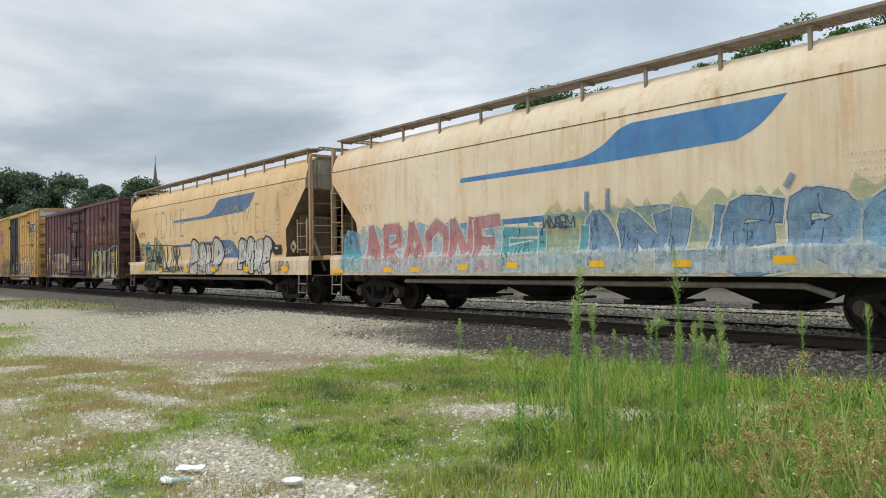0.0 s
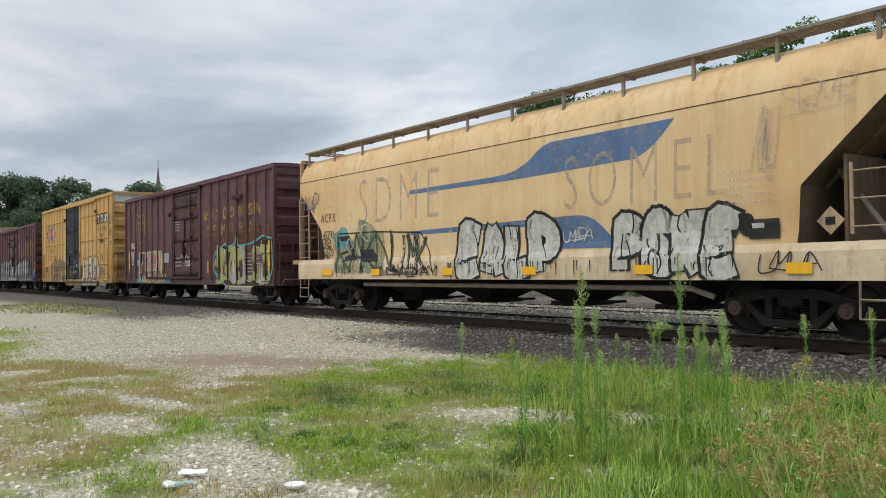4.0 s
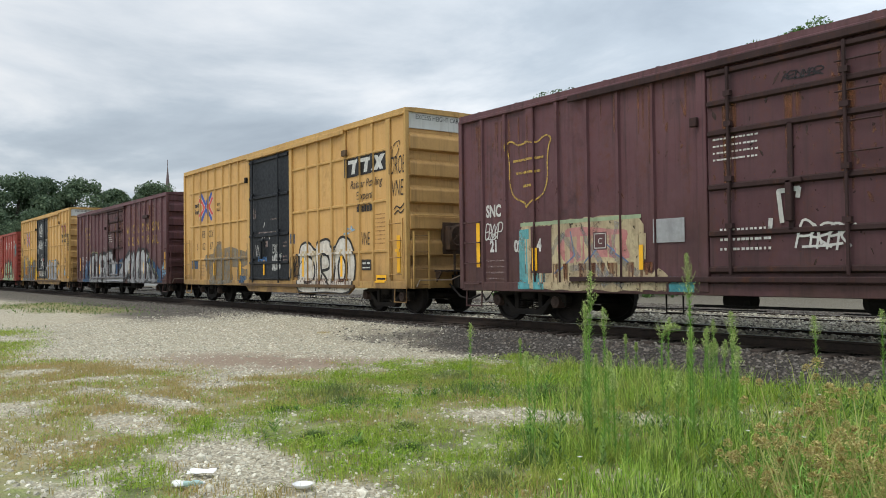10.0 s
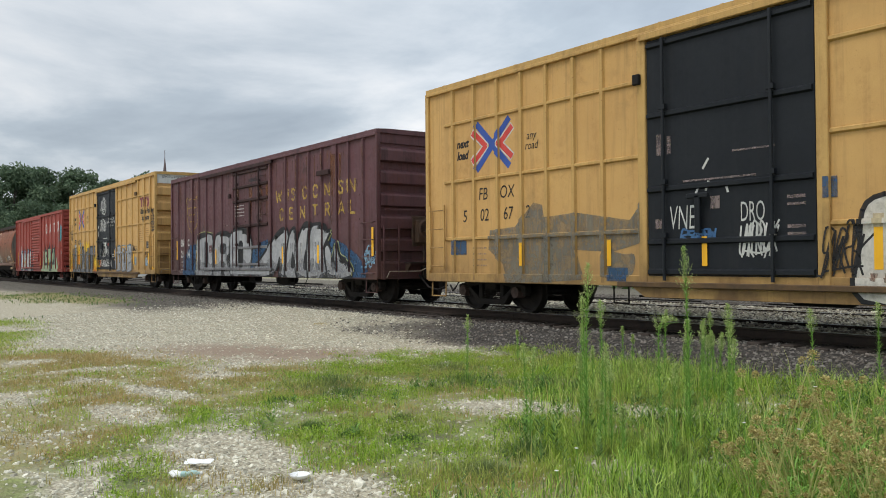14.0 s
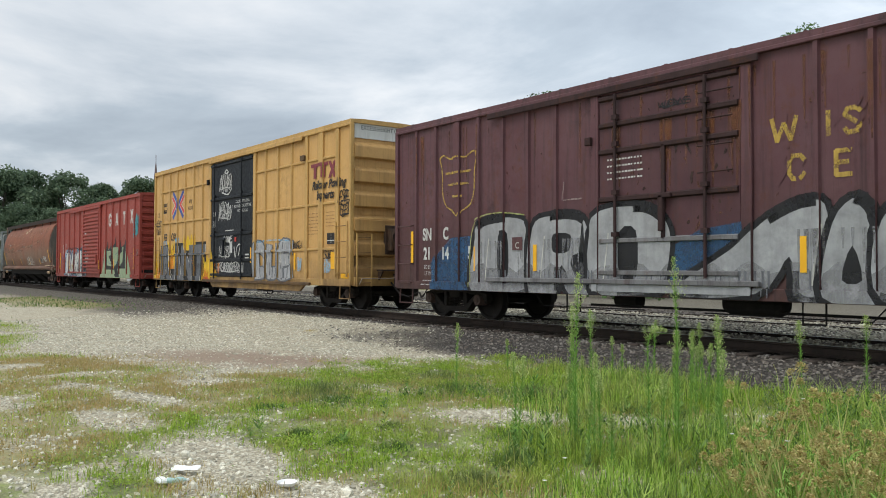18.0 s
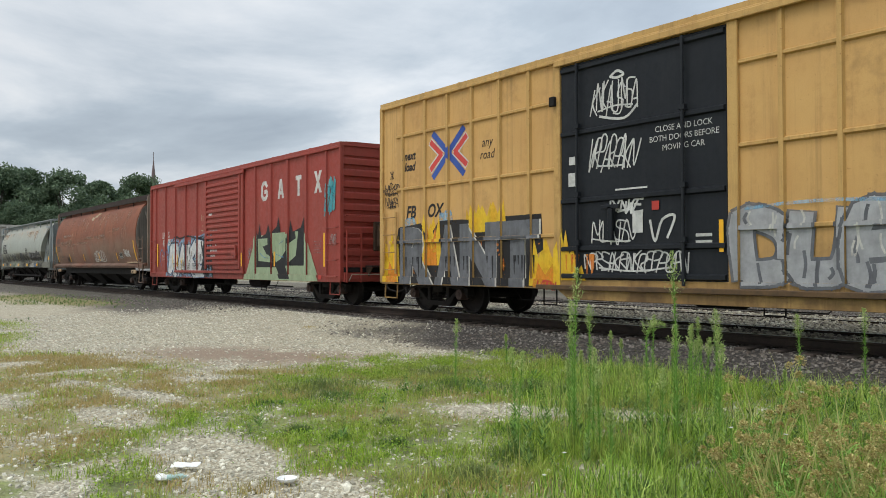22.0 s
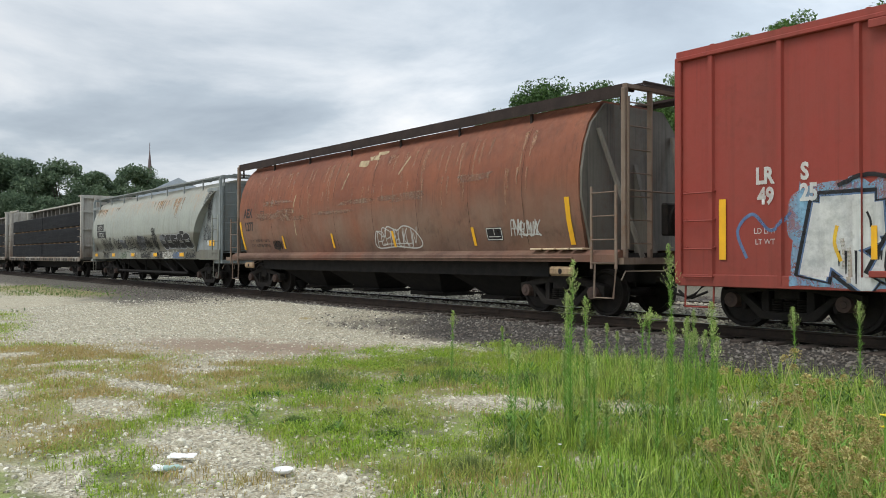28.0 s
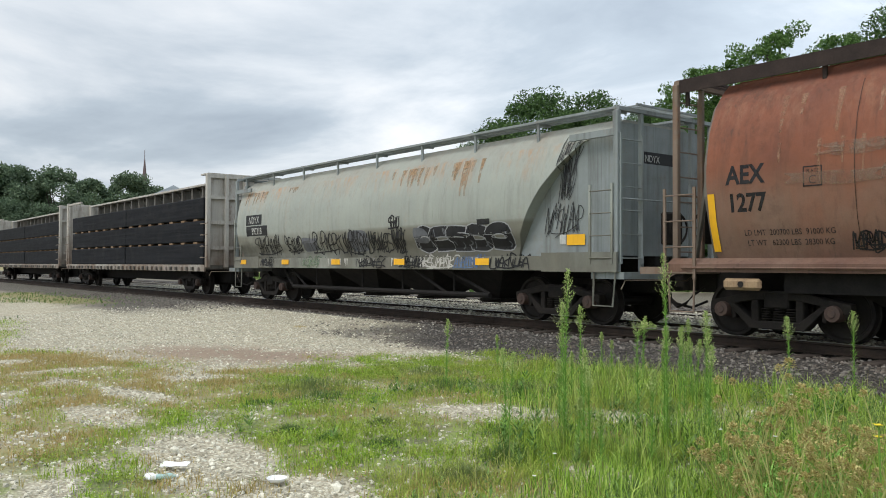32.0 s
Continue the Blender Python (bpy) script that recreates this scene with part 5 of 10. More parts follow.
def plant_trees():
    kinds = [tree("broadleaf_tree", "dense dark green broadleaf tree behind the tracks", 5, 12.5, 4.6, 0.10, 400, 84, "tree_leaf", 0.5),
             tree("broadleaf_tree", "broad green tree with an uneven crown", 6, 11.5, 5.0, 0.10, 400, 84, "tree_leaf", 0.5),
             tree("airy_tree", "light feathery green tree behind the tracks", 7, 13.0, 4.2, 0.085, 210, 120, "tree_leaf_light", 1.3)]
    first = {0: True, 1: True, 2: True}
    # degrees left of straight ahead, distance, kind, scale by top elevation
    for i, (az, dist, k, el) in enumerate(((48.2, 62, 0, 10.6), (45.2, 58, 1, 12.3), (42.0, 56, 0, 12.2), (38.0, 60, 1, 10.9), (35.2, 50, 2, 13.7), (32.0, 47, 2, 15.0), (28.8, 46, 2, 15.9), (25.8, 44, 2, 15.0),
                                           (33.5, 58, 1, 11.5), (29.5, 55, 0, 12.5), (22.5, 44, 1, 15.5), (44.0, 70, 1, 9.5), (36.5, 70, 0, 10.0), (24.0, 60, 1, 11.5))):
        x, y = -dist * math.sin(radians(az)), dist * math.cos(radians(az))
        top = 1.6 + dist * math.tan(radians(el - 0.9))
        s = top / (12.5, 11.5, 13.0)[k]
        m = Matrix.Translation((x, y, 0.2)) @ Euler((0, 0, i * 1.7)).to_matrix().to_4x4()
        if first[k]:
            o = kinds[k]
            o.matrix_basis = m
            first[k] = False
        else:
            o = copy_thing(kinds[k], m)
        o.scale = (s, s, s)
        tagged(o, group="trees behind the tracks")
    # understory thicket
    rng = np.random.RandomState(9)
    cs, rs = [], []
    for k in range(150):
        az = rng.uniform(10, 50)
        dist = rng.uniform(40, 60)
        cs.append(np.array([-dist * math.sin(radians(az)), dist * math.cos(radians(az)), rng.uniform(0.5, 4.5)]))
        rs.append(rng.uniform(1.2, 2.2))
    v, f = crown_leaves(rng, cs, rs, 110, 0.2)
    soup("thicket", v, f, "tree_leaf", "dense green thicket below the trees", "bushes")
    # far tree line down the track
    far = [tree("far_tree", "green tree in the far tree line, paled by painted haze", 15, 17, 6.0, 0.27, 260, 78, "hazy_far_leaf"), tree("far_tree", "green tree in the far tree line, paled by painted haze", 16, 17, 6.6, 0.27, 260, 78, "hazy_far_leaf")]
    for i, (az, dist, el) in enumerate(((83.6, 150, 6.4), (81.2, 150, 6.6), (79.6, 155, 6.5), (77.3, 150, 6.45), (75.3, 160, 5.9), (72.9, 165, 6.4), (71.6, 175, 5.6), (82.6, 120, 4.6), (80.1, 125, 4.4), (78.0, 125, 4.2), (76.0, 130, 4.0), (74.2, 135, 3.8),
                                        (85.5, 130, 6.0), (87.5, 130, 6.2), (84.5, 110, 4.8), (71.0, 190, 4.2))):
        x, y = -dist * math.sin(radians(az)), dist * math.cos(radians(az))
        s = (1.6 + dist * math.tan(radians(el - 0.55))) / 17.2
        m = Matrix.Translation((x, y, 0.1)) @ Euler((0, 0, i * 2.1)).to_matrix().to_4x4()
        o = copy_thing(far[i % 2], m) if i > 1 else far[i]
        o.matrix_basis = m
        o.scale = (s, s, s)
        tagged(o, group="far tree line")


plant_trees()

# ---- church and hall in the distance ----
plain("spire_slate", (0.125, 0.09, 0.095), (0.15, 0.11, 0.11), 0.8, 0, 0.5)
plain("brick_far", (0.25, 0.11, 0.08), (0.20, 0.09, 0.07), 0.9, 0, 0.6)
plain("metal_roof", (0.42, 0.46, 0.50), (0.38, 0.42, 0.47), 0.5, 0, 0.4)
plain("siding_pale", (0.55, 0.55, 0.52), (0.50, 0.50, 0.48), 0.8, 0, 0.4)
plain("window_dark", (0.03, 0.035, 0.04), (0.05, 0.055, 0.06), 0.2, 0, 0.5)


def distant_buildings():
    d = 230
    x, y = -d * math.sin(radians(72.1)), d * math.cos(radians(72.1))
    c = thing("church", "distant brick church with a tall pointed spire", "church", at=(x, y, 0))
    tip = 1.6 + d * math.tan(radians(7.05))
    part("tower", boxes((-1.4, 1.4, -1.4, 1.4, 0, tip * 0.58)), "brick_far", c)
    bm = bmesh.new()
    bmesh.ops.create_cone(bm, segments=8, radius1=1.3, radius2=0.05, depth=tip * 0.42, cap_ends=True)
    part("spire", bm, "spire_slate", c, "slender red-brown spire", at=(0, 0, tip * 0.79))
    part("finial", rods(0.08, [(0, 0, tip - 0.1), (0, 0, tip + 1.6)]), "spire_slate", c)
    part("nave", boxes((-24, -1.75, -6, 6, 0, 11)), "brick_far", c)
    part("nave_roof", prism(bmesh.new(), [(-6.6, 11), (0, 17), (6.6, 11)], -24.4, -1.75, "x"), "spire_slate", c)
    d = 105
    x, y = -d * math.sin(radians(70.4)), d * math.cos(radians(70.4))
    h = thing("metal_hall", "long pale hall with a grey metal roof", "building", at=(x, y, 0))
    h.rotation_euler[2] = radians(-18)
    ridge = 1.6 + d * math.tan(radians(4.8))
    part("wall", boxes((-8, 8, -6, 6, 0, ridge - 3.2)), "siding_pale", h)
    part("roof", prism(bmesh.new(), [(-6.6, ridge - 3.5), (-6.6, ridge - 3.3), (0, ridge), (6.6, ridge - 3.3), (6.6, ridge - 3.5)], -8.5, 8.5, "x"), "metal_roof", h, "grey-blue sheet metal roof")
    for k in range(9):
        xs = -8 + 2 * k
        part("roof_seam", prism(bmesh.new(), [(-6.6, ridge - 3.29), (0, ridge + 0.02), (0, ridge + 0.08), (-6.6, ridge - 3.22)], xs - 0.05, xs + 0.05, "x"), "metal_roof", h)
    for k in range(3):
        part("window", boxes((-6 + 5 * k, -4.4 + 5 * k, -6.05, -6.001, 2.2, 3.8)), "window_dark", h)


distant_buildings()

# ---- freight cars ----
CARS = []
SY = -1.50           # near side sheet, in a car's own space


def car_base(name, label, x, category="railcar"):
    car = thing(name, label, category, "cars of the passing train", at=(x, LINE, RAIL))
    CARS.append((car, x))
    return car


def underframe(car, half, trucks, low=0.5):
    part("centre_sill", boxes((-half + 0.3, half - 0.3, -0.18, 0.18, 0.62, 0.95)), "underframe_steel", car)
    for k in range(7):
        x = -half + 2.6 + k * (2 * half - 5.2) / 6
        if abs(x) < trucks - 1.3:
            part("cross_bearer", boxes((x - 0.07, x + 0.07, -1.35, 1.35, low + 0.15, 0.9)), "underframe_steel", car)
    part("brake_pipe", rods(0.025, [(-half + 0.5, -0.55, 0.72), (half - 0.5, -0.55, 0.72)], [(-2.2, -0.9, 0.45), (3.8, -0.9, 0.45)], n=6), "underframe_steel", car)
    part("air_reservoir", lathe(bmesh.new(), [(0, -0.55), (0.15, -0.52), (0.2, -0.42), (0.2, 0.42), (0.15, 0.52), (0, 0.55)], (1.2, -0.8, 0.58), 14, "x"), "underframe_steel", car)
    part("brake_cylinder", lathe(bmesh.new(), [(0, -0.25), (0.14, -0.25), (0.14, 0.25), (0, 0.25)], (-1.4, -0.75, 0.55), 12, "x"), "underframe_steel", car)
    for s in (-1, 1):
        part("hand_brake_rod", rods(0.012, [(s * 0.6, -1.3, 0.42), (s * 3.2, -1.2, 0.40), (s * 3.4, -1.2, 0.62)], n=5), "underframe_steel", car)
        part("rod_hanger", rods(0.018, [(s * 2.2, -1.2, 0.7), (s * 2.2, -1.2, 0.33), (s * 2.55, -1.2, 0.33), (s * 2.55, -1.2, 0.7)], n=5), "underframe_steel", car)
        truck(car, s * trucks)


def corrugated_end(z0, z1, n, depth, share=0.6):
    """Outline in (x, z) of a pressed end with n flat-faced ribs; x grows outwards."""
    pts = [(0.0, z0)]
    pitch = (z1 - z0) / n
    for k in range(n):
        c, half = z0 + (k + 0.5) * pitch, pitch * share * 0.5
        # a sharp lower edge, a nearly flat face, a rounded shoulder above
        for d, u in ((0.0, -1.0), (0.08, -0.96), (0.9, -0.84), (1.0, -0.78), (1.0, 0.42), (0.93, 0.56), (0.72, 0.7), (0.1, 0.95), (0.0, 1.0)):
            pts.append((depth * d, c + half * u))
    return pts + [(0.0, z1)]


def boxcar(name, label, x, L, eave, ribs, girts, door, mats, sill=None, ends=6, white_top=False, wide=(), low_iron=None):
    """A steel boxcar. ribs: x of the upright posts; girts: heights of the level ribs; door: x0, x1, z0, z1, kind."""
    body, frame_mat, door_mat, roof_mat = mats
    car = car_base(name, label, x)
    h = L / 2
    bot = 0.68
    d0, d1, dz0, dz1, dkind = door
    for s, a, b in ((-1, -h, d0), (1, d1, h)):
        part("side_panel", boxes((a, b, SY, SY + 0.06, bot, eave)), body, car)
    part("side_panel", boxes((d0, d1, SY, SY + 0.06, dz1, eave)), body, car)
    part("side_panel", boxes((d0, d1, SY, SY + 0.06, bot, dz0)), body, car)
    part("far_side_panel", boxes((-h, h, 1.44, 1.50, bot, eave)), body, car)
    part("floor_pan", boxes((-h, h, SY + 0.06, 1.44, 0.92, 1.05)), "underframe_steel", car)
    # roof with a shallow ridge and raised seams
    bm = prism(bmesh.new(), [(-1.56, eave - 0.03), (-1.56, eave + 0.06), (-1.2, eave + 0.085), (0, eave + 0.10), (1.2, eave + 0.085), (1.56, eave + 0.06), (1.56, eave - 0.03)], -h - 0.02, h + 0.02, "x")
    part("roof", bm, roof_mat, car)
    for k in range(13):
        xs = -h + 0.6 + k * (L - 1.2) / 12
        part("roof_seam", prism(bmesh.new(), [(-1.5, eave + 0.06), (-1.5, eave + 0.09), (0, eave + 0.125), (1.5, eave + 0.09), (1.5, eave + 0.06), (0, eave + 0.09)], xs - 0.03, xs + 0.03, "x"), roof_mat, car)
    # pressed ends
    top = eave - 0.42 if white_top else eave - 0.28
    for s in (-1, 1):
        pts = corrugated_end(bot, top, ends, 0.07 if ends > 7 else 0.125, 0.70)
        outline = [(s * (h - 0.07 + px), pz) for px, pz in pts] + [(s * (h - 0.16), top), (s * (h - 0.16), bot)]
        part("end_wall", prism(bmesh.new(), outline, -1.44, 1.44), "yellow_shaded_end_paint" if body == "yellow_paint" else body, car)
        bm = prism(bmesh.new(), [(-1.44, top), (-1.44, eave), (0, eave + 0.04), (1.44, eave), (1.44, top)], s * (h - 0.16), s * (h - 0.03), "x")
        part("end_top_panel", bm, "white_paint" if white_top else body, car, "white painted top panel" if white_top else "")
        for q in (-1, 1):
            part("corner_post", worn(boxes((s * h - 0.06, s * h + 0.06 if s < 0 else s * h + 0.02, q * 1.5 - 0.06, q * 1.5 + 0.06, bot, eave - 0.03)), 0.012), frame_mat, car)
        part("end_sill", worn(boxes((min(s * (h - 0.1), s * (h + 0.08)), max(s * (h - 0.1), s * (h + 0.08)), -1.45, 1.45, bot - 0.02, bot + 0.22)), 0.01), frame_mat, car)
        part("end_platform", boxes((min(s * h, s * (h + 0.32)), max(s * h, s * (h + 0.32)), -0.75, 0.75, 1.06, 1.10)), "dark_grating", car)
        part("end_handrail", rods(0.016, [(s * h, -1.35, 2.45), (s * (h + 0.12), -1.35, 2.45), (s * (h + 0.12), 1.35, 2.45), (s * h, 1.35, 2.45)], n=6), frame_mat, car)
        end_ladder(car, s * h, -1.40, -0.95, [0.75, 1.15, 1.55, 1.95], frame_mat, s * 0.10)
        end_ladder(car, s * h, 0.95, 1.40, [0.75, 1.15, 1.55, 1.95], frame_mat, s * 0.10)
        part("step_iron", rods(0.02, [(s * (h - 0.1), -1.48, 0.72), (s * (h - 0.1), -1.50, 0.32), (s * (h - 0.62), -1.50, 0.32), (s * (h - 0.62), -1.48, 0.72)], n=6), frame_mat, car)
    # hand brake on the leading end
    w = part("hand_brake", worn(boxes((h + 0.06, h + 0.24, -0.42, 0.0, 1.60, 2.2), (h - 0.02, h + 0.07, -0.5, 0.08, 1.5, 2.3)), 0.02), "brake_rust", car, "rusty hand brake housing")
    part("brake_wheel", lathe(bmesh.new(), [(0.24, -0.03), (0.29, 0.0), (0.24, 0.03), (0.21, 0.0), (0.24, -0.03)], (h + 0.33, -0.2, 1.95), 20, "x"), "brake_rust", w)
    part("brake_spokes", rods(0.018, *[[(h + 0.33, -0.2, 1.95), (h + 0.33, -0.2 + 0.24 * math.cos(k * 1.2566), 1.95 + 0.24 * math.sin(k * 1.2566))] for k in range(5)], [(h + 0.2, -0.2, 1.95), (h + 0.34, -0.2, 1.95)], n=6), "brake_rust", w)
    part("chain_pipe", rods(0.03, [(h + 0.16, -0.2, 1.62), (h + 0.16, -0.2, 0.75)], n=7), "brake_rust", w)
    part("air_valve_box", worn(boxes((h + 0.02, h + 0.18, 0.35, 0.8, 1.35, 1.85)), 0.02), "brake_rust", car)
    part("retainer_pipe", rods(0.014, [(h + 0.05, 0.3, 1.1), (h + 0.07, 0.3, 2.4), (h + 0.07, 0.15, 2.55)], n=6), "brake_rust", car)
    for q in (-0.7, 0.0, 0.7):
        part("platform_bracket", prism(bmesh.new(), [(h, 0.72), (h + 0.3, 1.05), (h, 1.05)], q - 0.02, q + 0.02), "brake_rust", car)
    # upright posts and level ribs
    me = None
    for r in ribs:
        if me is None:
            me = part("rib", prism(bmesh.new(), [(-0.055, SY), (-0.035, SY - 0.055), (0.035, SY - 0.055), (0.055, SY)], bot + 0.02, eave - 0.06, "z"), frame_mat, car, at=(r, 0, 0)).data
        else:
            part("rib", me, frame_mat, car, at=(r, 0, 0))
    for r, wd in wide:
        part("wide_post", worn(boxes((r - wd / 2, r + wd / 2, SY - 0.055, SY, bot + 0.02, eave - 0.08)), 0.012), frame_mat, car)
    for z in girts:
        for a, b in ((-h + 0.65, d0 - 0.1), (d1 + 0.1, h - 0.75)):
            part("girt", prism(bmesh.new(), [(SY, z - 0.045), (SY - 0.045, z - 0.02), (SY - 0.045, z + 0.025), (SY, z + 0.045)], a, b, "x"), frame_mat, car)
    part("eave_rail", worn(boxes((-h, h, SY - 0.075, SY - 0.002, eave - 0.10, eave - 0.031)), 0.012), roof_mat, car)
    part("side_sill", worn(boxes((-h, h, SY - 0.05, SY - 0.002, bot - 0.03, bot + 0.16)), 0.01), frame_mat, car)
    if sill:
        a, b, z = sill
        part("deep_sill", prism(bmesh.new(), [(a, bot), (a + 0.35, z), (b - 0.35, z), (b, bot)], SY - 0.045, SY + 0.02), frame_mat, car)
    # door, track and posts
    dp = SY - 0.045
    door_ob = part("door", worn(boxes((d0 + 0.03, d1 - 0.03, dp, SY + 0.05, dz0, dz1)), 0.015), door_mat, car, {"plug": "black steel plug door", "slide": "maroon sliding steel door", "press": "red corrugated sliding door"}[dkind])
    iron = "door_iron" if dkind == "slide" else door_mat
    part("door_track", worn(boxes((d0 - (3.0 if dkind != "plug" else 0.6), d1 + (0.3 if dkind != "plug" else 3.9), SY - 0.13, SY - 0.051, dz0 - 0.14, dz0 - 0.05)), 0.012), low_iron or {"plug": "track_rust", "slide": "door_iron"}.get(dkind, frame_mat), car, "grimy steel door track")
    part("door_track", worn(boxes((d0 - (3.0 if dkind != "plug" else 0.1), d1 + (0.3 if dkind != "plug" else 3.4), SY - 0.12, SY - 0.076, dz1 + 0.01, dz1 + 0.13)), 0.012), "door_iron" if dkind == "slide" else roof_mat, car)
    for xp in (d0 - 0.07, d1 + 0.07):
        part("door_post", worn(boxes((xp - 0.09, xp + 0.09, SY - 0.07, SY - 0.001, bot + 0.02, eave - 0.11)), 0.012), frame_mat, car)
    dw = d1 - d0
    if dkind == "press":
        n = 16
        for k in range(n):
            z = dz0 + 0.2 + k * (dz1 - dz0 - 0.4) / (n - 1)
            part("door_rib", prism(bmesh.new(), [(dp + 0.01, z - 0.075), (dp - 0.05, z - 0.03), (dp - 0.05, z + 0.03), (dp + 0.01, z + 0.075)], d0 + 0.17, d1 - 0.17, "x"), door_mat, door_ob)
        for xp in (d0 + 0.1, d1 - 0.1):
            part("door_edge", worn(boxes((xp - 0.06, xp + 0.06, dp - 0.055, dp - 0.001, dz0 + 0.01, dz1 - 0.01)), 0.01), door_mat, door_ob)
        part("door_handle", worn(boxes((d1 - 0.55, d1 - 0.15, dp - 0.12, dp - 0.06, dz0 + 0.45, dz0 + 0.55), (d1 - 0.28, d1 - 0.2, dp - 0.13, dp - 0.06, dz0 + 0.35, dz0 + 0.8)), 0.01), frame_mat, door_ob)
    else:
        zs = (dz0 + 0.06, dz0 + 0.62, dz0 + 1.35, dz0 + 2.2, dz1 - 0.55, dz1 - 0.07) if dkind == "slide" else (dz0 + 0.12, dz0 + 0.62, dz0 + 1.50, dz0 + 2.75, dz1 - 0.1)
        for z in zs:
            part("door_rib", prism(bmesh.new(), [(dp + 0.01, z - 0.06), (dp - 0.05, z - 0.03), (dp - 0.05, z + 0.03), (dp + 0.01, z + 0.06)], d0 + 0.06, d1 - 0.06, "x"), low_iron if low_iron and z < 2.0 else iron, door_ob)
        for f in ((0.14, 0.78) if dkind == "plug" else (0.16, 0.79)):
            xp = d0 + dw * f
            part("lock_rod", rods(0.028, [(xp, dp - 0.085, dz0 - 0.02), (xp, dp - 0.085, dz1 - 0.03)], n=8), iron, door_ob)
            for z in zs[1:-1]:
                part("rod_guide", boxes((xp - 0.06, xp + 0.06, dp - 0.115, dp - 0.04, z + 0.07, z + 0.15)), iron, door_ob)
        if dkind == "slide":
            xp = d0 + dw * 0.5
            part("door_stile", worn(boxes((xp - 0.04, xp + 0.04, dp - 0.05, dp - 0.001, dz0 + 0.62, dz0 + 2.2)), 0.01), iron, door_ob)
            for k in range(4):
                z = dz0 + 1.65 + 0.42 * k
                part("hand_hold", rods(0.014, [(d1 - 0.75, dp - 0.07, z), (d1 - 0.12, dp - 0.07, z)], n=6), iron, door_ob)
        xp = d0 + dw * (0.36 if dkind == "plug" else 0.5)
        part("door_crank", worn(boxes((xp - 0.05, xp + 0.05, dp - 0.12, dp - 0.05, dz0 + 0.75, dz0 + 1.35), (xp - 0.2, xp + 0.2, dp - 0.12, dp - 0.06, dz0 + 1.30, dz0 + 1.38)), 0.012), iron, door_ob)
    if dkind == "slide":
        part("door_stop", worn(boxes((4.78, 5.5, SY - 0.13, SY - 0.057, 3.56, 3.70)), 0.012), "door_iron", car, "dark steel door stop")
        part("door_latch", worn(boxes((d0 - 0.24, d0 - 0.10, SY - 0.15, SY - 0.071, 3.35, 3.5)), 0.012), "door_iron", car)
    if dkind == "plug":
        part("latch_bracket", worn(boxes((d1 + 3.32, d1 + 3.56, SY - 0.13, SY - 0.057, 4.22, 4.38)), 0.012), "track_rust", car, "rusty latch bracket")
        part("latch_bracket", worn(boxes((d0 - 0.2, d0 - 0.06, SY - 0.15, SY - 0.071, 4.10, 4.28)), 0.012), "underframe_steel", car)
    # side ladders at both ends
    zs = [0.80, 1.24, 1.68, 2.12] if not white_top else [1.0, 1.42, 1.84, 2.26]
    ladder(car, "side_ladder", h - 0.72, h - 0.14, zs, SY - 0.02, frame_mat, rail=white_top)
    ladder(car, "side_ladder", -h + 0.14, -h + 0.66, zs, SY - 0.02, frame_mat, rail=white_top)
    underframe(car, h, 6.2)
    couplers(car, h, 1.08)
    steps = [(r - 0.055, r + 0.055, SY - 0.056) for r in ribs] + [(r - w_ / 2, r + w_ / 2, SY - 0.056) for r, w_ in wide] + [(xp - 0.09, xp + 0.09, SY - 0.071) for xp in (d0 - 0.07, d1 + 0.07)]
    gz = [(z - 0.035, z + 0.035) for z in girts]

    def side(px, pz):
        if d0 + 0.03 < px < d1 - 0.03:
            return dp if dz0 < pz < dz1 else SY - 0.05
        for a, b, y in steps:
            if a < px < b:
                return y
        for a, b in gz:
            if a < pz < b:
                return SY - 0.047
        return SY if pz > bot + 0.16 else SY - 0.051

    cx = sorted({round(c, 3) for a, b, _ in steps for c in (a, b)} | {d0 + 0.03, d1 - 0.03})
    cz = sorted([c for g in gz for c in g] + [bot + 0.16, dz0, dz1])
    return car, Side(car, side, cx, cz, low=sill[2] + 0.01 if sill else bot - 0.02)


def lerp_table(table, z):
    for (a, va), (b, vb) in zip(table, table[1:]):
        if z <= b:
            return va + (vb - va) * max(0.0, (z - a)) / (b - a)
    return table[-1][1]


def hull(car, name, width, reach, zs, material, label="", rear=None, slope=None):
    """A hopper body: half width and half length given as tables over the height; both ends slope with the reach."""
    bm = bmesh.new()
    rows = []
    for z in zs:
        w, r = lerp_table(width, z), lerp_table(reach, z)
        n, e = 14, lerp_table(rear or reach, z)
        near = [bm.verts.new((-e + (r + e) * i / n, -w, z)) for i in range(n + 1)]
        far = [bm.verts.new((r - (r + e) * i / n, w, z)) for i in range(n + 1)]
        rows.append(near + far)
    m = len(rows[0])
    for a, b in zip(rows, rows[1:]):
        for i in range(m):
            j = (i + 1) % m
            f = bm.faces.new((a[i], a[j], b[j], b[i]))
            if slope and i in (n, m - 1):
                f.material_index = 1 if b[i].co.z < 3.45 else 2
    bm.faces.new(rows[-1])
    bm.faces.new(rows[0][::-1])
    ob = smooth(part(name, bm, material, car, label), 28)
    if slope:
        for extra in slope:
            ob.data.materials.append(MATS[extra])
    return ob


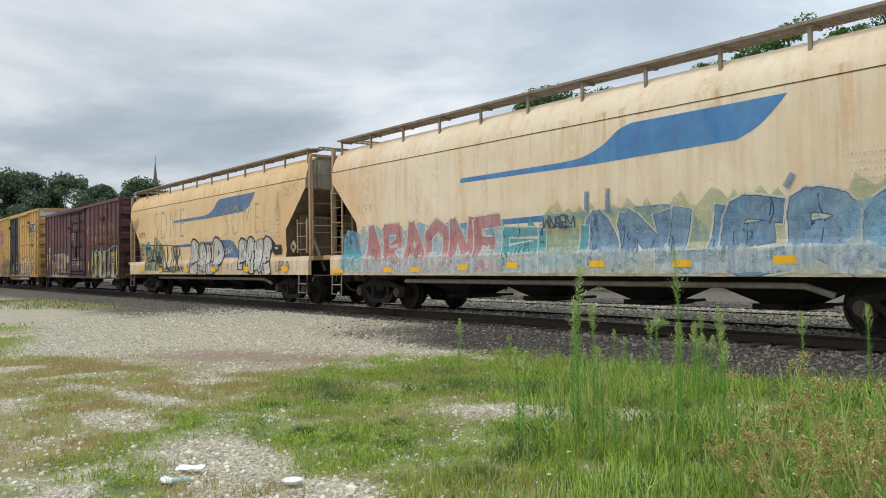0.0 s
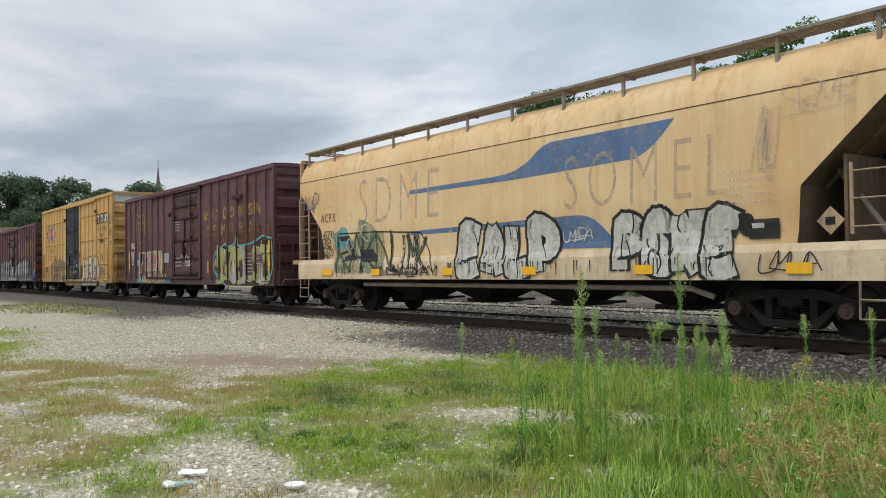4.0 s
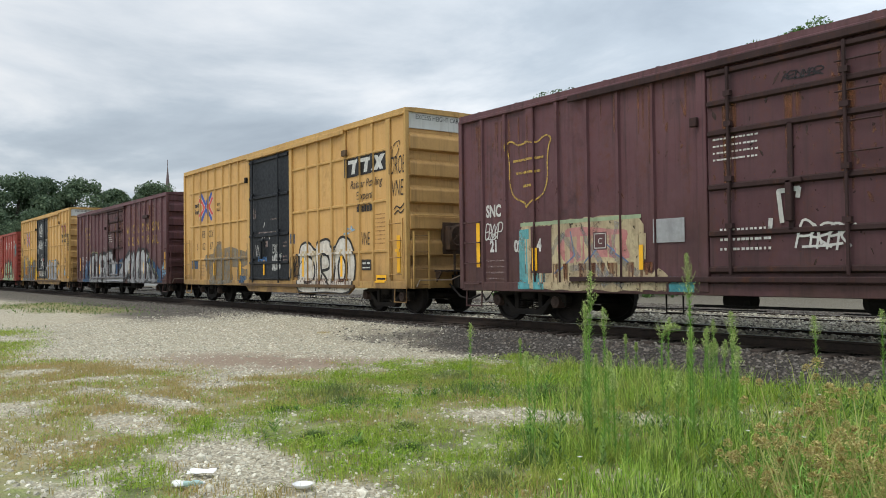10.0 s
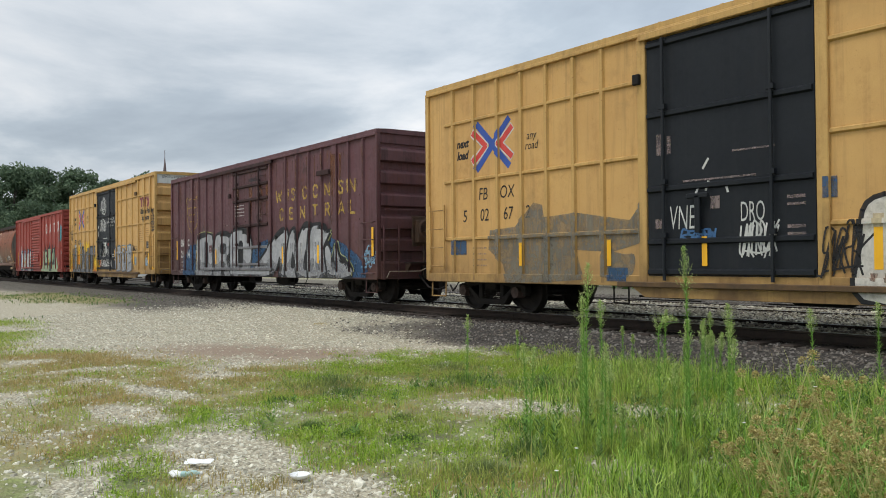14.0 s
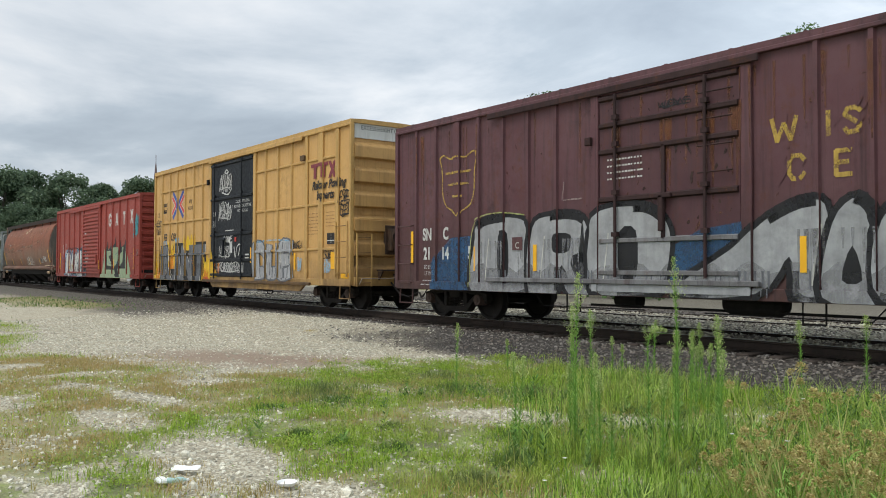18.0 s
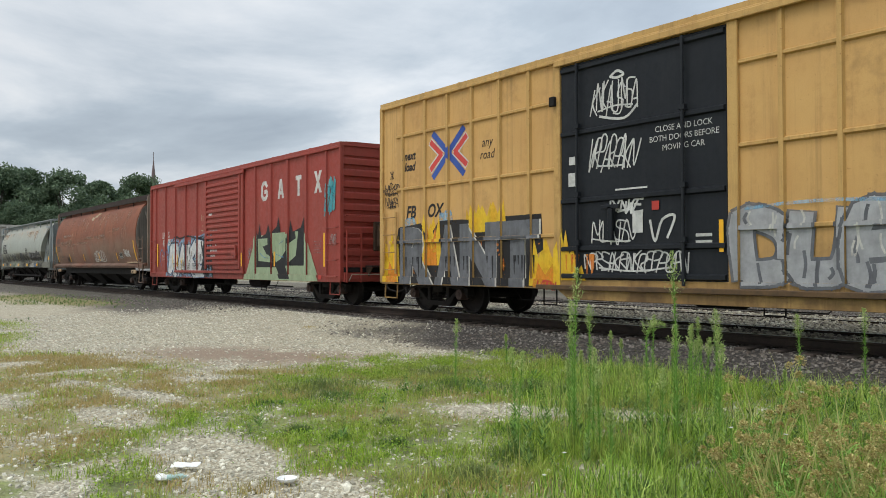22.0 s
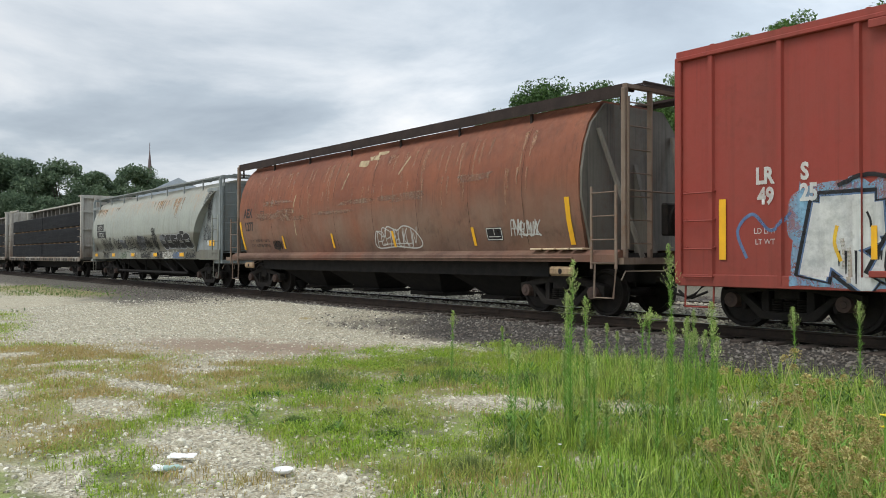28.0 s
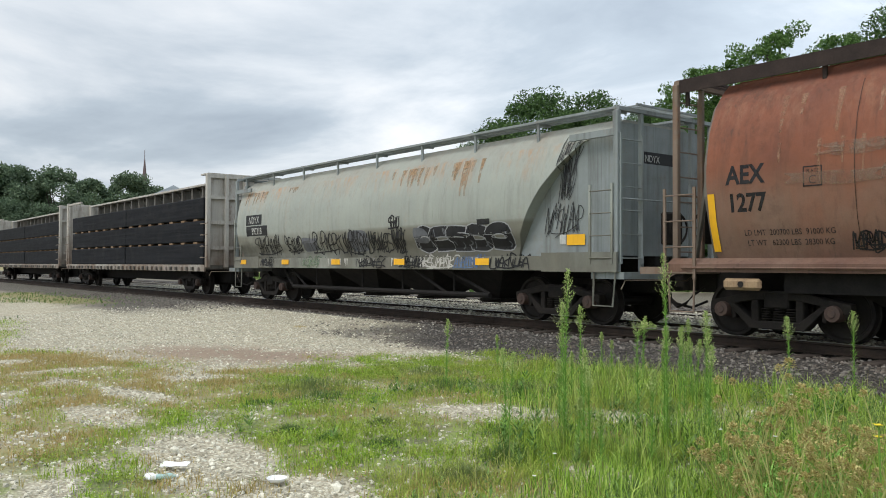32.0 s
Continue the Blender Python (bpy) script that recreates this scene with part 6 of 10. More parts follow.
def roof_walk(car, half, z, y, material, gap=1.45, lattice=True):
    """Running boards along both roof edges on small brackets, and a cross walk at each end."""
    for s in (-1, 1):
        bm = boxes((-half, half, s * y - 0.24, s * y - 0.21, z, z + 0.045), (-half, half, s * y + 0.21, s * y + 0.24, z, z + 0.045), (-half, half, s * y - 0.02, s * y + 0.02, z, z + 0.03))
        k = -half
        while k < half:
            box(bm, k, k + 0.022, s * y - 0.21, s * y + 0.21, z + 0.005, z + 0.04)
            k += 0.06 if lattice else 0.045
        part("running_board", bm, material, car)
        n = int(2 * half / gap)
        for i in range(n + 1):
            x = -half + 0.15 + i * (2 * half - 0.3) / n
            part("walk_bracket", boxes((x - 0.03, x + 0.03, s * y + s * 0.17 - 0.02, s * y + s * 0.17 + 0.02, z - 0.40, z - 0.001), (x - 0.03, x + 0.03, s * y - 0.145, s * y + 0.145, z - 0.05, z - 0.001)), material, car)
    for s in (-1, 1):
        bm = boxes((s * half - 0.22, s * half - 0.19, -y, y, z + 0.046, z + 0.08), (s * half + 0.19, s * half + 0.22, -y, y, z + 0.046, z + 0.08))
        for i in range(14):
            yy = -y + 0.1 + i * (2 * y - 0.2) / 13
            box(bm, s * half - 0.19, s * half + 0.19, yy - 0.015, yy + 0.015, z + 0.05, z + 0.075)
        part("cross_walk", bm, material, car)


def end_cage(car, x, z_top, material, s, post_y=1.38, inner=0.62, low=0.98):
    """Corner post, ladder and end rails at one end of a hopper; s is the end's direction."""
    for q in (-1, 1):
        part("corner_post", worn(boxes((x - 0.05, x + 0.05, q * post_y - 0.05, q * post_y + 0.05, low, z_top)), 0.012), material, car)
        part("inner_post", worn(boxes((x - 0.04, x + 0.04, q * inner - 0.04, q * inner + 0.04, low, z_top)), 0.01), material, car)
    part("end_rail", rods(0.018, [(x + s * 0.06, -post_y, 2.3), (x + s * 0.06, post_y, 2.3)], n=6), material, car)
    part("top_rail", boxes((x - 0.05, x + 0.05, -post_y, post_y, z_top + 0.001, z_top + 0.07)), material, car)
    end_ladder(car, x, -post_y + 0.03, -inner - 0.03, [low + 0.25 + 0.42 * k for k in range(int((z_top - low) / 0.42))], material, s * 0.05)
    part("end_deck", boxes((x - 0.6, x + 0.15, -1.4, 1.4, low - 0.12, low - 0.001)), material, car)
    b = part("hand_brake", worn(boxes((x + s * 0.08, x + s * 0.22, -0.3, 0.2, 1.5, 2.1) if s > 0 else (x + s * 0.22, x + s * 0.08, -0.3, 0.2, 1.5, 2.1)), 0.03), "truck_steel", car)
    part("brake_wheel", lathe(bmesh.new(), [(0.25, -0.02), (0.28, 0.0), (0.25, 0.02), (0.22, 0.0), (0.25, -0.02)], (x + s * 0.3, -0.05, 1.8), 20, "x"), "truck_steel", b)


def outlet_bays(car, xs, w, z_top, z_low, material, spread, deep=0.42):
    for x in xs:
        bm = bmesh.new()
        a = [bm.verts.new(p) for p in ((x - w, -1.15, z_top), (x + w, -1.15, z_top), (x + w, 1.15, z_top), (x - w, 1.15, z_top))]
        b = [bm.verts.new(p) for p in ((x - spread, -deep, z_low), (x + spread, -deep, z_low), (x + spread, deep, z_low), (x - spread, deep, z_low))]
        for i in range(4):
            j = (i + 1) % 4
            bm.faces.new((a[i], b[i], b[j], a[j]))
        bm.faces.new(a)
        bm.faces.new(b[::-1])
        bmesh.ops.recalc_face_normals(bm, faces=bm.faces[:])
        o = part("outlet_bay", bm, material, car)
        part("outlet_gate", boxes((x - spread - 0.12, x + spread + 0.12, -0.5, 0.5, z_low - 0.09, z_low - 0.001)), "truck_steel", o)
        part("gate_shaft", rods(0.03, [(x + spread + 0.05, -0.95, z_low - 0.04), (x + spread + 0.05, 0.95, z_low - 0.04)], n=8), "truck_steel", o)


def tan_hopper(name, label, x, paint_name):
    """Flush-sided covered hopper with cut-back ends."""
    car = car_base(name, label, x)
    width = [(0.9, 1.46), (1.38, 1.46), (1.62, 1.44), (2.2, 1.5), (3.3, 1.5), (3.62, 1.49), (3.85, 1.45), (4.05, 1.37), (4.2, 1.26), (4.3, 1.12), (4.36, 0.95)]
    reach = [(1.0, 6.95), (1.4, 7.0), (2.25, 7.1), (3.4, 8.36), (4.5, 8.36)]
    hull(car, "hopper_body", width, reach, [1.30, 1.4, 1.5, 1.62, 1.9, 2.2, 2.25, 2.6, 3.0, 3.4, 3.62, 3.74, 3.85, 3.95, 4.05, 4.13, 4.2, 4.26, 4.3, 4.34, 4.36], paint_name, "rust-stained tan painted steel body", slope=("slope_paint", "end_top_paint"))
    part("roof_trough", boxes((-8.2, 8.2, -0.5, 0.5, 4.362, 4.43)), "tan_paint", car)
    for k in range(5):
        part("roof_hatch", worn(boxes((-7 + 3 * k, -4.6 + 3 * k, -0.35, 0.35, 4.425, 4.50)), 0.02), "pale_tan_paint", car)
    sill = prism(bmesh.new(), [(-1.50, 0.88), (-1.50, 1.30), (-1.46, 1.42), (-1.40, 1.42), (-1.40, 0.88)], -8.5, 8.5, "x")
    part("side_sill", sill, "pale_tan_paint", car, "pale tan side sill with yellow markers")
    part("side_sill", prism(bmesh.new(), [(1.50, 0.88), (1.50, 1.30), (1.46, 1.42), (1.40, 1.42), (1.40, 0.88)], -8.5, 8.5, "x"), "pale_tan_paint", car)
    part("seam_rail", boxes((-8.36, 8.36, -1.492, -1.46, 3.672, 3.684)), "track_rust", car)
    for s in (-1, 1):
        for q in (-1.05, -0.35, 0.35, 1.05):
            part("end_stiffener", prism(bmesh.new(), [(s * 8.37, 3.4), (s * 8.45, 3.4), (s * 8.45, 4.15), (s * 8.37, 4.15)], q - 0.04, q + 0.04), "end_top_paint", car)
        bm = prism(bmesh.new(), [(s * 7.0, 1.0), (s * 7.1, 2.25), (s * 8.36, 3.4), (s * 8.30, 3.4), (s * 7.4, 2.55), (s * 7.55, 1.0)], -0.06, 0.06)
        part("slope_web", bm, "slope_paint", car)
        # plate added to close the view through the dark gap under the slope
        part("slope_gap_plate", boxes((min(s * 7.62, s * 7.67), max(s * 7.62, s * 7.67), -1.3, 1.3, 1.3, 2.65)), "slope_paint", car, "added dark plate closing the gap under the slope")
        part("slope_brace", rods(0.05, [(s * 8.4, -0.9, 1.0), (s * 7.35, -0.9, 2.5)], [(s * 8.4, 0.9, 1.0), (s * 7.35, 0.9, 2.5)], n=6), "grime_shade_grey_paint", car)
        end_cage(car, s * 8.46, 4.30, "cage_paint", s, low=1.43)
        ladder(car, "side_ladder", s * 8.12 - 0.3, s * 8.12 + 0.26, [1.62, 2.0, 2.38] if s > 0 else [1.5, 1.9, 2.3, 2.7, 3.1], -1.42, "cage_paint")
        for q in (-0.8, 0.0, 0.8):
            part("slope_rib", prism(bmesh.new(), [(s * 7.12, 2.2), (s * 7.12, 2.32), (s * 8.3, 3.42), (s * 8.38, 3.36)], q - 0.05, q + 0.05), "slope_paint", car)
        part("step_iron", rods(0.02, [(s * 8.4, -1.48, 0.9), (s * 8.4, -1.50, 0.36), (s * 7.9, -1.50, 0.36), (s * 7.9, -1.48, 0.9)], [(s * 8.4, -1.5, 0.62), (s * 7.9, -1.5, 0.62)], n=6), "grating_steel", car)
    roof_walk(car, 8.3, 4.52, 1.12, "grating_steel")
    outlet_bays(car, (-4.1, -1.4, 1.4, 4.1), 1.3, 0.95, 0.42, "underframe_steel", 0.3)
    for a, b in ((-8.2, -5.2), (5.2, 8.2)):
        part("centre_sill", boxes((a, b, -0.2, 0.2, 0.62, 1.29)), "underframe_steel", car)
    part("brake_pipe", rods(0.05, [(-5.2, -1.25, 0.74), (5.0, -1.25, 0.74), (5.4, -1.15, 0.6)], n=8), "grating_steel", car, "grey pipe below the sill")
    for s in (-1, 1):
        truck(car, s * 6.65)
    couplers(car, 8.3, 0.83)
    side = Side(car, lambda px, pz: -lerp_table(width, pz) if pz > 1.43 else -1.501 + max(0.0, pz - 1.30) * 0.33, (), [0.95 + 0.12 * k for k in range(29)], False, 0.89)
    return car, side


def rust_hopper(name, label, x):
    """Round-sided covered hopper with open end platforms."""
    car = car_base(name, label, x)
    width = [(1.2, 1.28), (1.45, 1.36), (1.8, 1.46), (2.3, 1.535), (2.7, 1.535), (3.2, 1.44), (3.6, 1.28), (3.85, 1.1), (4.02, 0.9)]
    reach = [(1.2, 7.45), (1.6, 7.50), (2.6, 7.5), (4.1, 7.5)]
    hull(car, "hopper_body", width, reach, [1.24, 1.35, 1.5, 1.65, 1.8, 2.0, 2.2, 2.4, 2.6, 2.8, 3.0, 3.2, 3.4, 3.6, 3.75, 3.88, 3.97, 4.02], "rust_paint", "rust-brown painted steel body")
    for s in (-1, 1):
        end = prism(bmesh.new(), [(-1.24, 1.24), (-1.5, 2.2), (-1.5, 2.7), (-1.4, 3.2), (-1.24, 3.6), (-0.86, 4.0), (0.86, 4.0), (1.24, 3.6), (1.4, 3.2), (1.5, 2.7), (1.5, 2.2), (1.24, 1.24)], s * 7.503, s * 7.56, "x")
        part("end_sheet", end, "grime_shade_grey_paint", car, "grey-brown grimy end sheet")
        for q in (-1, 1):
            part("end_strut", rods(0.05, [(s * 7.6, q * 1.1, 3.5), (s * 8.3, q * 0.7, 1.1)], n=6), "grime_shade_grey_paint", car)
        part("bolster_web", prism(bmesh.new(), [(s * 7.57, 1.0), (s * 7.57, 2.9), (s * 8.1, 1.0)], -0.05, 0.05), "grime_shade_grey_paint", car)
        end_cage(car, s * 8.3, 4.13, "post_paint", s, post_y=1.2, inner=0.5, low=1.1)
        ladder(car, "side_ladder", s * 8.05 - 0.28, s * 8.05 + 0.28, [1.0, 1.42, 1.84, 2.26], -1.42, "post_paint")
        part("step_iron", rods(0.02, [(s * 8.3, -1.42, 1.0), (s * 8.25, -1.45, 0.38), (s * 7.8, -1.45, 0.38), (s * 7.8, -1.42, 1.0)], n=6), "post_paint", car)
        part("jacking_pad", worn(boxes((s * 6.96 - 0.32, s * 6.96 + 0.32, -1.46, -1.36, 0.75, 0.93)), 0.045), "cage_paint", car)
        part("pad_hole", lathe(bmesh.new(), [(0, -0.004), (0.05, -0.004), (0.05, 0.0)], (s * 6.96, -1.4605, 0.84), 12), "underframe_steel", car)
    part("roof_curb", boxes((-7.4, 7.4, -0.75, 0.75, 4.021, 4.08)), "rust_paint", car)
    roof_walk(car, 8.3, 4.17, 0.93, "dark_grating", 2.2, False)
    part("walk_skirt", boxes((-8.3, 8.3, -1.19, -1.172, 3.985, 4.21)), "dark_grating", car)
    part("side_sill", prism(bmesh.new(), [(-1.46, 1.02), (-1.46, 1.15), (-1.30, 1.24), (-1.2, 1.24), (-1.2, 1.02)], -8.3, 8.3, "x"), "rust_paint", car)
    part("side_sill", prism(bmesh.new(), [(1.46, 1.02), (1.46, 1.15), (1.30, 1.24), (1.2, 1.24), (1.2, 1.02)], -8.3, 8.3, "x"), "rust_paint", car)
    part("sill_pipe", rods(0.02, [(-8.0, -1.49, 1.09), (7.3, -1.49, 1.09)], n=6), "rust_paint", car)
    for k in range(4):
        part("worn_plank", worn(boxes((6.15 + 0.36 * k, 6.45 + 0.36 * k, -1.47, -1.1, 1.245, 1.28)), 0.008), "pale_tan_paint", car)
    outlet_bays(car, (-4.2, -1.4, 1.4, 4.2), 1.36, 0.85, 0.25, "underframe_steel", 0.55, 0.42)
    for a, b in ((-8.2, -5.4), (5.4, 8.2)):
        part("centre_sill", boxes((a, b, -0.2, 0.2, 0.62, 1.19)), "underframe_steel", car)
    part("bay_skirt", boxes((-6.4, 6.4, -1.2, -1.17, 0.72, 1.03)), "underframe_steel", car)
    for s in (-1, 1):
        truck(car, s * 6.6)
    couplers(car, 8.2, 0.72)
    return car, Side(car, lambda px, pz: -lerp_table(width, pz), (), [1.25 + 0.12 * k for k in range(24)], False, 1.25)


def grey_hopper(name, label, x):
    """Covered hopper whose curved side ends in a swept arc before flat end plates."""
    car = car_base(name, label, x)
    width = [(1.3, 1.30), (1.5, 1.33), (1.75, 1.48), (2.2, 1.54), (2.7, 1.52), (3.1, 1.42), (3.4, 1.3), (3.65, 1.12), (3.78, 0.9)]
    reach = [(1.3, 5.4), (1.5, 5.48), (2.0, 5.75), (2.5, 6.1), (3.0, 6.6), (3.4, 7.1), (3.6, 7.75), (4.0, 7.75)]
    hull(car, "hopper_body", width, reach, [1.30, 1.4, 1.5, 1.62, 1.75, 1.9, 2.05, 2.2, 2.4, 2.6, 2.8, 3.0, 3.2, 3.4, 3.5, 3.6, 3.7, 3.78], "grey_paint", "pale grey-green painted steel body with rust runs", [(1.3, 7.62), (2.2, 7.7), (4.0, 7.75)])
    for s in (-1, 1):
        for q in (-1, 1) if s > 0 else ():
            plate = [(s * 5.35, 1.3), (s * 7.85, 1.3), (s * 7.85, 3.6), (s * 7.0, 3.38), (s * 6.5, 3.0), (s * 6.0, 2.5), (s * 5.65, 2.0)]
            part("end_plate", prism(bmesh.new(), plate, q * 1.20, q * 1.26), "grey_dark_paint", car, "flat grey plate behind the swept side")
        part("end_sheet", boxes((min(s * 7.80, s * 7.86), max(s * 7.80, s * 7.86), -1.19, 1.19, 1.3, 3.7)), "grey_dark_paint", car)
        end_cage(car, s * 8.0, 3.86, "grey_dark_paint", s, post_y=1.4, inner=0.75, low=1.0)
        ladder(car, "side_ladder", s * 7.72 - 0.28, s * 7.72 + 0.22, [1.25, 1.65, 2.05, 2.45], -1.42, "grey_paint")
        part("step_iron", rods(0.02, [(s * 8.0, -1.44, 1.0), (s * 7.95, -1.46, 0.4), (s * 7.5, -1.46, 0.4), (s * 7.5, -1.44, 1.0)], n=6), "grey_paint", car)
        part("eave_strap", boxes((min(s * 6.9, s * 8.0), max(s * 6.9, s * 8.0), -1.44, -1.38, 3.42, 3.54)), "grey_dark_paint", car)
        part("corner_panel", prism(bmesh.new(), [(s * 6.2, 1.0), (s * 8.05, 1.0), (s * 8.05, 1.36), (s * 6.2, 1.36)], -1.48, -1.42), "grey_paint", car)
    roof_walk(car, 7.9, 3.93, 1.0, "grey_dark_paint", 1.9)
    part("roof_curb", boxes((-7.4, 7.4, -0.6, 0.6, 3.781, 3.86)), "grey_paint", car)
    part("side_sill", boxes((-8.0, 8.0, -1.47, -1.30, 1.02, 1.30)), "grey_paint", car)
    part("side_sill", boxes((-8.0, 8.0, 1.30, 1.47, 1.02, 1.30)), "grey_paint", car)
    outlet_bays(car, (-3.6, -1.2, 1.2, 3.6), 1.15, 1.01, 0.38, "underframe_steel", 0.22)
    part("brake_pipe", rods(0.055, [(-4.9, -1.2, 0.95), (-4.4, -1.2, 0.48), (4.4, -1.2, 0.48)], n=8), "underframe_steel", car)
    for xx in (-3.0, -0.6, 1.2, 3.2):
        part("pipe_hanger", rods(0.025, [(xx, -1.2, 1.0), (xx, -1.2, 0.46)], n=6), "underframe_steel", car)
    for a, b in ((-4.5, -3.6), (1.7, 2.9), (3.0, 4.4)):
        part("brace", rods(0.035, [(a, -1.2, 1.0), (b, -1.2, 0.5)], n=6), "underframe_steel", car)
    for a, b in ((-7.9, -4.6), (4.6, 7.9)):
        part("centre_sill", boxes((a, b, -0.2, 0.2, 0.62, 1.29)), "underframe_steel", car)
    part("slope_tank", lathe(bmesh.new(), [(0, -0.5), (0.2, -0.45), (0.22, -0.3), (0.22, 0.3), (0.2, 0.45), (0, 0.5)], (7.3, -0.5, 1.6), 14, "y"), "grey_dark_paint", car)
    for s in (-1, 1):
        truck(car, s * 6.2)
    couplers(car, 7.9, 0.9)
    return car, Side(car, lambda px, pz: (-lerp_table(width, pz) if px < lerp_table(reach, pz) else -1.26) if pz > 1.30 else -1.47, (), [1.301] + [1.4 + 0.1 * k for k in range(22)], False, 1.03)


def centrebeam_car(name, label, x, h):
    """Centre-beam flat car with high end bulkheads, loaded with black-wrapped packs on both sides."""
    car = car_base(name, label, x)
    part("deck", worn(boxes((-h, h, -1.42, 1.42, 0.93, 1.08)), 0.01), "grime_shade_grey_paint", car)
    part("side_sill", boxes((-h, h, -1.47, -1.421, 0.86, 1.10)), "bulkhead_paint", car)
    for k in range(34):
        xx = -h + 0.5 + k * (2 * h - 1.0) / 33
        part("winch", worn(boxes((xx - 0.07, xx + 0.07, -1.55, -1.471, 0.88, 1.02)), 0.01), "grime_shade_grey_paint" if k % 3 else "bulkhead_paint", car)
    part("top_chord", worn(boxes((-h + 0.4, h - 0.4, -0.30, 0.30, 4.19, 4.28)), 0.012), "bulkhead_paint", car)
    part("bottom_chord", boxes((-h + 0.4, h - 0.4, -0.3, 0.3, 1.081, 1.25)), "bulkhead_paint", car)
    n = 15
    for k in range(n + 1):
        xx = -h + 1.2 + k * (2 * h - 2.4) / n
        # posts take the dark grimy grey: the beam's shade put into their colour
        part("beam_post", worn(boxes((xx - 0.07, xx + 0.07, -0.2, 0.2, 1.26, 4.189)), 0.01), "grime_shade_grey_paint", car)
    part("beam_web", boxes((-h + 0.5, h - 0.5, -0.02, 0.02, 1.26, 3.1)), "grime_shade_grey_paint", car)
    for k in range(n):
        xx = -h + 1.2 + k * (2 * h - 2.4) / n
        part("beam_brace", rods(0.03, [(xx + 0.08, 0, 3.45), (xx + (2 * h - 2.4) / n - 0.08, 0, 4.15)] if k % 2 else [(xx + 0.08, 0, 4.15), (xx + (2 * h - 2.4) / n - 0.08, 0, 3.45)], n=5), "grime_shade_grey_paint", car)
    for s in (-1, 1):
        rows = [(min(s * (h - 0.03), s * (h - 0.12)), max(s * (h - 0.03), s * (h - 0.12)), -1.4, 1.4, 1.081, 4.30)]
        part("bulkhead", worn(boxes(*rows), 0.01), "bulkhead_paint", car, "off-white steel end bulkhead")
        for q in (-1.38, -0.7, 0.0, 0.7, 1.38):
            part("bulkhead_post", worn(boxes((min(s * (h - 0.02), s * (h + 0.16)), max(s * (h - 0.02), s * (h + 0.16)), q - 0.07, q + 0.07, 1.0, 4.34)), 0.012), "bulkhead_paint", car)
        for z in (1.7, 2.6, 3.5, 4.25):
            part("bulkhead_rail", boxes((min(s * (h - 0.02), s * (h + 0.11)), max(s * (h - 0.02), s * (h + 0.11)), -1.31, 1.31, z - 0.06, z + 0.06)), "bulkhead_paint", car)
        part("side_wing", prism(bmesh.new(), [(s * (h - 0.13), 1.09), (s * (h - 0.9), 1.09), (s * (h - 0.55), 4.2), (s * (h - 0.13), 4.28)], -0.39, -0.2), "bulkhead_paint", car)
        ladder(car, "side_ladder", s * (h - 0.02) - 0.25, s * (h - 0.02) + 0.2, [1.35, 1.75, 2.15, 2.55], -1.45, "bulkhead_paint", rail=False)
        truck(car, s * (h - 2.4))
        part("roof_brace", boxes((min(s * (h - 2.4), s * (h + 0.1)), max(s * (h - 2.4), s * (h + 0.1)), -1.4, -1.3, 4.22, 4.31), (min(s * (h - 2.4), s * (h + 0.1)), max(s * (h - 2.4), s * (h + 0.1)), 1.3, 1.4, 4.22, 4.31)) if s < 0 else boxes((h - 0.6, h + 0.1, -1.4, 1.4, 4.311, 4.36)), "bulkhead_paint", car)
    part("centre_sill", boxes((-h + 0.3, h - 0.3, -0.35, 0.35, 0.45, 0.929)), "underframe_steel", car)
    couplers(car, h, 0.95)
    # packs: three high, in lengths, with battens between
    rnd = random.Random(int(-x))
    for q in (-1, 1):
        z = 1.10
        for tier in range(3):
            hh = 0.76
            a = -h + 0.6
            lengths = [9.2, 9.0]
            for l in lengths:
                b = min(a + l, h - 0.4)
                if b - a > 0.6:
                    y0, y1 = sorted((q * 0.42, q * (1.36 + rnd.uniform(-0.03, 0.02))))
                    part("wrapped_pack", worn(boxes((a + 0.02, b - 0.03, y0, y1, z, z + hh)), 0.03), "wrap_black", car, "black plastic-wrapped lumber pack")
                    for t in (0.08, 0.22, 0.36, 0.5, 0.64, 0.78, 0.92):
                        if tier:
                            part("batten", boxes((a + l * t - 0.30, a + l * t + 0.05, min(q * 0.5, q * 1.33), max(q * 0.5, q * 1.33), z - 0.07, z - 0.002)), "batten_wood", car)
                a += l
            z += hh + 0.07
    return car, Side(car, lambda px, pz: -1.47)

# ---- the train ----
YELLOW = ("yellow_paint", "yellow_frame_paint", "black_door_paint", "yellow_frame_paint")
MAROON = ("maroon_paint", "maroon_paint", "maroon_door_paint", "maroon_paint")
RED = ("red_paint", "red_paint", "red_paint", "red_paint")
Y_RIBS_L = [-6.94, -6.2, -5.42, -4.68, -3.95, -3.22, -2.5]
M_RIBS = [-7.1, -6.35, -4.83, -4.05, -3.3, -2.53, 2.6, 3.37, 4.14, 4.93, 6.44, 7.2]

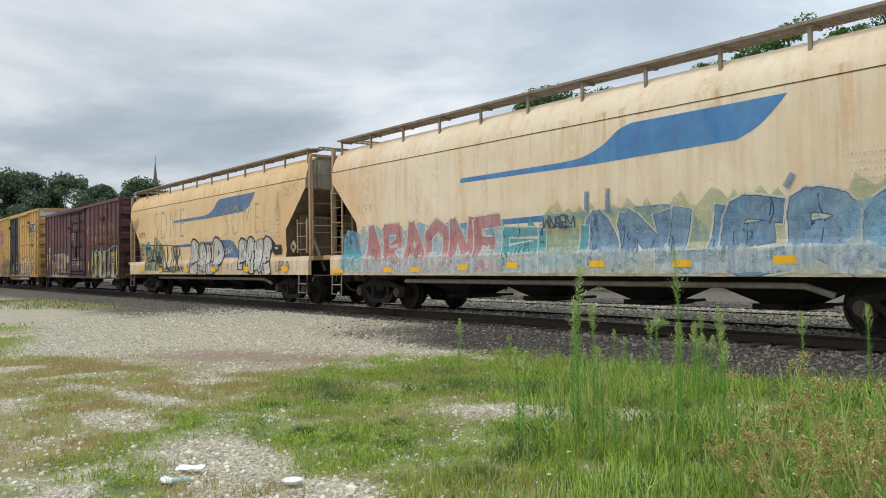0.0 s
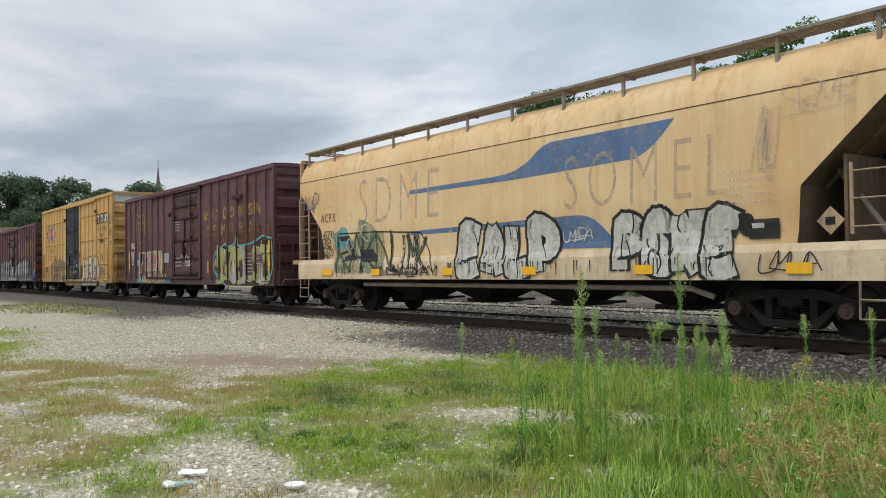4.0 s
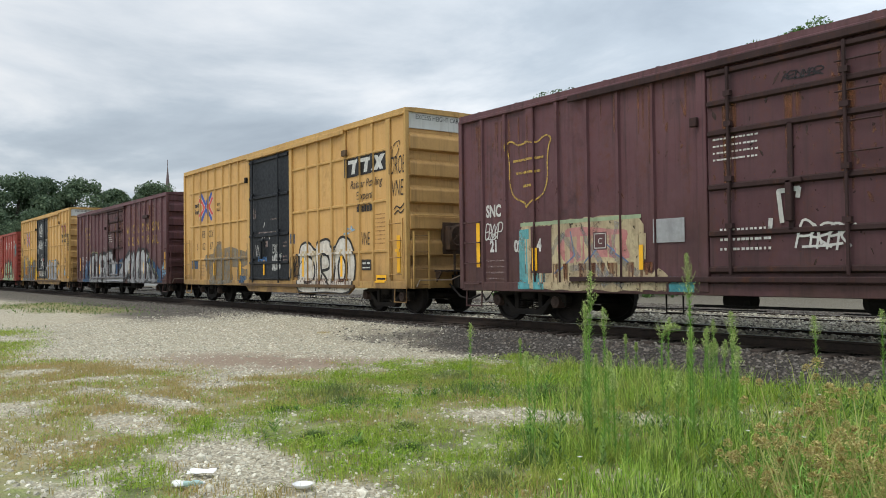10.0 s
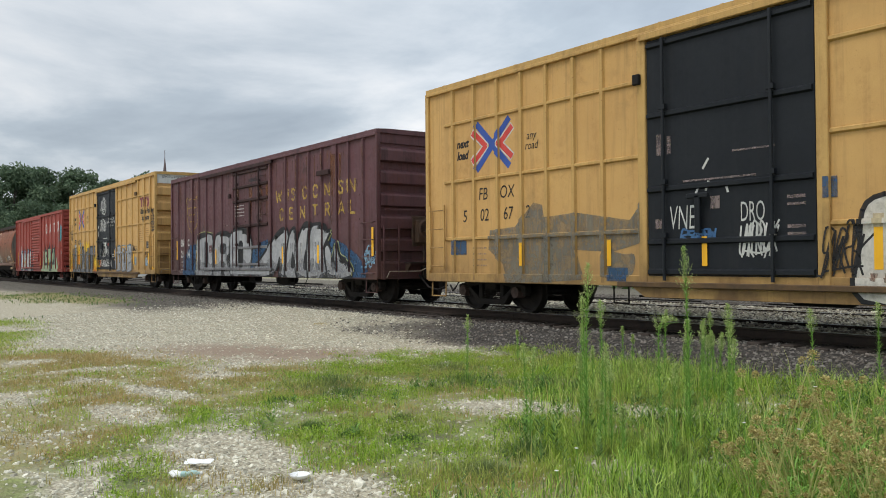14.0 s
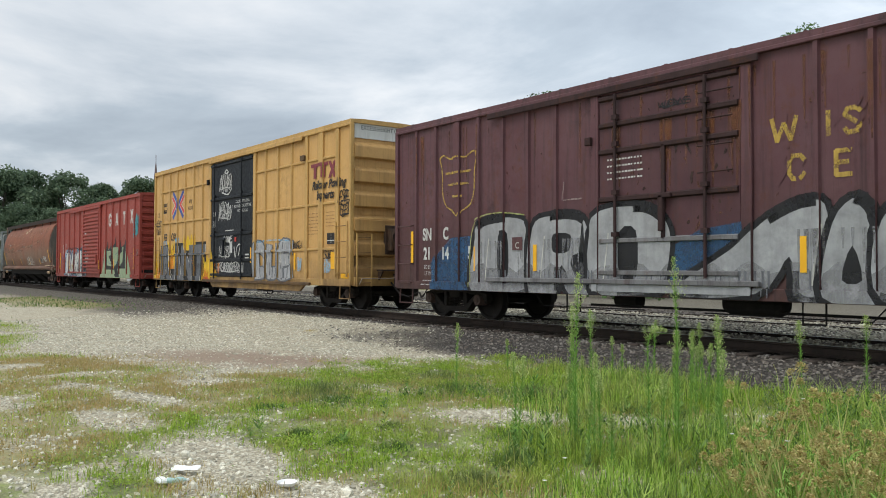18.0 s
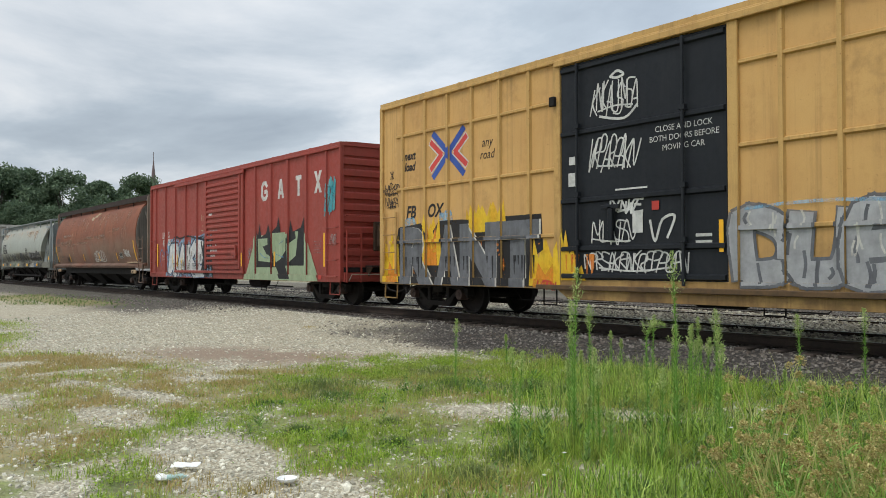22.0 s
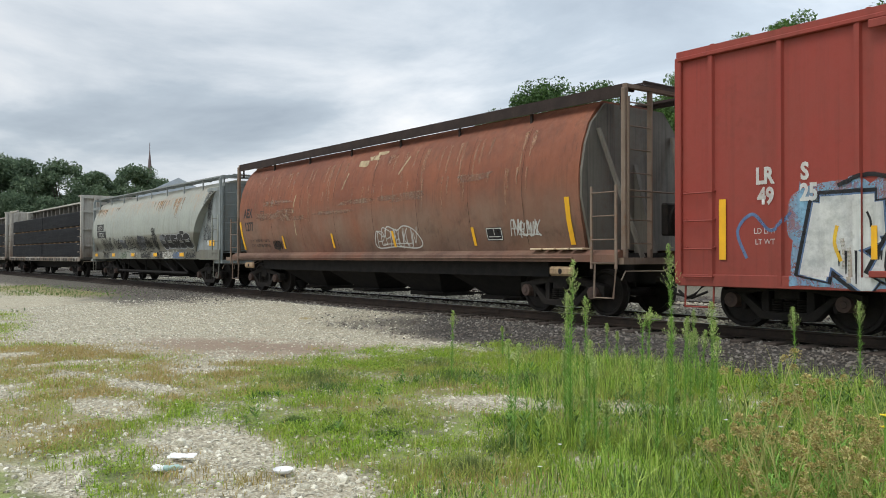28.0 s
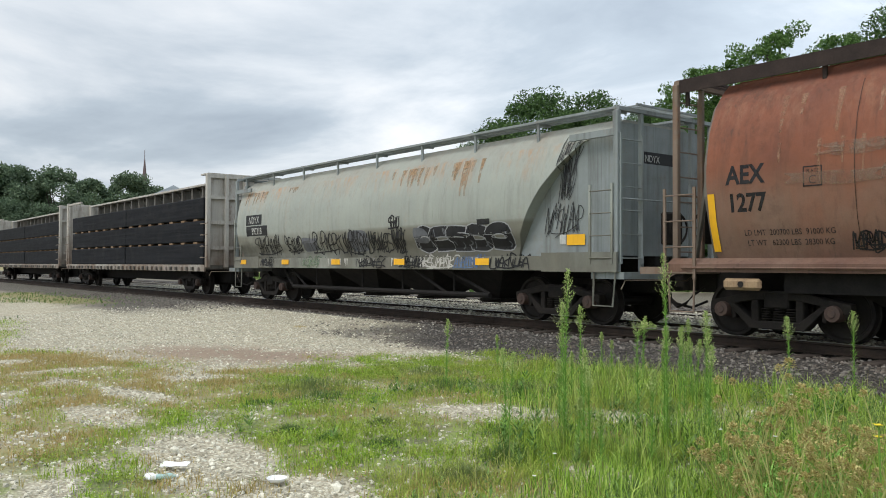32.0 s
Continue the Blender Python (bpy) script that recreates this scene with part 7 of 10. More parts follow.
car_a, side_a = tan_hopper("covered_hopper", "tan covered hopper with blue swoosh and long graffiti band", -11.37, "cream_paint")
car_b, side_b = tan_hopper("covered_hopper", "rust-stained tan covered hopper with blue swoosh", -29.64, "tan_paint")
car_c, side_c = boxcar("boxcar", "weathered maroon boxcar with chipped yellow lettering", -47.52, 15.65, 4.42, M_RIBS, (), (-1.45, 1.45, 1.0, 4.22, "slide"), MAROON, ends=6, wide=((-5.58, 0.22), (5.68, 0.26)))
car_d, side_d = boxcar("boxcar", "yellow high-cube boxcar with black door and white graffiti", -65.44, 15.8, 5.02, Y_RIBS_L + [2.64, 3.35, 4.15, 5.65, 6.34], (1.60, 2.88, 4.17), (-1.5, 1.55, 0.78, 4.82, "plug"), YELLOW, (-1.9, 5.4, 0.47), 6, True, ((4.90, 0.16), (7.11, 0.2)))
car_e, side_e = boxcar("boxcar", "maroon boxcar with silver graffiti along its lower half", -83.47, 15.8, 4.45, M_RIBS, (), (-1.45, 1.45, 1.0, 4.22, "slide"), MAROON, ends=6, wide=((-5.58, 0.22), (5.68, 0.26)), low_iron="oversprayed_iron")
car_f, side_f = boxcar("boxcar", "yellow high-cube boxcar with black door and grey graffiti", -101.44, 15.8, 5.02, [-7.0, -6.1, -5.25, -4.4, -3.5, -2.62, 2.7, 3.57, 4.48], (1.66, 2.92, 4.19), (-1.75, 1.85, 0.78, 4.82, "plug"), YELLOW, (-1.9, 5.4, 0.47), 6, True, ((5.42, 0.16), (6.27, 0.26), (7.18, 0.18)))
car_g, side_g = boxcar("boxcar", "red boxcar with corrugated door and white letters", -119.16, 15.6, 4.36, [-7.2, -6.05, -4.93, -3.8, -2.65, 2.42, 3.56, 4.7, 5.86, 7.02], (), (-1.75, 1.38, 0.98, 4.12, "press"), RED, ends=11)
car_h, side_h = rust_hopper("covered_hopper", "rust-brown round-sided covered hopper", -136.65)
car_i, side_i = grey_hopper("covered_hopper", "pale grey covered hopper with dark graffiti", -154.05)
car_j, side_j = centrebeam_car("centrebeam_flatcar", "off-white centrebeam car loaded with black-wrapped packs", -174.25, 9.6)
car_k, side_k = centrebeam_car("centrebeam_flatcar", "off-white centrebeam car loaded with black-wrapped packs", -195.35, 9.6)

# ---- lettering and graffiti ----
WORN = {"ink_black": 0.14, "ink_white": 0.4, "ink_yellow": 0.72, "swoosh_blue": 0.45, "swoosh_bright": 0.3, "graf_steel": 0.6, "graf_haze": 0.9, "graf_white": 0.5, "graf_silver": 0.22, "graf_teal": 0.55, "graf_pink": 0.5, "graf_sky": 0.85, "graf_blue": 0.5, "graf_navy": 0.4, "graf_mint": 0.7, "graf_green": 0.8,
        "graf_olive": 0.5, "graf_cream": 0.6, "graf_flame": 0.35, "graf_orange": 0.7, "graf_grey": 0.25, "graf_shade": 0.97, "marker_grey": 0.9, "ink_faint": 0.8, "rust_streak": 0.95, "rust_smear": 0.95, "bare_rust": 0.75, "bare_dark": 0.35, "primer_orange": 0.9, "patch_grey": 0.6, "pale_green": 0.2}
INKS_A = [('reflector_yellow', (0.85, 0.45, 0.015), (0.75, 0.38, 0.02)),
          ('rust_streak', (0.4, 0.23, 0.14), (0.32, 0.17, 0.1)),
          ('rust_smear', (0.27, 0.185, 0.13), (0.22, 0.14, 0.1)),
          ('ink_black', (0.008, 0.008, 0.01), (0.017, 0.017, 0.018)),
          ('ink_white', (0.72, 0.72, 0.68), (0.6, 0.6, 0.56)),
          ('ink_yellow', (0.62, 0.42, 0.08), (0.48, 0.31, 0.07)),
          ('swoosh_bright', (0.045, 0.19, 0.46), (0.08, 0.26, 0.52)),
          ('graf_steel', (0.2, 0.31, 0.46), (0.3, 0.43, 0.54)),
          ('graf_haze', (0.62, 0.68, 0.66), (0.56, 0.62, 0.62)),
          ('swoosh_blue', (0.05, 0.14, 0.33), (0.085, 0.19, 0.36)),
          ('graf_white', (0.7, 0.69, 0.63), (0.6, 0.58, 0.52)),
          ('graf_silver', (0.41, 0.415, 0.42), (0.29, 0.295, 0.3)),
          ('graf_shade', (0.2, 0.2, 0.205), (0.3, 0.3, 0.31))]
INKS_B = [('graf_grey', (0.1, 0.105, 0.115), (0.155, 0.16, 0.175)),
          ('graf_teal', (0.06, 0.34, 0.4), (0.12, 0.42, 0.44)),
          ('graf_teal_line', (0.06, 0.3, 0.34), (0.1, 0.36, 0.38)),
          ('graf_pink', (0.5, 0.17, 0.18), (0.58, 0.28, 0.26)),
          ('graf_sky', (0.2, 0.42, 0.6), (0.28, 0.48, 0.62)),
          ('graf_blue', (0.1, 0.17, 0.33), (0.16, 0.24, 0.38)),
          ('graf_navy', (0.022, 0.065, 0.135), (0.03, 0.09, 0.18)),
          ('graf_mint', (0.42, 0.5, 0.32), (0.5, 0.52, 0.32)),
          ('graf_green', (0.14, 0.22, 0.13), (0.2, 0.27, 0.16)),
          ('graf_olive', (0.34, 0.37, 0.11), (0.44, 0.45, 0.19)),
          ('graf_cream', (0.62, 0.52, 0.32), (0.52, 0.42, 0.26)),
          ('graf_flame', (0.8, 0.55, 0.03), (0.75, 0.42, 0.02)),
          ('graf_orange', (0.72, 0.2, 0.03), (0.8, 0.3, 0.03)),
          ('graf_red', (0.45, 0.045, 0.03), (0.36, 0.04, 0.03))]
INKS_C = [('logo_blue', (0.03, 0.07, 0.3), (0.04, 0.09, 0.33)),
          ('logo_red', (0.58, 0.06, 0.05), (0.52, 0.06, 0.05)),
          ('logo_maroon', (0.22, 0.04, 0.05), (0.18, 0.035, 0.045)),
          ('patch_grey', (0.13, 0.125, 0.105), (0.2, 0.185, 0.145)),
          ('ink_faint', (0.33, 0.26, 0.24), (0.27, 0.2, 0.19)),
          ('marker_grey', (0.42, 0.36, 0.3), (0.5, 0.42, 0.32)),
          ('bare_dark', (0.035, 0.02, 0.016), (0.06, 0.03, 0.02)),
          ('bare_rust', (0.2, 0.075, 0.03), (0.13, 0.05, 0.025)),
          ('primer_orange', (0.4, 0.27, 0.16), (0.38, 0.24, 0.13)),
          ('pale_green', (0.27, 0.35, 0.21), (0.32, 0.4, 0.25))]
for n_, c_, v_ in INKS_A + INKS_B + INKS_C:
    sprayed(n_, c_, v_, worn=WORN.get(n_, 0.0))


def rect(a, b, c, d):
    return [(a, c), (b, c), (b, d), (a, d)]


def fitted(text, x0, x1, z0, z1, fat=0.0, lean=0.0, grow=0.0, space=1.0):
    """Letters stretched to fill a box; grow widens the box for an outline layer."""
    bm = glyphs(text, 0, 0, 1.0, lean=lean, fat=fat, space=space)
    xs, zs = [v.co.x for v in bm.verts], [v.co.z for v in bm.verts]
    a, b, c, d = min(xs), max(xs), min(zs), max(zs)
    for v in bm.verts:
        v.co.x = x0 - grow + (v.co.x - a) / (b - a) * (x1 - x0 + 2 * grow)
        v.co.z = z0 - grow + (v.co.z - c) / (d - c) * (z1 - z0 + 2 * grow)
    return bm


# block letter skeletons in a unit box
BONES = {"a": [[(0, 0), (0.45, 1), (1, 0)], [(0.2, 0.36), (0.82, 0.34)]], "r": [[(0, 0), (0.03, 1), (0.85, 0.93), (0.85, 0.6), (0.1, 0.46), (1, 0)]], "o": [[(0.12, 0.1), (0, 0.75), (0.4, 1), (0.95, 0.82), (1, 0.2), (0.6, 0), (0.12, 0.1)]],
         "n": [[(0, 0), (0.05, 1), (0.92, 0.04), (1, 1)]], "m": [[(0, 0), (0.1, 1), (0.5, 0.35), (0.9, 1), (1, 0)]], "e": [[(1, 0.06), (0, 0), (0.05, 1), (0.98, 0.94)], [(0.05, 0.5), (0.72, 0.53)]], "s": [[(0.95, 0.9), (0.1, 1), (0.05, 0.6), (0.92, 0.45), (0.95, 0.05), (0, 0)]],
         }
BONES.update({"k": [[(0, 0), (0.02, 1)], [(0.95, 1), (0.1, 0.5), (1, 0)]], "i": [[(0.5, 0), (0.45, 1)]], "l": [[(0.1, 1), (0.05, 0), (0.95, 0.05)]], "p": [[(0, 0), (0.03, 1), (0.9, 0.9), (0.85, 0.5), (0.1, 0.42)]], "w": [[(0, 1), (0.2, 0), (0.5, 0.7), (0.8, 0), (1, 1)]],
         "t": [[(0, 0.97), (1, 1)], [(0.5, 1), (0.48, 0)]], "x": [[(0, 0), (1, 1)], [(0, 1), (1, 0)]], "u": [[(0, 1), (0.05, 0.15), (0.5, 0), (0.95, 0.15), (1, 1)]], "d": [[(0, 0), (0.02, 1), (0.8, 0.85), (1, 0.45), (0.75, 0.05), (0, 0)]]})


def piece(side, text, x0, x1, z0, z1, w, layers, seed, label="", wild=0.05, bubble=False, veins=None, lap=0.12):
    """Wildstyle block letters: the same skeleton laid down in wide to narrow coats of paint."""
    r = random.Random(seed)
    step = (x1 - x0) / len(text)
    lines, letters = [], []
    for k, ch in enumerate(text):
        letters.append([])
        a, b = x0 + step * k - lap * step + w / 2, x0 + step * (k + 1) + lap * step - w / 2
        lean = r.uniform(-0.15, 0.2) * step
        for bone in BONES[ch]:
            l = [(a + (b - a) * (u + r.uniform(-wild, wild)) + lean * (v - 0.5), z0 + w / 2 + (z1 - z0 - w) * (v + r.uniform(-wild, wild))) for u, v in bone]
            lines.append(curve(l, 4) if bubble and len(l) > 2 else l)
            letters[-1].append(lines[-1])
    for k, group in enumerate(letters):
        for i, (grow, m) in enumerate(layers):
            side.strokes(group, w + grow, m, label=label if i == len(layers) - 1 and k == 0 else "", bend=False)
    if veins:
        # thin runs and highlight lines down the letters
        for m, n, t in veins:
            out = []
            for _ in range(n):
                l = r.choice(lines)
                p, q = r.choice(list(zip(l, l[1:])))
                f = r.random()
                u, v = p[0] + (q[0] - p[0]) * f + r.uniform(-0.4, 0.4) * w, p[1] + (q[1] - p[1]) * f
                d = r.uniform(0.1, 0.38) * (z1 - z0)
                out.append([(u, min(v + d / 2, z1)), (u + r.uniform(-0.05, 0.05), v), (u + r.uniform(-0.06, 0.06), max(v - d / 2, z0))])
            side.strokes(out, t, m)


def haze(x0, x1, z0, z1, seed, teeth=0.18):
    """A wide painted ground with a ragged top and bottom edge."""
    r = random.Random(seed)
    n = max(6, int((x1 - x0) / 0.14))
    top = [(x0 + (x1 - x0) * i / n, z1 - (z1 - z0) * teeth * r.random() * (1 + 2 * (i in (0, n)))) for i in range(n + 1)]
    return [top[i] for i in range(n, -1, -1)] + [(x0 + (x1 - x0) * i / n, z0 + 0.05 * r.random()) for i in range(n + 1)]


def drips(side, x0, x1, z, length, n, seed, material, w=0.05):
    r = random.Random(seed)
    rows = []
    for k in range(n):
        x = r.uniform(x0, x1)
        l = length * r.uniform(0.2, 1.0)
        rows.append([(x - w / 2, z), (x + w / 2, z), (x + w * 0.2, z - l), (x - w * 0.2, z - l)])
    side.shape(rows, material, "weathered_paint")


def cloud(x0, x1, z0, z1, n, seed, wild=0.25):
    """A ragged closed outline that fills a box."""
    r = random.Random(seed)
    pts = []
    for i in range(n):
        a = 6.283 * i / n
        k = r.uniform(1 - wild, 1.0)
        cx, sx = math.cos(a), math.sin(a)
        pts.append(((x0 + x1) / 2 + (x1 - x0) / 2 * math.copysign(abs(cx) ** 0.6, cx) * k, (z0 + z1) / 2 + (z1 - z0) / 2 * math.copysign(abs(sx) ** 0.6, sx) * k))
    return curve(pts, 3, True)


def data_block(side, x0, x1, z0, z1, rows, cols, material, seed):
    """Small stencilled data lines, too small to read."""
    r = random.Random(seed)
    out = []
    cols *= 4
    for i in range(rows):
        zc = z1 - (i + 0.5) * (z1 - z0) / rows
        h = (z1 - z0) / rows * 0.13
        for j in range(cols):
            a = x0 + (x1 - x0) * j / cols
            b = a + (x1 - x0) / cols * r.uniform(0.45, 0.9)
            out.append((a, b, zc - h, zc + h))
    side.bars(out, material)


def swoosh(side, blue="swoosh_blue"):
    """The faded blue flash: a thin tail that swells into a wing, and a second line below."""
    top = curve([(0.3, 3.02), (0.9, 3.06), (1.4, 3.22), (1.75, 3.44), (2.05, 3.53)], 4)
    under = curve([(4.94, 3.55), (4.75, 3.36), (4.45, 3.12), (4.1, 2.97)], 4)
    side.shape([[(-2.72, 2.90), (-2.68, 3.0)] + top + under + [(1.0, 2.90)]], blue, "blue_flash", "faded blue painted flash")
    low = curve([(2.1, 2.08), (2.9, 2.06), (3.3, 1.85), (3.62, 1.52)], 4)
    side.shape([[(-2.75, 1.93), (-2.72, 2.02)] + low + [(3.62, 1.45), (2.2, 1.47), (1.7, 1.93)]], blue, "blue_flash", "faded blue painted flash")


def mark_tan_first(s):
    swoosh(s, "swoosh_bright")
    s.shape([haze(-7.95, -1.2, 0.92, 2.14, 1)], "graf_sky")
    s.shape([haze(-7.95, -6.9, 0.95, 1.75, 2, 0.4)], "graf_teal")
    piece(s, "araone", -6.75, -1.4, 0.96, 2.16, 0.24, ((0.10, "graf_white"), (0.02, "graf_pink")), 3, "faded red and blue graffiti along the lower side", 0.05, veins=(("logo_maroon", 22, 0.02), ("graf_sky", 14, 0.04)), lap=0.03)
    s.shape([haze(-1.4, 0.9, 1.25, 2.05, 5, 0.5)], "graf_teal")
    s.shape([cloud(-0.3, 0.5, 1.5, 2.0, 9, 15, 0.5), cloud(0.6, 1.3, 1.4, 2.0, 9, 16, 0.5)], "graf_orange")
    s.shape([haze(-0.3, 7.3, 0.90, 2.32, 6, 0.25)], "graf_mint")
    piece(s, "anuero", 0.8, 7.0, 0.96, 2.06, 0.34, ((0.10, "graf_white"), (0.03, "graf_navy"), (0.0, "graf_steel")), 7, "blue block graffiti on a pale green ground", 0.06, True, veins=(("graf_navy", 30, 0.022), ("graf_sky", 24, 0.05)), lap=0.03)
    s.shape([cloud(5.6, 6.5, 1.2, 2.0, 11, 12, 0.2)], "graf_sky")
    piece(s, "eu", -1.3, 0.9, 1.0, 1.85, 0.2, ((0.06, "graf_white"), (0.0, "graf_teal")), 9, veins=(("graf_navy", 14, 0.03),))
    s.shape([haze(-7.7, 7.4, 0.9, 1.42, 10, 0.3)], "graf_haze")
    drips(s, -7, 6.5, 1.36, 0.4, 70, 9, "graf_white", 0.035)
    drips(s, -7, 6.5, 2.0, 0.6, 40, 19, "graf_sky", 0.03)
    s.scribble(0.25, 1.9, 0.8, 0.22, 14, "graf_navy", 0.03, 5)
    for x, z in ((-5.6, 1.02), (-4.44, 1.02), (-2.63, 1.06), (-1.04, 1.09), (1.24, 1.1), (3.07, 1.09), (4.86, 1.13)):
        s.put("reflector_strip", flat([rect(x - 0.18, x + 0.18, z - 0.06, z + 0.06)]), "reflector_yellow", "yellow reflective strip")
    data_block(s, 5.85, 6.7, 2.05, 2.6, 5, 4, "marker_grey", 3)
    s.put("reflector_strip", flat([rect(-8.35, -7.75, 0.93, 1.03)]), "reflector_yellow", "yellow reflective strip")
    s.strokes([[(1.0, 2.1), (1.02, 2.4)], [(1.5, 2.05), (1.52, 2.42)], [(4.9, 2.2), (5.0, 2.35)]], 0.1, "graf_blue")
    s.letter("ACFX", -6.65, 2.58, 0.24, "marker_grey", "faded stencilled reporting mark", wide=0.7, space=1.4)


def mark_tan_second(s):
    swoosh(s)
    for text, a, b, c, d, m in (("SDME", -5.05, -1.55, 2.3, 3.45, "marker_grey"), ("SOMEL", 2.4, 5.9, 2.2, 3.2, "marker_grey")):
        s.put("graffiti", fitted(text, a, b, c, d, lean=0.05, space=1.35, fat=-0.022), m, "large faint grey marker letters")
    s.shape([haze(-6.4, -3.9, 1.0, 2.15, 21, 0.3), cloud(-5.3, -4.2, 1.6, 2.45, 10, 22, 0.3)], "graf_green")
    s.shape([cloud(-6.5, -5.6, 1.6, 2.3, 9, 23, 0.4)], "graf_teal")
    piece(s, "rakn", -6.2, -3.6, 1.05, 2.08, 0.07, ((0.0, "ink_black"), (-0.035, "graf_green")), 24, "green and black faded letters", veins=(("ink_black", 8, 0.03),))
    s.strokes([[(-6.14, 2.1), (-4.2, 2.08), (-2.3, 1.98), (-2.0, 1.5), (-1.8, 0.98)], [(-6.2, 2.08), (-6.3, 1.3), (-6.25, 0.95)]], 0.035, "ink_black", bend=False)
    piece(s, "limk", -3.6, -2.1, 1.05, 1.95, 0.08, ((0.02, "ink_black"), (-0.04, "graf_green")), 25, "", 0.1, veins=(("ink_black", 22, 0.03), ("graf_white", 16, 0.03)))
    piece(s, "ealp", -0.85, 2.2, 0.92, 2.10, 0.38, ((0.13, "ink_black"), (0.0, "graf_white")), 26, "white and black bubble graffiti", 0.05, True, veins=(("ink_black", 12, 0.03), ("marker_grey", 14, 0.05)), lap=0.06)
    piece(s, "pone", 3.62, 6.1, 0.92, 2.05, 0.34, ((0.13, "ink_black"), (0.0, "graf_white")), 27, "silver and black bubble graffiti", 0.07, True, veins=(("ink_black", 16, 0.03), ("marker_grey", 12, 0.04)), lap=0.06)
    s.shape([cloud(6.0, 6.42, 1.5, 1.95, 9, 31, 0.4)], "ink_black")
    s.shape([[(-6.08, 2.02), (-5.55, 2.03), (-5.27, 1.4), (-5.87, 1.36), (-5.8, 1.5), (-5.5, 1.52), (-5.62, 1.9), (-6.04, 1.9)], [(-5.11, 1.64), (-4.44, 1.65), (-4.13, 1.34), (-4.89, 1.33)]], "ink_black")
    s.strokes([curve([(-5.75, 1.75), (-5.6, 1.95), (-5.45, 1.75), (-5.6, 1.6), (-5.72, 1.72)], 4), curve([(-4.9, 2.2), (-4.7, 2.3), (-4.5, 2.1), (-4.65, 1.85), (-4.9, 2.0), (-4.9, 2.2)], 4), curve([(-5.5, 2.2), (-5.2, 2.25), (-4.9, 2.05)], 4)], 0.025, "graf_white", bend=False)
    s.scribble(2.7, 1.72, 0.7, 0.2, 28, "graf_white", 0.025, 5)
    drips(s, -6.2, 6.0, 1.25, 0.35, 60, 29, "ink_black", 0.03)
    drips(s, -1.0, 6.0, 1.2, 0.3, 30, 30, "graf_white", 0.04)
    s.scribble(-6.8, 1.85, 0.7, 0.25, 33, "ink_black", 0.022, 5)
    s.scribble(-6.8, 1.6, 0.6, 0.22, 34, "ink_black", 0.022, 4)
    s.scribble(-7.65, 3.02, 0.75, 0.42, 35, "graf_grey", 0.03, 4)
    s.scribble(-3.0, 1.08, 2.6, 0.2, 36, "ink_black", 0.028, 9)
    s.scribble(6.9, 1.15, 0.9, 0.25, 37, "ink_black", 0.022, 4)
    s.scribble(6.6, 3.0, 0.3, 0.9, 38, "marker_grey", 0.025, 4)
    s.scribble(7.4, 3.5, 1.0, 0.4, 39, "marker_grey", 0.02, 4)
    s.letter("ACFX", -6.66, 2.57, 0.25, "ink_black", "black stencilled reporting mark", wide=0.75, space=1.35)
    s.letter("45792", -6.65, 2.10, 0.23, "ink_black", "black stencilled car number", wide=0.8)
    s.strokes([[(-5.72, 2.42), (-5.4, 2.42), (-5.4, 2.62), (-5.72, 2.62), (-5.72, 2.42)]], 0.02, "marker_grey", "stencil_box", bend=False)
    data_block(s, 5.85, 6.75, 2.0, 2.6, 5, 4, "marker_grey", 13)
    s.shape([rect(6.25, 6.75, 1.5, 1.8)], "ink_black", "data_panel")
    s.bars([(6.3, 6.7, 1.56, 1.6), (6.3, 6.5, 1.65, 1.74)], "ink_white")
    for x in (-6.75, -4.24, -1.25, 1.42, 4.26, 7.06):
        w = 0.3 if x < -6 else 0.2
        s.put("reflector_strip", flat([rect(x - w, x + w, 0.98, 1.14)]), "reflector_yellow", "yellow reflective strip")


def placard(car, x, y, z):
    """Diamond sign holder on the slope brace."""
    o = part("placard_holder", prism(bmesh.new(), [(x - 0.2, z), (x, z - 0.2), (x + 0.2, z), (x, z + 0.2)], y - 0.02, y), "cage_paint", car, "stained tan diamond placard holder")
    part("placard_bar", boxes((x - 0.07, x + 0.07, y - 0.026, y - 0.021, z - 0.06, z + 0.05)), "ink_black", o)


def shield(s, x, zt):
    """Outline of a heraldic shield in thin yellow paint."""
    half = [(0, zt - 1.34), (0.12, zt - 1.24), (0.42, zt - 1.10), (0.55, zt - 0.82), (0.56, zt - 0.45), (0.60, zt - 0.2), (0.66, zt - 0.03), (0.5, zt + 0.04), (0.28, zt - 0.06), (0, zt - 0.02)]
    s.strokes([[(x + u, z) for u, z in half], [(x - u, z) for u, z in half]], 0.036, "ink_yellow", "yellow_shield", "thin yellow painted shield outline")
    s.bars([(x - 0.45, x + 0.45, zt - 0.40, zt - 0.35), (x - 0.36, x + 0.36, zt - 0.66, zt - 0.61), (x - 0.14, x + 0.14, zt - 0.93, zt - 0.88)], "ink_yellow", label="faded shield wording")


def flakes(s, n, seed, x0, x1, z0, z1, material):
    """Ragged chips and scrapes in the paint, taller than wide."""
    r = random.Random(seed)
    out = []
    for _ in range(n):
        x, z, a = r.uniform(x0, x1), r.uniform(z0, z1), 0.006 + 0.03 * r.random() ** 2
        tall, skew = r.uniform(0.7, 4.0), r.uniform(-0.6, 0.6)
        pts = [(math.cos(t) * a * r.uniform(0.3, 1.5), math.sin(t) * a * tall * r.uniform(0.4, 1.4)) for t in (0.1, 0.8, 1.5, 2.3, 3.1, 3.9, 4.6, 5.4)]
        out.append([(x + u + skew * v, z + v) for u, v in pts])
    s.shape(out, material, "chipped_paint")


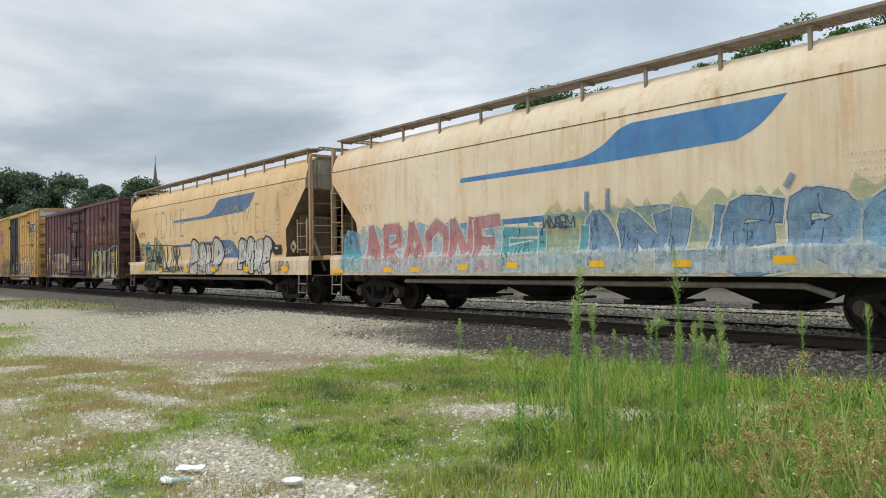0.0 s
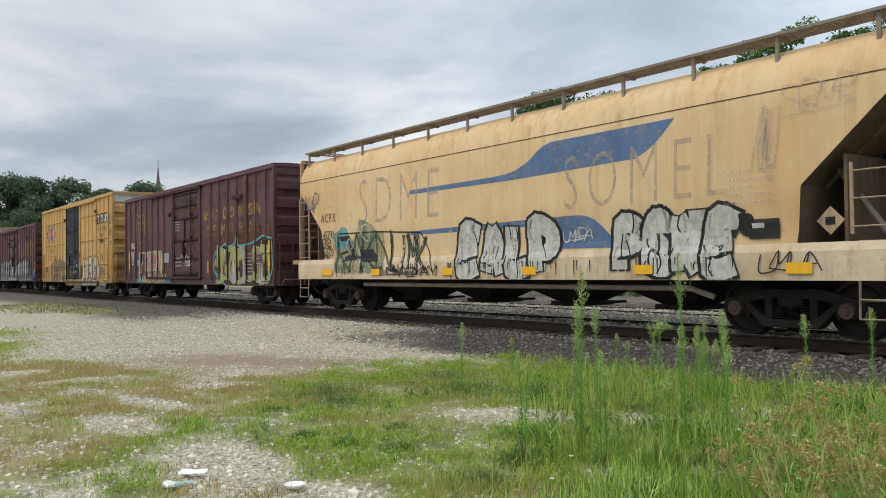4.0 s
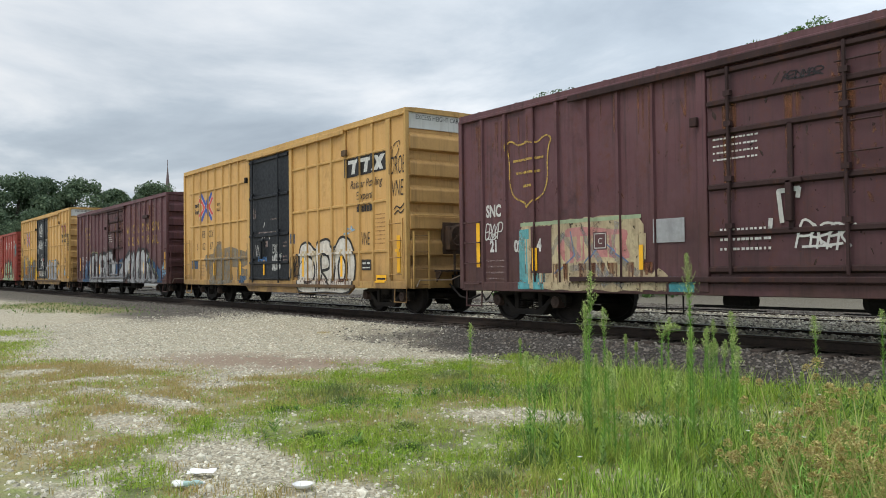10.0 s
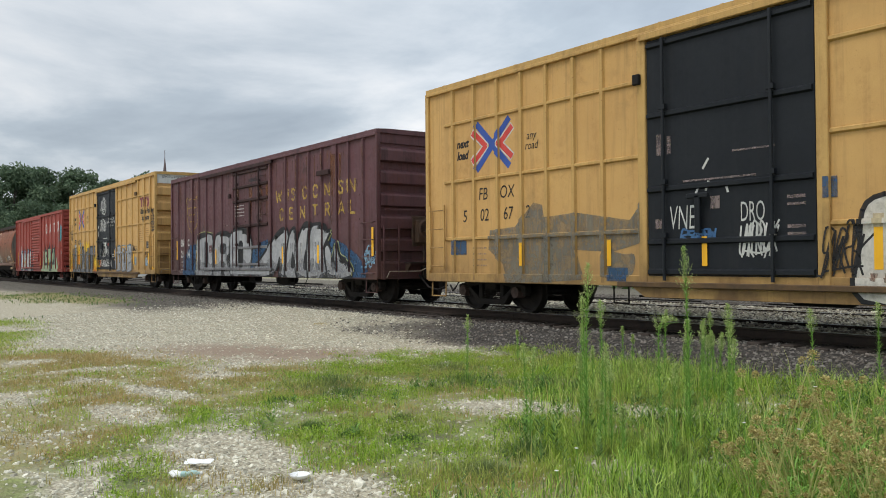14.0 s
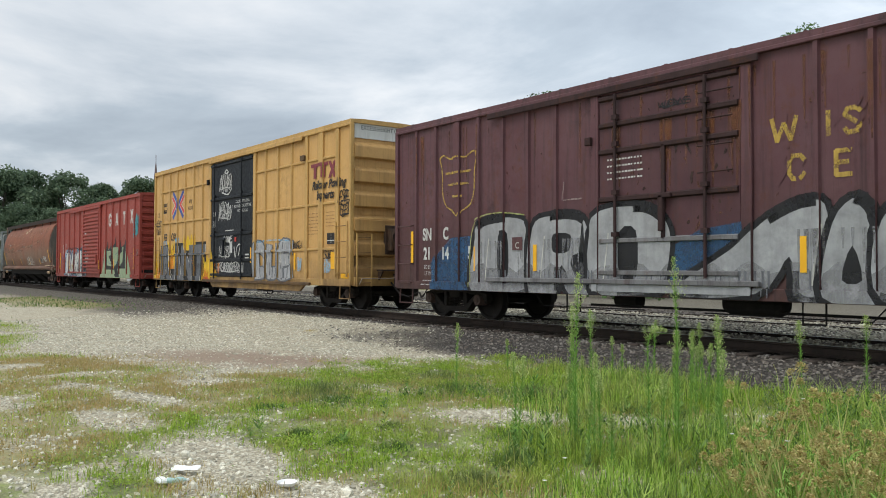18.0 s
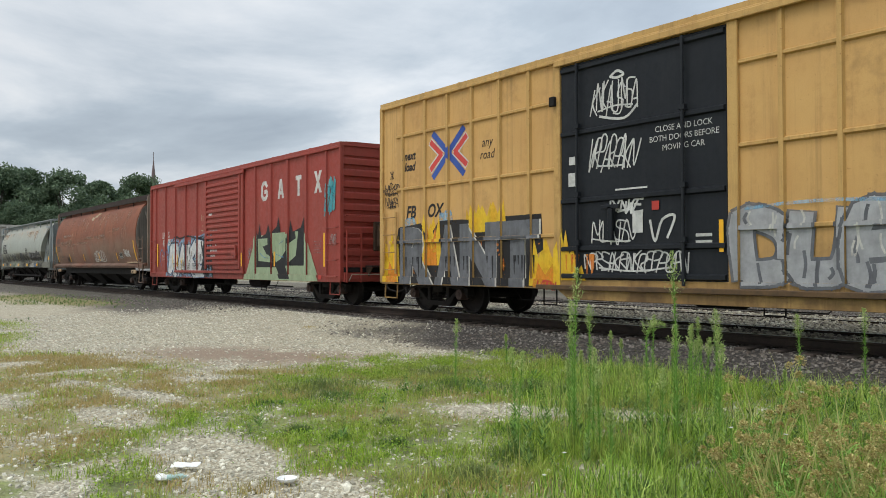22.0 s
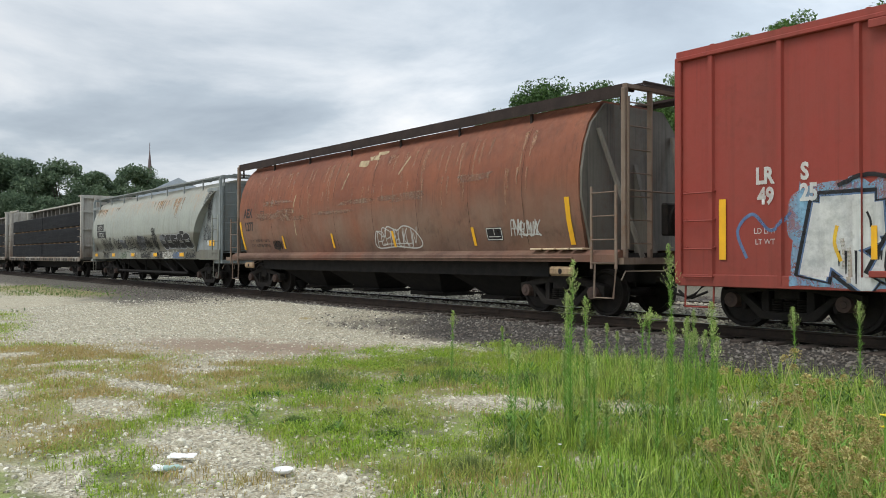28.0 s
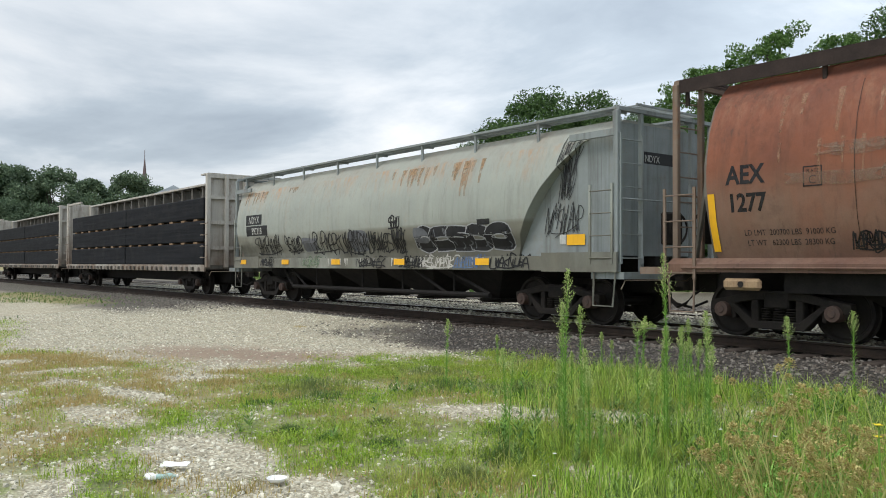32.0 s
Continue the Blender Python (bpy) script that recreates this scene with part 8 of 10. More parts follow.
# strokes of worn painted letters as bent strips in a unit box, keyed by shape
LETTER_STRIPS = {"zigzag": [[(0, 1), (0.22, 0), (0.5, 0.75), (0.78, 0), (1, 1)]], "post": [[(0.5, 0), (0.5, 1)]], "snake": [[(0.95, 0.85), (0.7, 1), (0.2, 0.98), (0.05, 0.75), (0.9, 0.3), (0.8, 0.03), (0.25, 0), (0.05, 0.18)]],
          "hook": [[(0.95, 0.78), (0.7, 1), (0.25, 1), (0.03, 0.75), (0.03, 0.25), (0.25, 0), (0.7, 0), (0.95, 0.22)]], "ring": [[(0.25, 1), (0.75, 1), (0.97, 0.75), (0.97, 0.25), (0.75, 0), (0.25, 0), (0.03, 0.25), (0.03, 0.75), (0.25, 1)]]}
LETTER_STRIPS.update({"bolt": [[(0, 0), (0, 1)], [(0, 1), (1, 0)], [(1, 0), (1, 1)]], "comb": [[(0.95, 1), (0, 1), (0, 0), (0.95, 0)], [(0, 0.52), (0.75, 0.52)]], "tee": [[(0, 0.98), (1, 0.98)], [(0.5, 0.98), (0.5, 0)]],
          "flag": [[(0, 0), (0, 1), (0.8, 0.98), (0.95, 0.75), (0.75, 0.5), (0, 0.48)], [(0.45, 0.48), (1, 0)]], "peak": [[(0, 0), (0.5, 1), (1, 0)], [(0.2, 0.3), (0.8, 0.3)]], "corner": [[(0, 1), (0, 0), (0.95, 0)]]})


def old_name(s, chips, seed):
    """Two lines of large worn yellow painted letters, flaked down to the maroon."""
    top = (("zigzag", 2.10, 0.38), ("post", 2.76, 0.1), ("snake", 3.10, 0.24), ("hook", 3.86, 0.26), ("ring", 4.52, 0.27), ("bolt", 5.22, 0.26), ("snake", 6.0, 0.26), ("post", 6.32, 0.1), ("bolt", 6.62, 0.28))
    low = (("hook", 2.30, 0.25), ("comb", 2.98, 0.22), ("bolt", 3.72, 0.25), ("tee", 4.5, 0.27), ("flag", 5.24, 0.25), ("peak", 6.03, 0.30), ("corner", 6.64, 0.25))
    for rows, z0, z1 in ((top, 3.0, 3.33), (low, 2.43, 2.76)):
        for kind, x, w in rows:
            s.strokes([[(x - w / 2 + w * u, z0 + (z1 - z0) * v) for u, v in l] for l in LETTER_STRIPS[kind]], 0.068, "ink_yellow", "worn_letter_mark", bend=False)
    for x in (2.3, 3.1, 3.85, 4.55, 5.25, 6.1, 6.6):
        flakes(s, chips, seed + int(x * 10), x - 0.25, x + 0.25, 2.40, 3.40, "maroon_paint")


def door_rust(s, seed):
    """Rust bleeding from the door's hardware, scuffs and a scrawl near its top."""
    for x in (-1.0, 0.05, 0.85, 1.4):
        drips(s, x - 0.12, x + 0.12, 3.7, 1.6, 9, seed + int(x * 10), "bare_rust", 0.07)
    drips(s, -7.4, 7.4, 4.2, 1.4, 40, seed + 31, "bare_rust", 0.05)
    drips(s, 5.4, 6.0, 4.1, 2.0, 10, seed + 33, "bare_rust", 0.09)
    flakes(s, 46, seed + 32, -1.3, 1.4, 1.4, 4.0, "bare_rust")
    flakes(s, 60, seed + 34, -1.3, 1.4, 1.0, 4.0, "bare_dark")
    s.scribble(0.2, 3.86, 0.6, 0.1, seed + 35, "ink_black", 0.02, 6)


def mark_maroon_first(s):
    door_rust(s, 200)
    flakes(s, 130, 3, -7.6, 7.6, 2.0, 4.2, "bare_rust")
    flakes(s, 160, 4, 2.0, 7.5, 1.9, 4.1, "bare_dark")
    s.shape([cloud(2.4, 7.75, 1.9, 2.5, 20, 8, 0.35)], "bare_rust", "rust_bloom")
    s.shape([rect(7.15, 7.72, 0.75, 2.1)], "bare_rust", "rust_bloom")
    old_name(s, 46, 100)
    shield(s, -5.66, 3.68)
    s.letter("SNC", -6.75, 2.34, 0.25, "ink_white", "white stencilled reporting mark", wide=0.72, fat=0.014)
    s.letter("21", -6.75, 1.6, 0.24, "ink_white", "white stencilled car number", wide=0.75, fat=0.014)
    s.letter("02", -5.98, 1.58, 0.24, "ink_white", "white stencilled car number", wide=0.75, fat=0.014)
    s.scribble(-6.75, 1.9, 0.5, 0.3, 51, "ink_white", 0.025, 5)
    data_block(s, -7.0, -6.4, 0.85, 1.35, 4, 3, "ink_faint", 5)
    s.shape([haze(-5.95, -2.75, 0.68, 2.06, 52, 0.06), haze(-2.85, -2.25, 0.68, 1.1, 58, 0.3)], "graf_cream", label="cream block of overpaint")
    flakes(s, 70, 63, -5.5, -2.6, 0.75, 1.95, "bare_dark")
    s.shape([cloud(-4.9, -3.0, 1.15, 1.9, 12, 53, 0.4)], "graf_pink")
    s.shape([rect(-5.95, -5.6, 0.7, 1.9), rect(-5.5, -5.2, 0.7, 1.3), rect(-2.2, -1.7, 0.7, 0.95)], "graf_teal")
    drips(s, -5.8, -2.6, 1.7, 0.9, 40, 54, "graf_cream", 0.07)
    drips(s, -5.2, -2.6, 1.2, 0.5, 14, 55, "bare_rust", 0.05)
    s.strokes([[(-5.2, 1.2), (-4.7, 1.75), (-4.3, 1.3)], [(-4.2, 1.85), (-3.6, 1.0), (-3.2, 0.8)], [(-3.3, 1.9), (-3.5, 1.4), (-2.9, 1.0)], [(-4.5, 1.1), (-3.9, 1.15), (-3.6, 0.8)]], 0.12, "graf_shade", bend=False)
    s.strokes([[(-4.9, 1.0), (-4.4, 1.35), (-4.5, 1.8)], [(-4.1, 1.2), (-3.7, 1.6), (-3.1, 1.2)]], 0.03, "graf_blue", bend=False)
    drips(s, -5.8, -2.5, 1.2, 0.5, 30, 62, "bare_rust", 0.08)
    s.bars([(-5.9, -2.8, 1.96, 2.03)], "pale_green", "graffiti")
    s.shape([rect(-5.54, -5.01, 1.02, 1.94)], "maroon_paint", "data_panel", "maroon panel with a white numeral")
    s.letter("4", -5.36, 1.58, 0.24, "ink_white", "white stencilled car number", wide=0.75, fat=0.014)
    s.shape([rect(-3.92, -3.59, 1.44, 1.76)], "maroon_paint", "stencil_box")
    s.strokes([[(-3.89, 1.47), (-3.62, 1.47), (-3.62, 1.73), (-3.89, 1.73), (-3.89, 1.47)]], 0.015, "ink_white", "stencil_box", bend=False)
    s.letter("C", -3.75, 1.60, 0.11, "ink_white")
    s.shape([rect(-2.50, -1.9, 1.52, 1.92)], "graf_silver", "repair_plate")
    data_block(s, -1.3, -0.5, 2.72, 3.15, 4, 3, "ink_white", 6)
    data_block(s, -1.2, -0.3, 1.3, 1.75, 3, 3, "ink_white", 7)
    s.strokes([[(-0.15, 1.75), (-0.2, 2.2), (0.12, 2.22), (0.1, 2.1)], [(-0.35, 1.6), (-0.33, 1.8)]], 0.07, "ink_white", bend=False)
    s.scribble(0.5, 1.55, 0.75, 0.34, 56, "ink_white", 0.035, 5)
    drips(s, 2.0, 7.6, 2.6, 1.4, 60, 59, "bare_rust", 0.08)
    body = [(2.85, 1.54), (3.1, 1.8), (3.24, 1.64), (3.28, 1.85), (3.9, 2.06), (4.35, 1.92), (4.89, 2.02), (5.0, 1.5), (5.5, 1.92), (6.4, 2.02), (7.0, 2.2), (7.6, 2.1), (7.65, 1.2), (7.3, 0.7), (5.9, 0.68), (5.5, 0.72), (4.8, 0.66), (3.29, 0.72), (3.12, 1.05), (2.88, 1.21)]
    s.shape([body], "bare_dark", label="olive and silver graffiti with a teal edge over rust")
    s.shape([[(2.85, 1.42), (3.25, 1.78), (3.2, 1.5), (3.55, 1.5), (3.5, 1.15), (3.15, 1.15), (3.2, 1.0)]], "graf_olive")
    piece(s, "drsne", 3.2, 7.6, 0.70, 2.0, 0.44, ((0.07, "ink_black"), (0.03, "graf_cream"), (0.0, "graf_olive")), 57, "", 0.05, veins=(("ink_black", 12, 0.03), ("graf_silver", 10, 0.10)), lap=0.03)
    s.shape([[(3.9, 1.88), (4.44, 1.76), (4.3, 1.45), (4.22, 1.3), (4.07, 1.41)], [(2.85, 1.45), (3.2, 1.25), (3.56, 1.31), (3.49, 1.05), (2.88, 1.21)], [(3.75, 1.5), (3.85, 1.1), (4.1, 0.9), (3.7, 0.95)], [(5.1, 1.3), (5.35, 1.6), (5.5, 1.0), (5.2, 0.9)], [(6.3, 1.2), (6.5, 1.6), (6.6, 1.0)], [(7.05, 0.9), (7.2, 1.5), (7.4, 1.0)]], "bare_dark")
    s.shape([[(4.27, 1.13), (4.62, 1.2), (4.95, 1.7), (5.0, 0.75), (4.81, 0.69), (4.41, 0.85)], [(5.4, 0.75), (5.5, 1.3), (5.7, 1.35), (5.75, 0.72)], [(6.6, 0.75), (6.9, 1.35), (7.0, 0.75)]], "graf_silver")
    s.shape([[(2.85, 1.4), (3.0, 1.35), (3.0, 1.2), (2.9, 1.22)], [(3.5, 1.3), (3.56, 1.31), (3.5, 1.05)], [(4.0, 1.85), (4.15, 1.82), (4.1, 1.6)]], "graf_red")
    s.strokes([[(3.29, 0.72), (3.7, 0.75), (4.1, 0.68)], [(3.88, 1.9), (3.98, 1.45), (4.2, 1.28), (4.45, 1.75)], [(4.9, 2.0), (5.0, 1.5), (4.85, 0.7)], [(5.5, 1.9), (5.6, 1.4), (6.0, 1.3)], [(6.9, 2.1), (6.8, 1.5), (7.2, 1.6), (7.5, 1.9)], [(3.6, 1.3), (3.75, 1.0), (4.15, 0.88)]], 0.03, "graf_white", bend=False)
    s.strokes([[(2.84, 1.2), (2.84, 1.55), (3.1, 1.83), (3.28, 1.86), (3.9, 2.09), (4.35, 1.97), (4.92, 2.11), (4.98, 2.3), (5.02, 2.0), (5.6, 1.98), (6.4, 2.08), (7.0, 2.26), (7.65, 2.15), (7.7, 1.2), (7.35, 0.7)], [(2.88, 1.2), (3.1, 1.06), (3.26, 0.9), (3.2, 0.7)]], 0.06, "graf_teal_line", bend=False)
    drips(s, 2.9, 7.5, 1.5, 0.7, 30, 61, "bare_rust", 0.06)
    s.shape([rect(5.72, 6.2, 1.0, 1.95), rect(6.45, 6.98, 1.34, 1.72)], "maroon_door_paint", "data_panel")
    data_block(s, 5.78, 6.15, 1.05, 1.75, 6, 3, "ink_white", 8)
    s.strokes([[(6.5, 1.38), (6.95, 1.38), (6.95, 1.68), (6.5, 1.68), (6.5, 1.38)], [(6.5, 1.53), (6.72, 1.53)], [(6.72, 1.38), (6.72, 1.68)]], 0.02, "ink_white", "stencil_box", bend=False)
    s.stripes([2.34, 4.66, -5.45], 1.07, 1.52, 0.09)
    s.stripes([-2.8], 1.07, 1.5, 0.09)
    s.stripes([-7.25], 1.15, 2.1, 0.12)
    s.stripes([7.45], 1.15, 2.1, 0.12)


def mark_maroon_second(s):
    door_rust(s, 300)
    flakes(s, 60, 13, -7.6, 7.6, 2.2, 4.2, "bare_rust")
    flakes(s, 40, 14, 2.0, 7.5, 2.4, 4.1, "bare_rust")
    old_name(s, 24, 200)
    shield(s, -5.54, 3.62)
    for t, x, z in (("SN", -6.68, 1.92), ("C", -5.98, 1.92), ("21", -6.68, 1.48), ("14", -6.0, 1.48), ("5", -5.12, 1.48)):
        s.letter(t, x, z, 0.27, "ink_white", "white stencilled car marking", wide=0.75, fat=0.014)
    data_block(s, -6.85, -6.45, 0.72, 0.9, 2, 2, "ink_white", 15)
    for t, z in (("LD LMT", 1.17), ("LT WT", 1.02)):
        s.letter(t, -6.62, z, 0.09, "ink_white", "small white load data", wide=0.8)
    s.shape([[(-6.5, 0.66), (-6.55, 1.25), (-5.8, 1.8), (-5.0, 1.84), (-5.0, 0.66)]], "graf_navy", label="dark blue ground of silver graffiti")
    s.letter("14", -6.0, 1.48, 0.27, "ink_white", "white stencilled car marking", wide=0.75, fat=0.014)
    s.letter("5", -5.12, 1.48, 0.27, "ink_white", "white stencilled car marking", wide=0.75, fat=0.014)
    s.shape([[(5.1, 1.77), (5.57, 1.79), (6.17, 1.6), (6.87, 1.3), (7.4, 0.88), (7.4, 0.7), (5.1, 0.7)], [(0.05, 0.8), (0.17, 1.5), (0.7, 1.75), (1.45, 1.85), (1.6, 0.8)]], "graf_navy")
    # large silver letter forms, each laid down with its own black edge and core
    forms = (([(-5.0, 0.66), (-4.98, 1.64), (-4.78, 2.06), (-4.2, 2.17), (-3.5, 2.11), (-3.28, 1.8), (-3.24, 0.66)], [(-4.2, 0.98), (-4.2, 1.8), (-3.92, 1.84), (-3.9, 1.0)]),
             ([(-3.22, 0.66), (-3.18, 1.92), (-2.65, 2.14), (-1.95, 2.11), (-1.72, 1.81), (-1.8, 1.38), (-2.05, 1.23), (-1.66, 0.66), (-2.14, 0.66), (-2.42, 1.1), (-2.48, 0.66)], [(-2.55, 1.45), (-2.55, 1.78), (-2.15, 1.76), (-2.2, 1.46)]),
             ([(-1.6, 0.77), (-1.57, 2.04), (-0.58, 2.2), (-0.07, 2.03), (0.14, 1.65), (0.02, 0.95), (-0.25, 0.72)], [(-0.93, 0.98), (-0.93, 1.78), (-0.57, 1.78), (-0.57, 1.0)]),
             ([(0.17, 0.74), (1.24, 1.42), (1.88, 1.9), (2.47, 2.11), (2.75, 1.91), (2.69, 0.74), (2.27, 0.74), (2.18, 1.31), (1.67, 0.76)], ()),
             )
    forms += (([(2.69, 0.74), (2.82, 1.77), (3.18, 2.1), (3.46, 1.7), (3.55, 0.74)], [(2.94, 0.98), (3.09, 1.45), (3.22, 0.98)]),
             ([(3.49, 0.72), (3.42, 1.61), (3.78, 2.13), (4.16, 2.2), (4.47, 1.95), (4.62, 0.72)], [(3.77, 0.94), (3.94, 1.5), (4.1, 0.95)]),
             ([(4.2, 0.7), (4.26, 1.98), (4.72, 2.16), (5.13, 2.08), (5.15, 1.92), (5.48, 1.93), (5.15, 1.57), (5.09, 1.36), (5.47, 0.84), (5.1, 0.7)], [(4.72, 0.9), (4.78, 1.2), (4.9, 0.9)]),
             ([(5.12, 1.44), (5.29, 1.56), (5.56, 1.2), (5.74, 1.0), (5.78, 1.55), (5.91, 1.24), (6.29, 1.1), (6.56, 0.93), (6.58, 0.75), (5.56, 0.66), (5.25, 0.9)], ()))
    for body, core in forms:
        edge = curve(body, 4, True)
        s.strokes([edge + edge[:1]], 0.20, "ink_black", bend=False)
        s.shape([edge], "graf_silver", label="large silver block graffiti with black edge")
        low = [(u, min(v, 1.15 + 0.1 * math.sin(9 * u))) for u, v in edge]
        s.shape([low], "graf_shade")
        if core:
            s.shape([curve(core, 3, True)], "ink_black")
    s.strokes([[(-5.1, 0.75), (-5.08, 1.7), (-4.85, 2.18), (-4.2, 2.28), (-3.4, 2.2)], [(5.6, 1.25), (5.85, 1.7), (6.0, 1.35), (6.4, 1.2), (6.68, 0.95), (6.68, 0.75)], [(5.3, 1.7), (5.6, 2.0)]], 0.028, "graf_olive")
    s.strokes([[(x, 0.9), (x + 0.12, 1.75)] for x in (-4.6, -2.95, -1.3, 2.55, 3.6, 4.45)], 0.03, "graf_white", bend=False)
    drips(s, -4.9, 6.0, 1.1, 0.4, 60, 63, "graf_grey", 0.04)
    for a, b in ((-4.8, -3.4), (-3.1, -1.9), (2.3, 2.7), (2.9, 4.9)):
        drips(s, a, b, 1.7, 0.9, 14, 64 + int(b * 3), "graf_shade", 0.05)
    s.shape([rect(-3.75, -3.45, 1.5, 1.76)], "maroon_paint", "stencil_box")
    s.letter("C", -3.6, 1.6, 0.13, "ink_white")
    data_block(s, -1.2, -0.4, 2.65, 3.1, 4, 3, "ink_white", 16)
    s.strokes([[(-2.3, 2.75), (-2.35, 2.42), (-1.85, 2.42)]], 0.03, "ink_faint", bend=False)
    s.scribble(7.52, 1.25, 0.5, 0.42, 62, "graf_sky", 0.05, 4)
    s.stripes([-3.09, 2.4, 4.71, -4.92], 1.08, 1.6, 0.1)
    s.stripes([7.67, -7.25], 1.25, 2.0, 0.1)
    s.bars([(-1.55, 1.6, 0.73, 0.86)], "graf_silver", "painted_track", "silver overspray on the door track")


def crossed_arrows(s, x, z, w, h):
    """Two blue chevrons that meet point to point, each with a red one nested in it."""
    red = [[(x + sx * w * 0.50, z + h * 0.30), (x + sx * w * 0.19, z), (x + sx * w * 0.50, z - h * 0.30)] for sx in (-1, 1)]
    blue = [[(x + sx * w * 0.43, z + h * 0.48), (x + sx * w * 0.045, z + h * 0.06), (x + sx * w * 0.045, z - h * 0.06), (x + sx * w * 0.43, z - h * 0.48)] for sx in (-1, 1)]
    s.strokes(red, 0.19 * h, "ink_white", "emblem", bend=False)
    s.strokes(blue, 0.145 * h, "logo_blue", "emblem", "red and blue crossed emblem", bend=False)
    s.strokes(red, 0.125 * h, "logo_red", "emblem", bend=False)


def height_sign(car, h, eave):
    """Words on the white end panel of a high car."""
    bm = glyphs("EXCESS HEIGHT CAR", 0, 0, 0.12, wide=0.85)
    for v in bm.verts:
        v.co = (h - 0.03 + 0.004, v.co.x - 0.55, v.co.z + eave - 0.13)
    part("lettering", bm, "ink_black", car, "black stencilled height warning")
    part("stencil_text", boxes(*[(h - 0.029, h - 0.026, 0.55 + 0.13 * k, 0.64 + 0.13 * k, eave - 0.28, eave - 0.16) for k in range(6)]), "ink_black", car)


def yellow_common(s, x, h):
    s.letter("next", x, 3.70, h, "ink_black", "black italic slogan", lean=0.25, wide=0.9, fat=0.01)
    s.letter("load", x, 3.44, h, "ink_black", "black italic slogan", lean=0.25, wide=0.9, fat=0.01)


def mark_yellow_first(s, car):
    crossed_arrows(s, -5.59, 3.56, 1.2, 1.0)
    yellow_common(s, -6.62, 0.18)
    s.letter("any", -4.4, 3.62, 0.17, "ink_black", "black italic slogan", lean=0.25, wide=0.85)
    s.letter("road", -4.4, 3.42, 0.17, "ink_black", "black italic slogan", lean=0.25, wide=0.85)
    for t, x, z in (("FB", -5.92, 2.55), ("OX", -5.15, 2.55), ("5", -6.55, 2.1), ("02", -5.88, 2.1), ("67", -5.12, 2.1), ("2", -4.52, 2.1)):
        s.letter(t, x, z, 0.27, "ink_black", "black car marking", lean=0.12, wide=0.8)
    s.shape([[(-5.75, 1.35), (-5.7, 1.75), (-4.9, 1.8), (-4.35, 2.26), (-4.1, 2.2), (-4.05, 1.95), (-3.2, 2.0), (-1.9, 1.8), (-1.62, 2.1), (-1.62, 1.4), (-2.3, 1.25), (-3.2, 1.3), (-3.0, 0.75), (-4.0, 0.68), (-5.15, 0.66), (-5.3, 1.05)]], "patch_grey", label="grey patches of painted-out graffiti")
    s.shape([cloud(-2.6, -1.7, 0.7, 1.3, 9, 71, 0.3), rect(-4.05, -3.8, 0.68, 1.6)], "patch_grey")
    s.shape([rect(-7.0, -6.5, 1.25, 1.57), rect(-2.4, -1.95, 0.73, 0.97), rect(1.62, 1.8, 1.95, 2.25)], "graf_navy", "data_panel")
    data_block(s, -6.2, -5.8, 0.95, 1.45, 4, 2, "ink_faint", 20)
    # door writing
    s.put("graffiti", fitted("VNE", -1.0, -0.5, 1.6, 1.98, fat=-0.01, lean=0.1), "ink_white", "white marker tags on the black door")
    s.put("graffiti", fitted("DRO", 0.32, 0.72, 1.68, 1.98, fat=-0.004), "ink_white")
    s.scribble(0.62, 1.4, 0.6, 0.45, 73, "ink_white", 0.028, 9)
    s.scribble(-0.45, 1.5, 0.6, 0.16, 74, "swoosh_blue", 0.035, 6)
    s.bars([(-0.74, 0.58, 2.36, 2.39), (0.18, 0.9, 2.76, 2.79), (-1.26, -1.1, 2.85, 3.2), (-1.05, -0.97, 2.85, 3.15), (-1.3, -1.15, 1.62, 1.78), (1.08, 1.36, 1.98, 2.03), (1.08, 1.36, 1.88, 1.92), (1.08, 1.36, 1.55, 1.6), (1.08, 1.36, 1.45, 1.49), (-0.22, -0.05, 1.9, 2.1)], "ink_faint")
    s.strokes([[(-0.5, 2.15), (-0.42, 2.28)], [(-0.3, 2.2), (-0.25, 2.34)], [(0.05, 2.3), (0.1, 2.15)], [(-0.35, 2.55), (-0.25, 2.7)]], 0.04, "ink_white", bend=False)
    # right half: emblem, slogan, tags
    s.shape([[(4.94, 3.62), (4.94, 4.14), (6.99, 4.14), (6.99, 3.66)]], "ink_black", "emblem_panel", "black emblem panel with white marks")
    for k in range(3):
        a = 5.05 + 0.64 * k
        s.shape([[(a, 3.98), (a + 0.03, 4.08), (a + 0.60, 4.08), (a + 0.57, 3.98)], [(a + 0.18, 3.70), (a + 0.25, 3.98), (a + 0.42, 3.98), (a + 0.35, 3.70)]] if k < 2 else [[(a, 3.70), (a + 0.38, 4.08), (a + 0.60, 4.08), (a + 0.22, 3.70)], [(a + 0.06, 4.08), (a + 0.24, 4.08), (a + 0.52, 3.70), (a + 0.34, 3.70)]], "ink_white", "emblem")
    s.letter("Railcar Pooling", 5.96, 3.42, 0.22, "ink_black", "black italic slogan", lean=0.25, wide=0.88)
    s.letter("Experts", 5.95, 3.1, 0.22, "ink_black", "black italic slogan", lean=0.25, wide=0.88)
    s.bars([(5.52 + 0.125 * k, 5.62 + 0.125 * k, 2.66, 2.82 + 0.05 * (k % 2)) for k in range(7)], "ink_black")
    s.put("graffiti", fitted("DROE", 7.18, 7.84, 3.5, 3.95, fat=-0.012, lean=0.2), "ink_black", "black marker tag")
    s.put("graffiti", fitted("VNE!", 7.24, 7.82, 2.95, 3.35, fat=-0.012, lean=0.2), "ink_black")
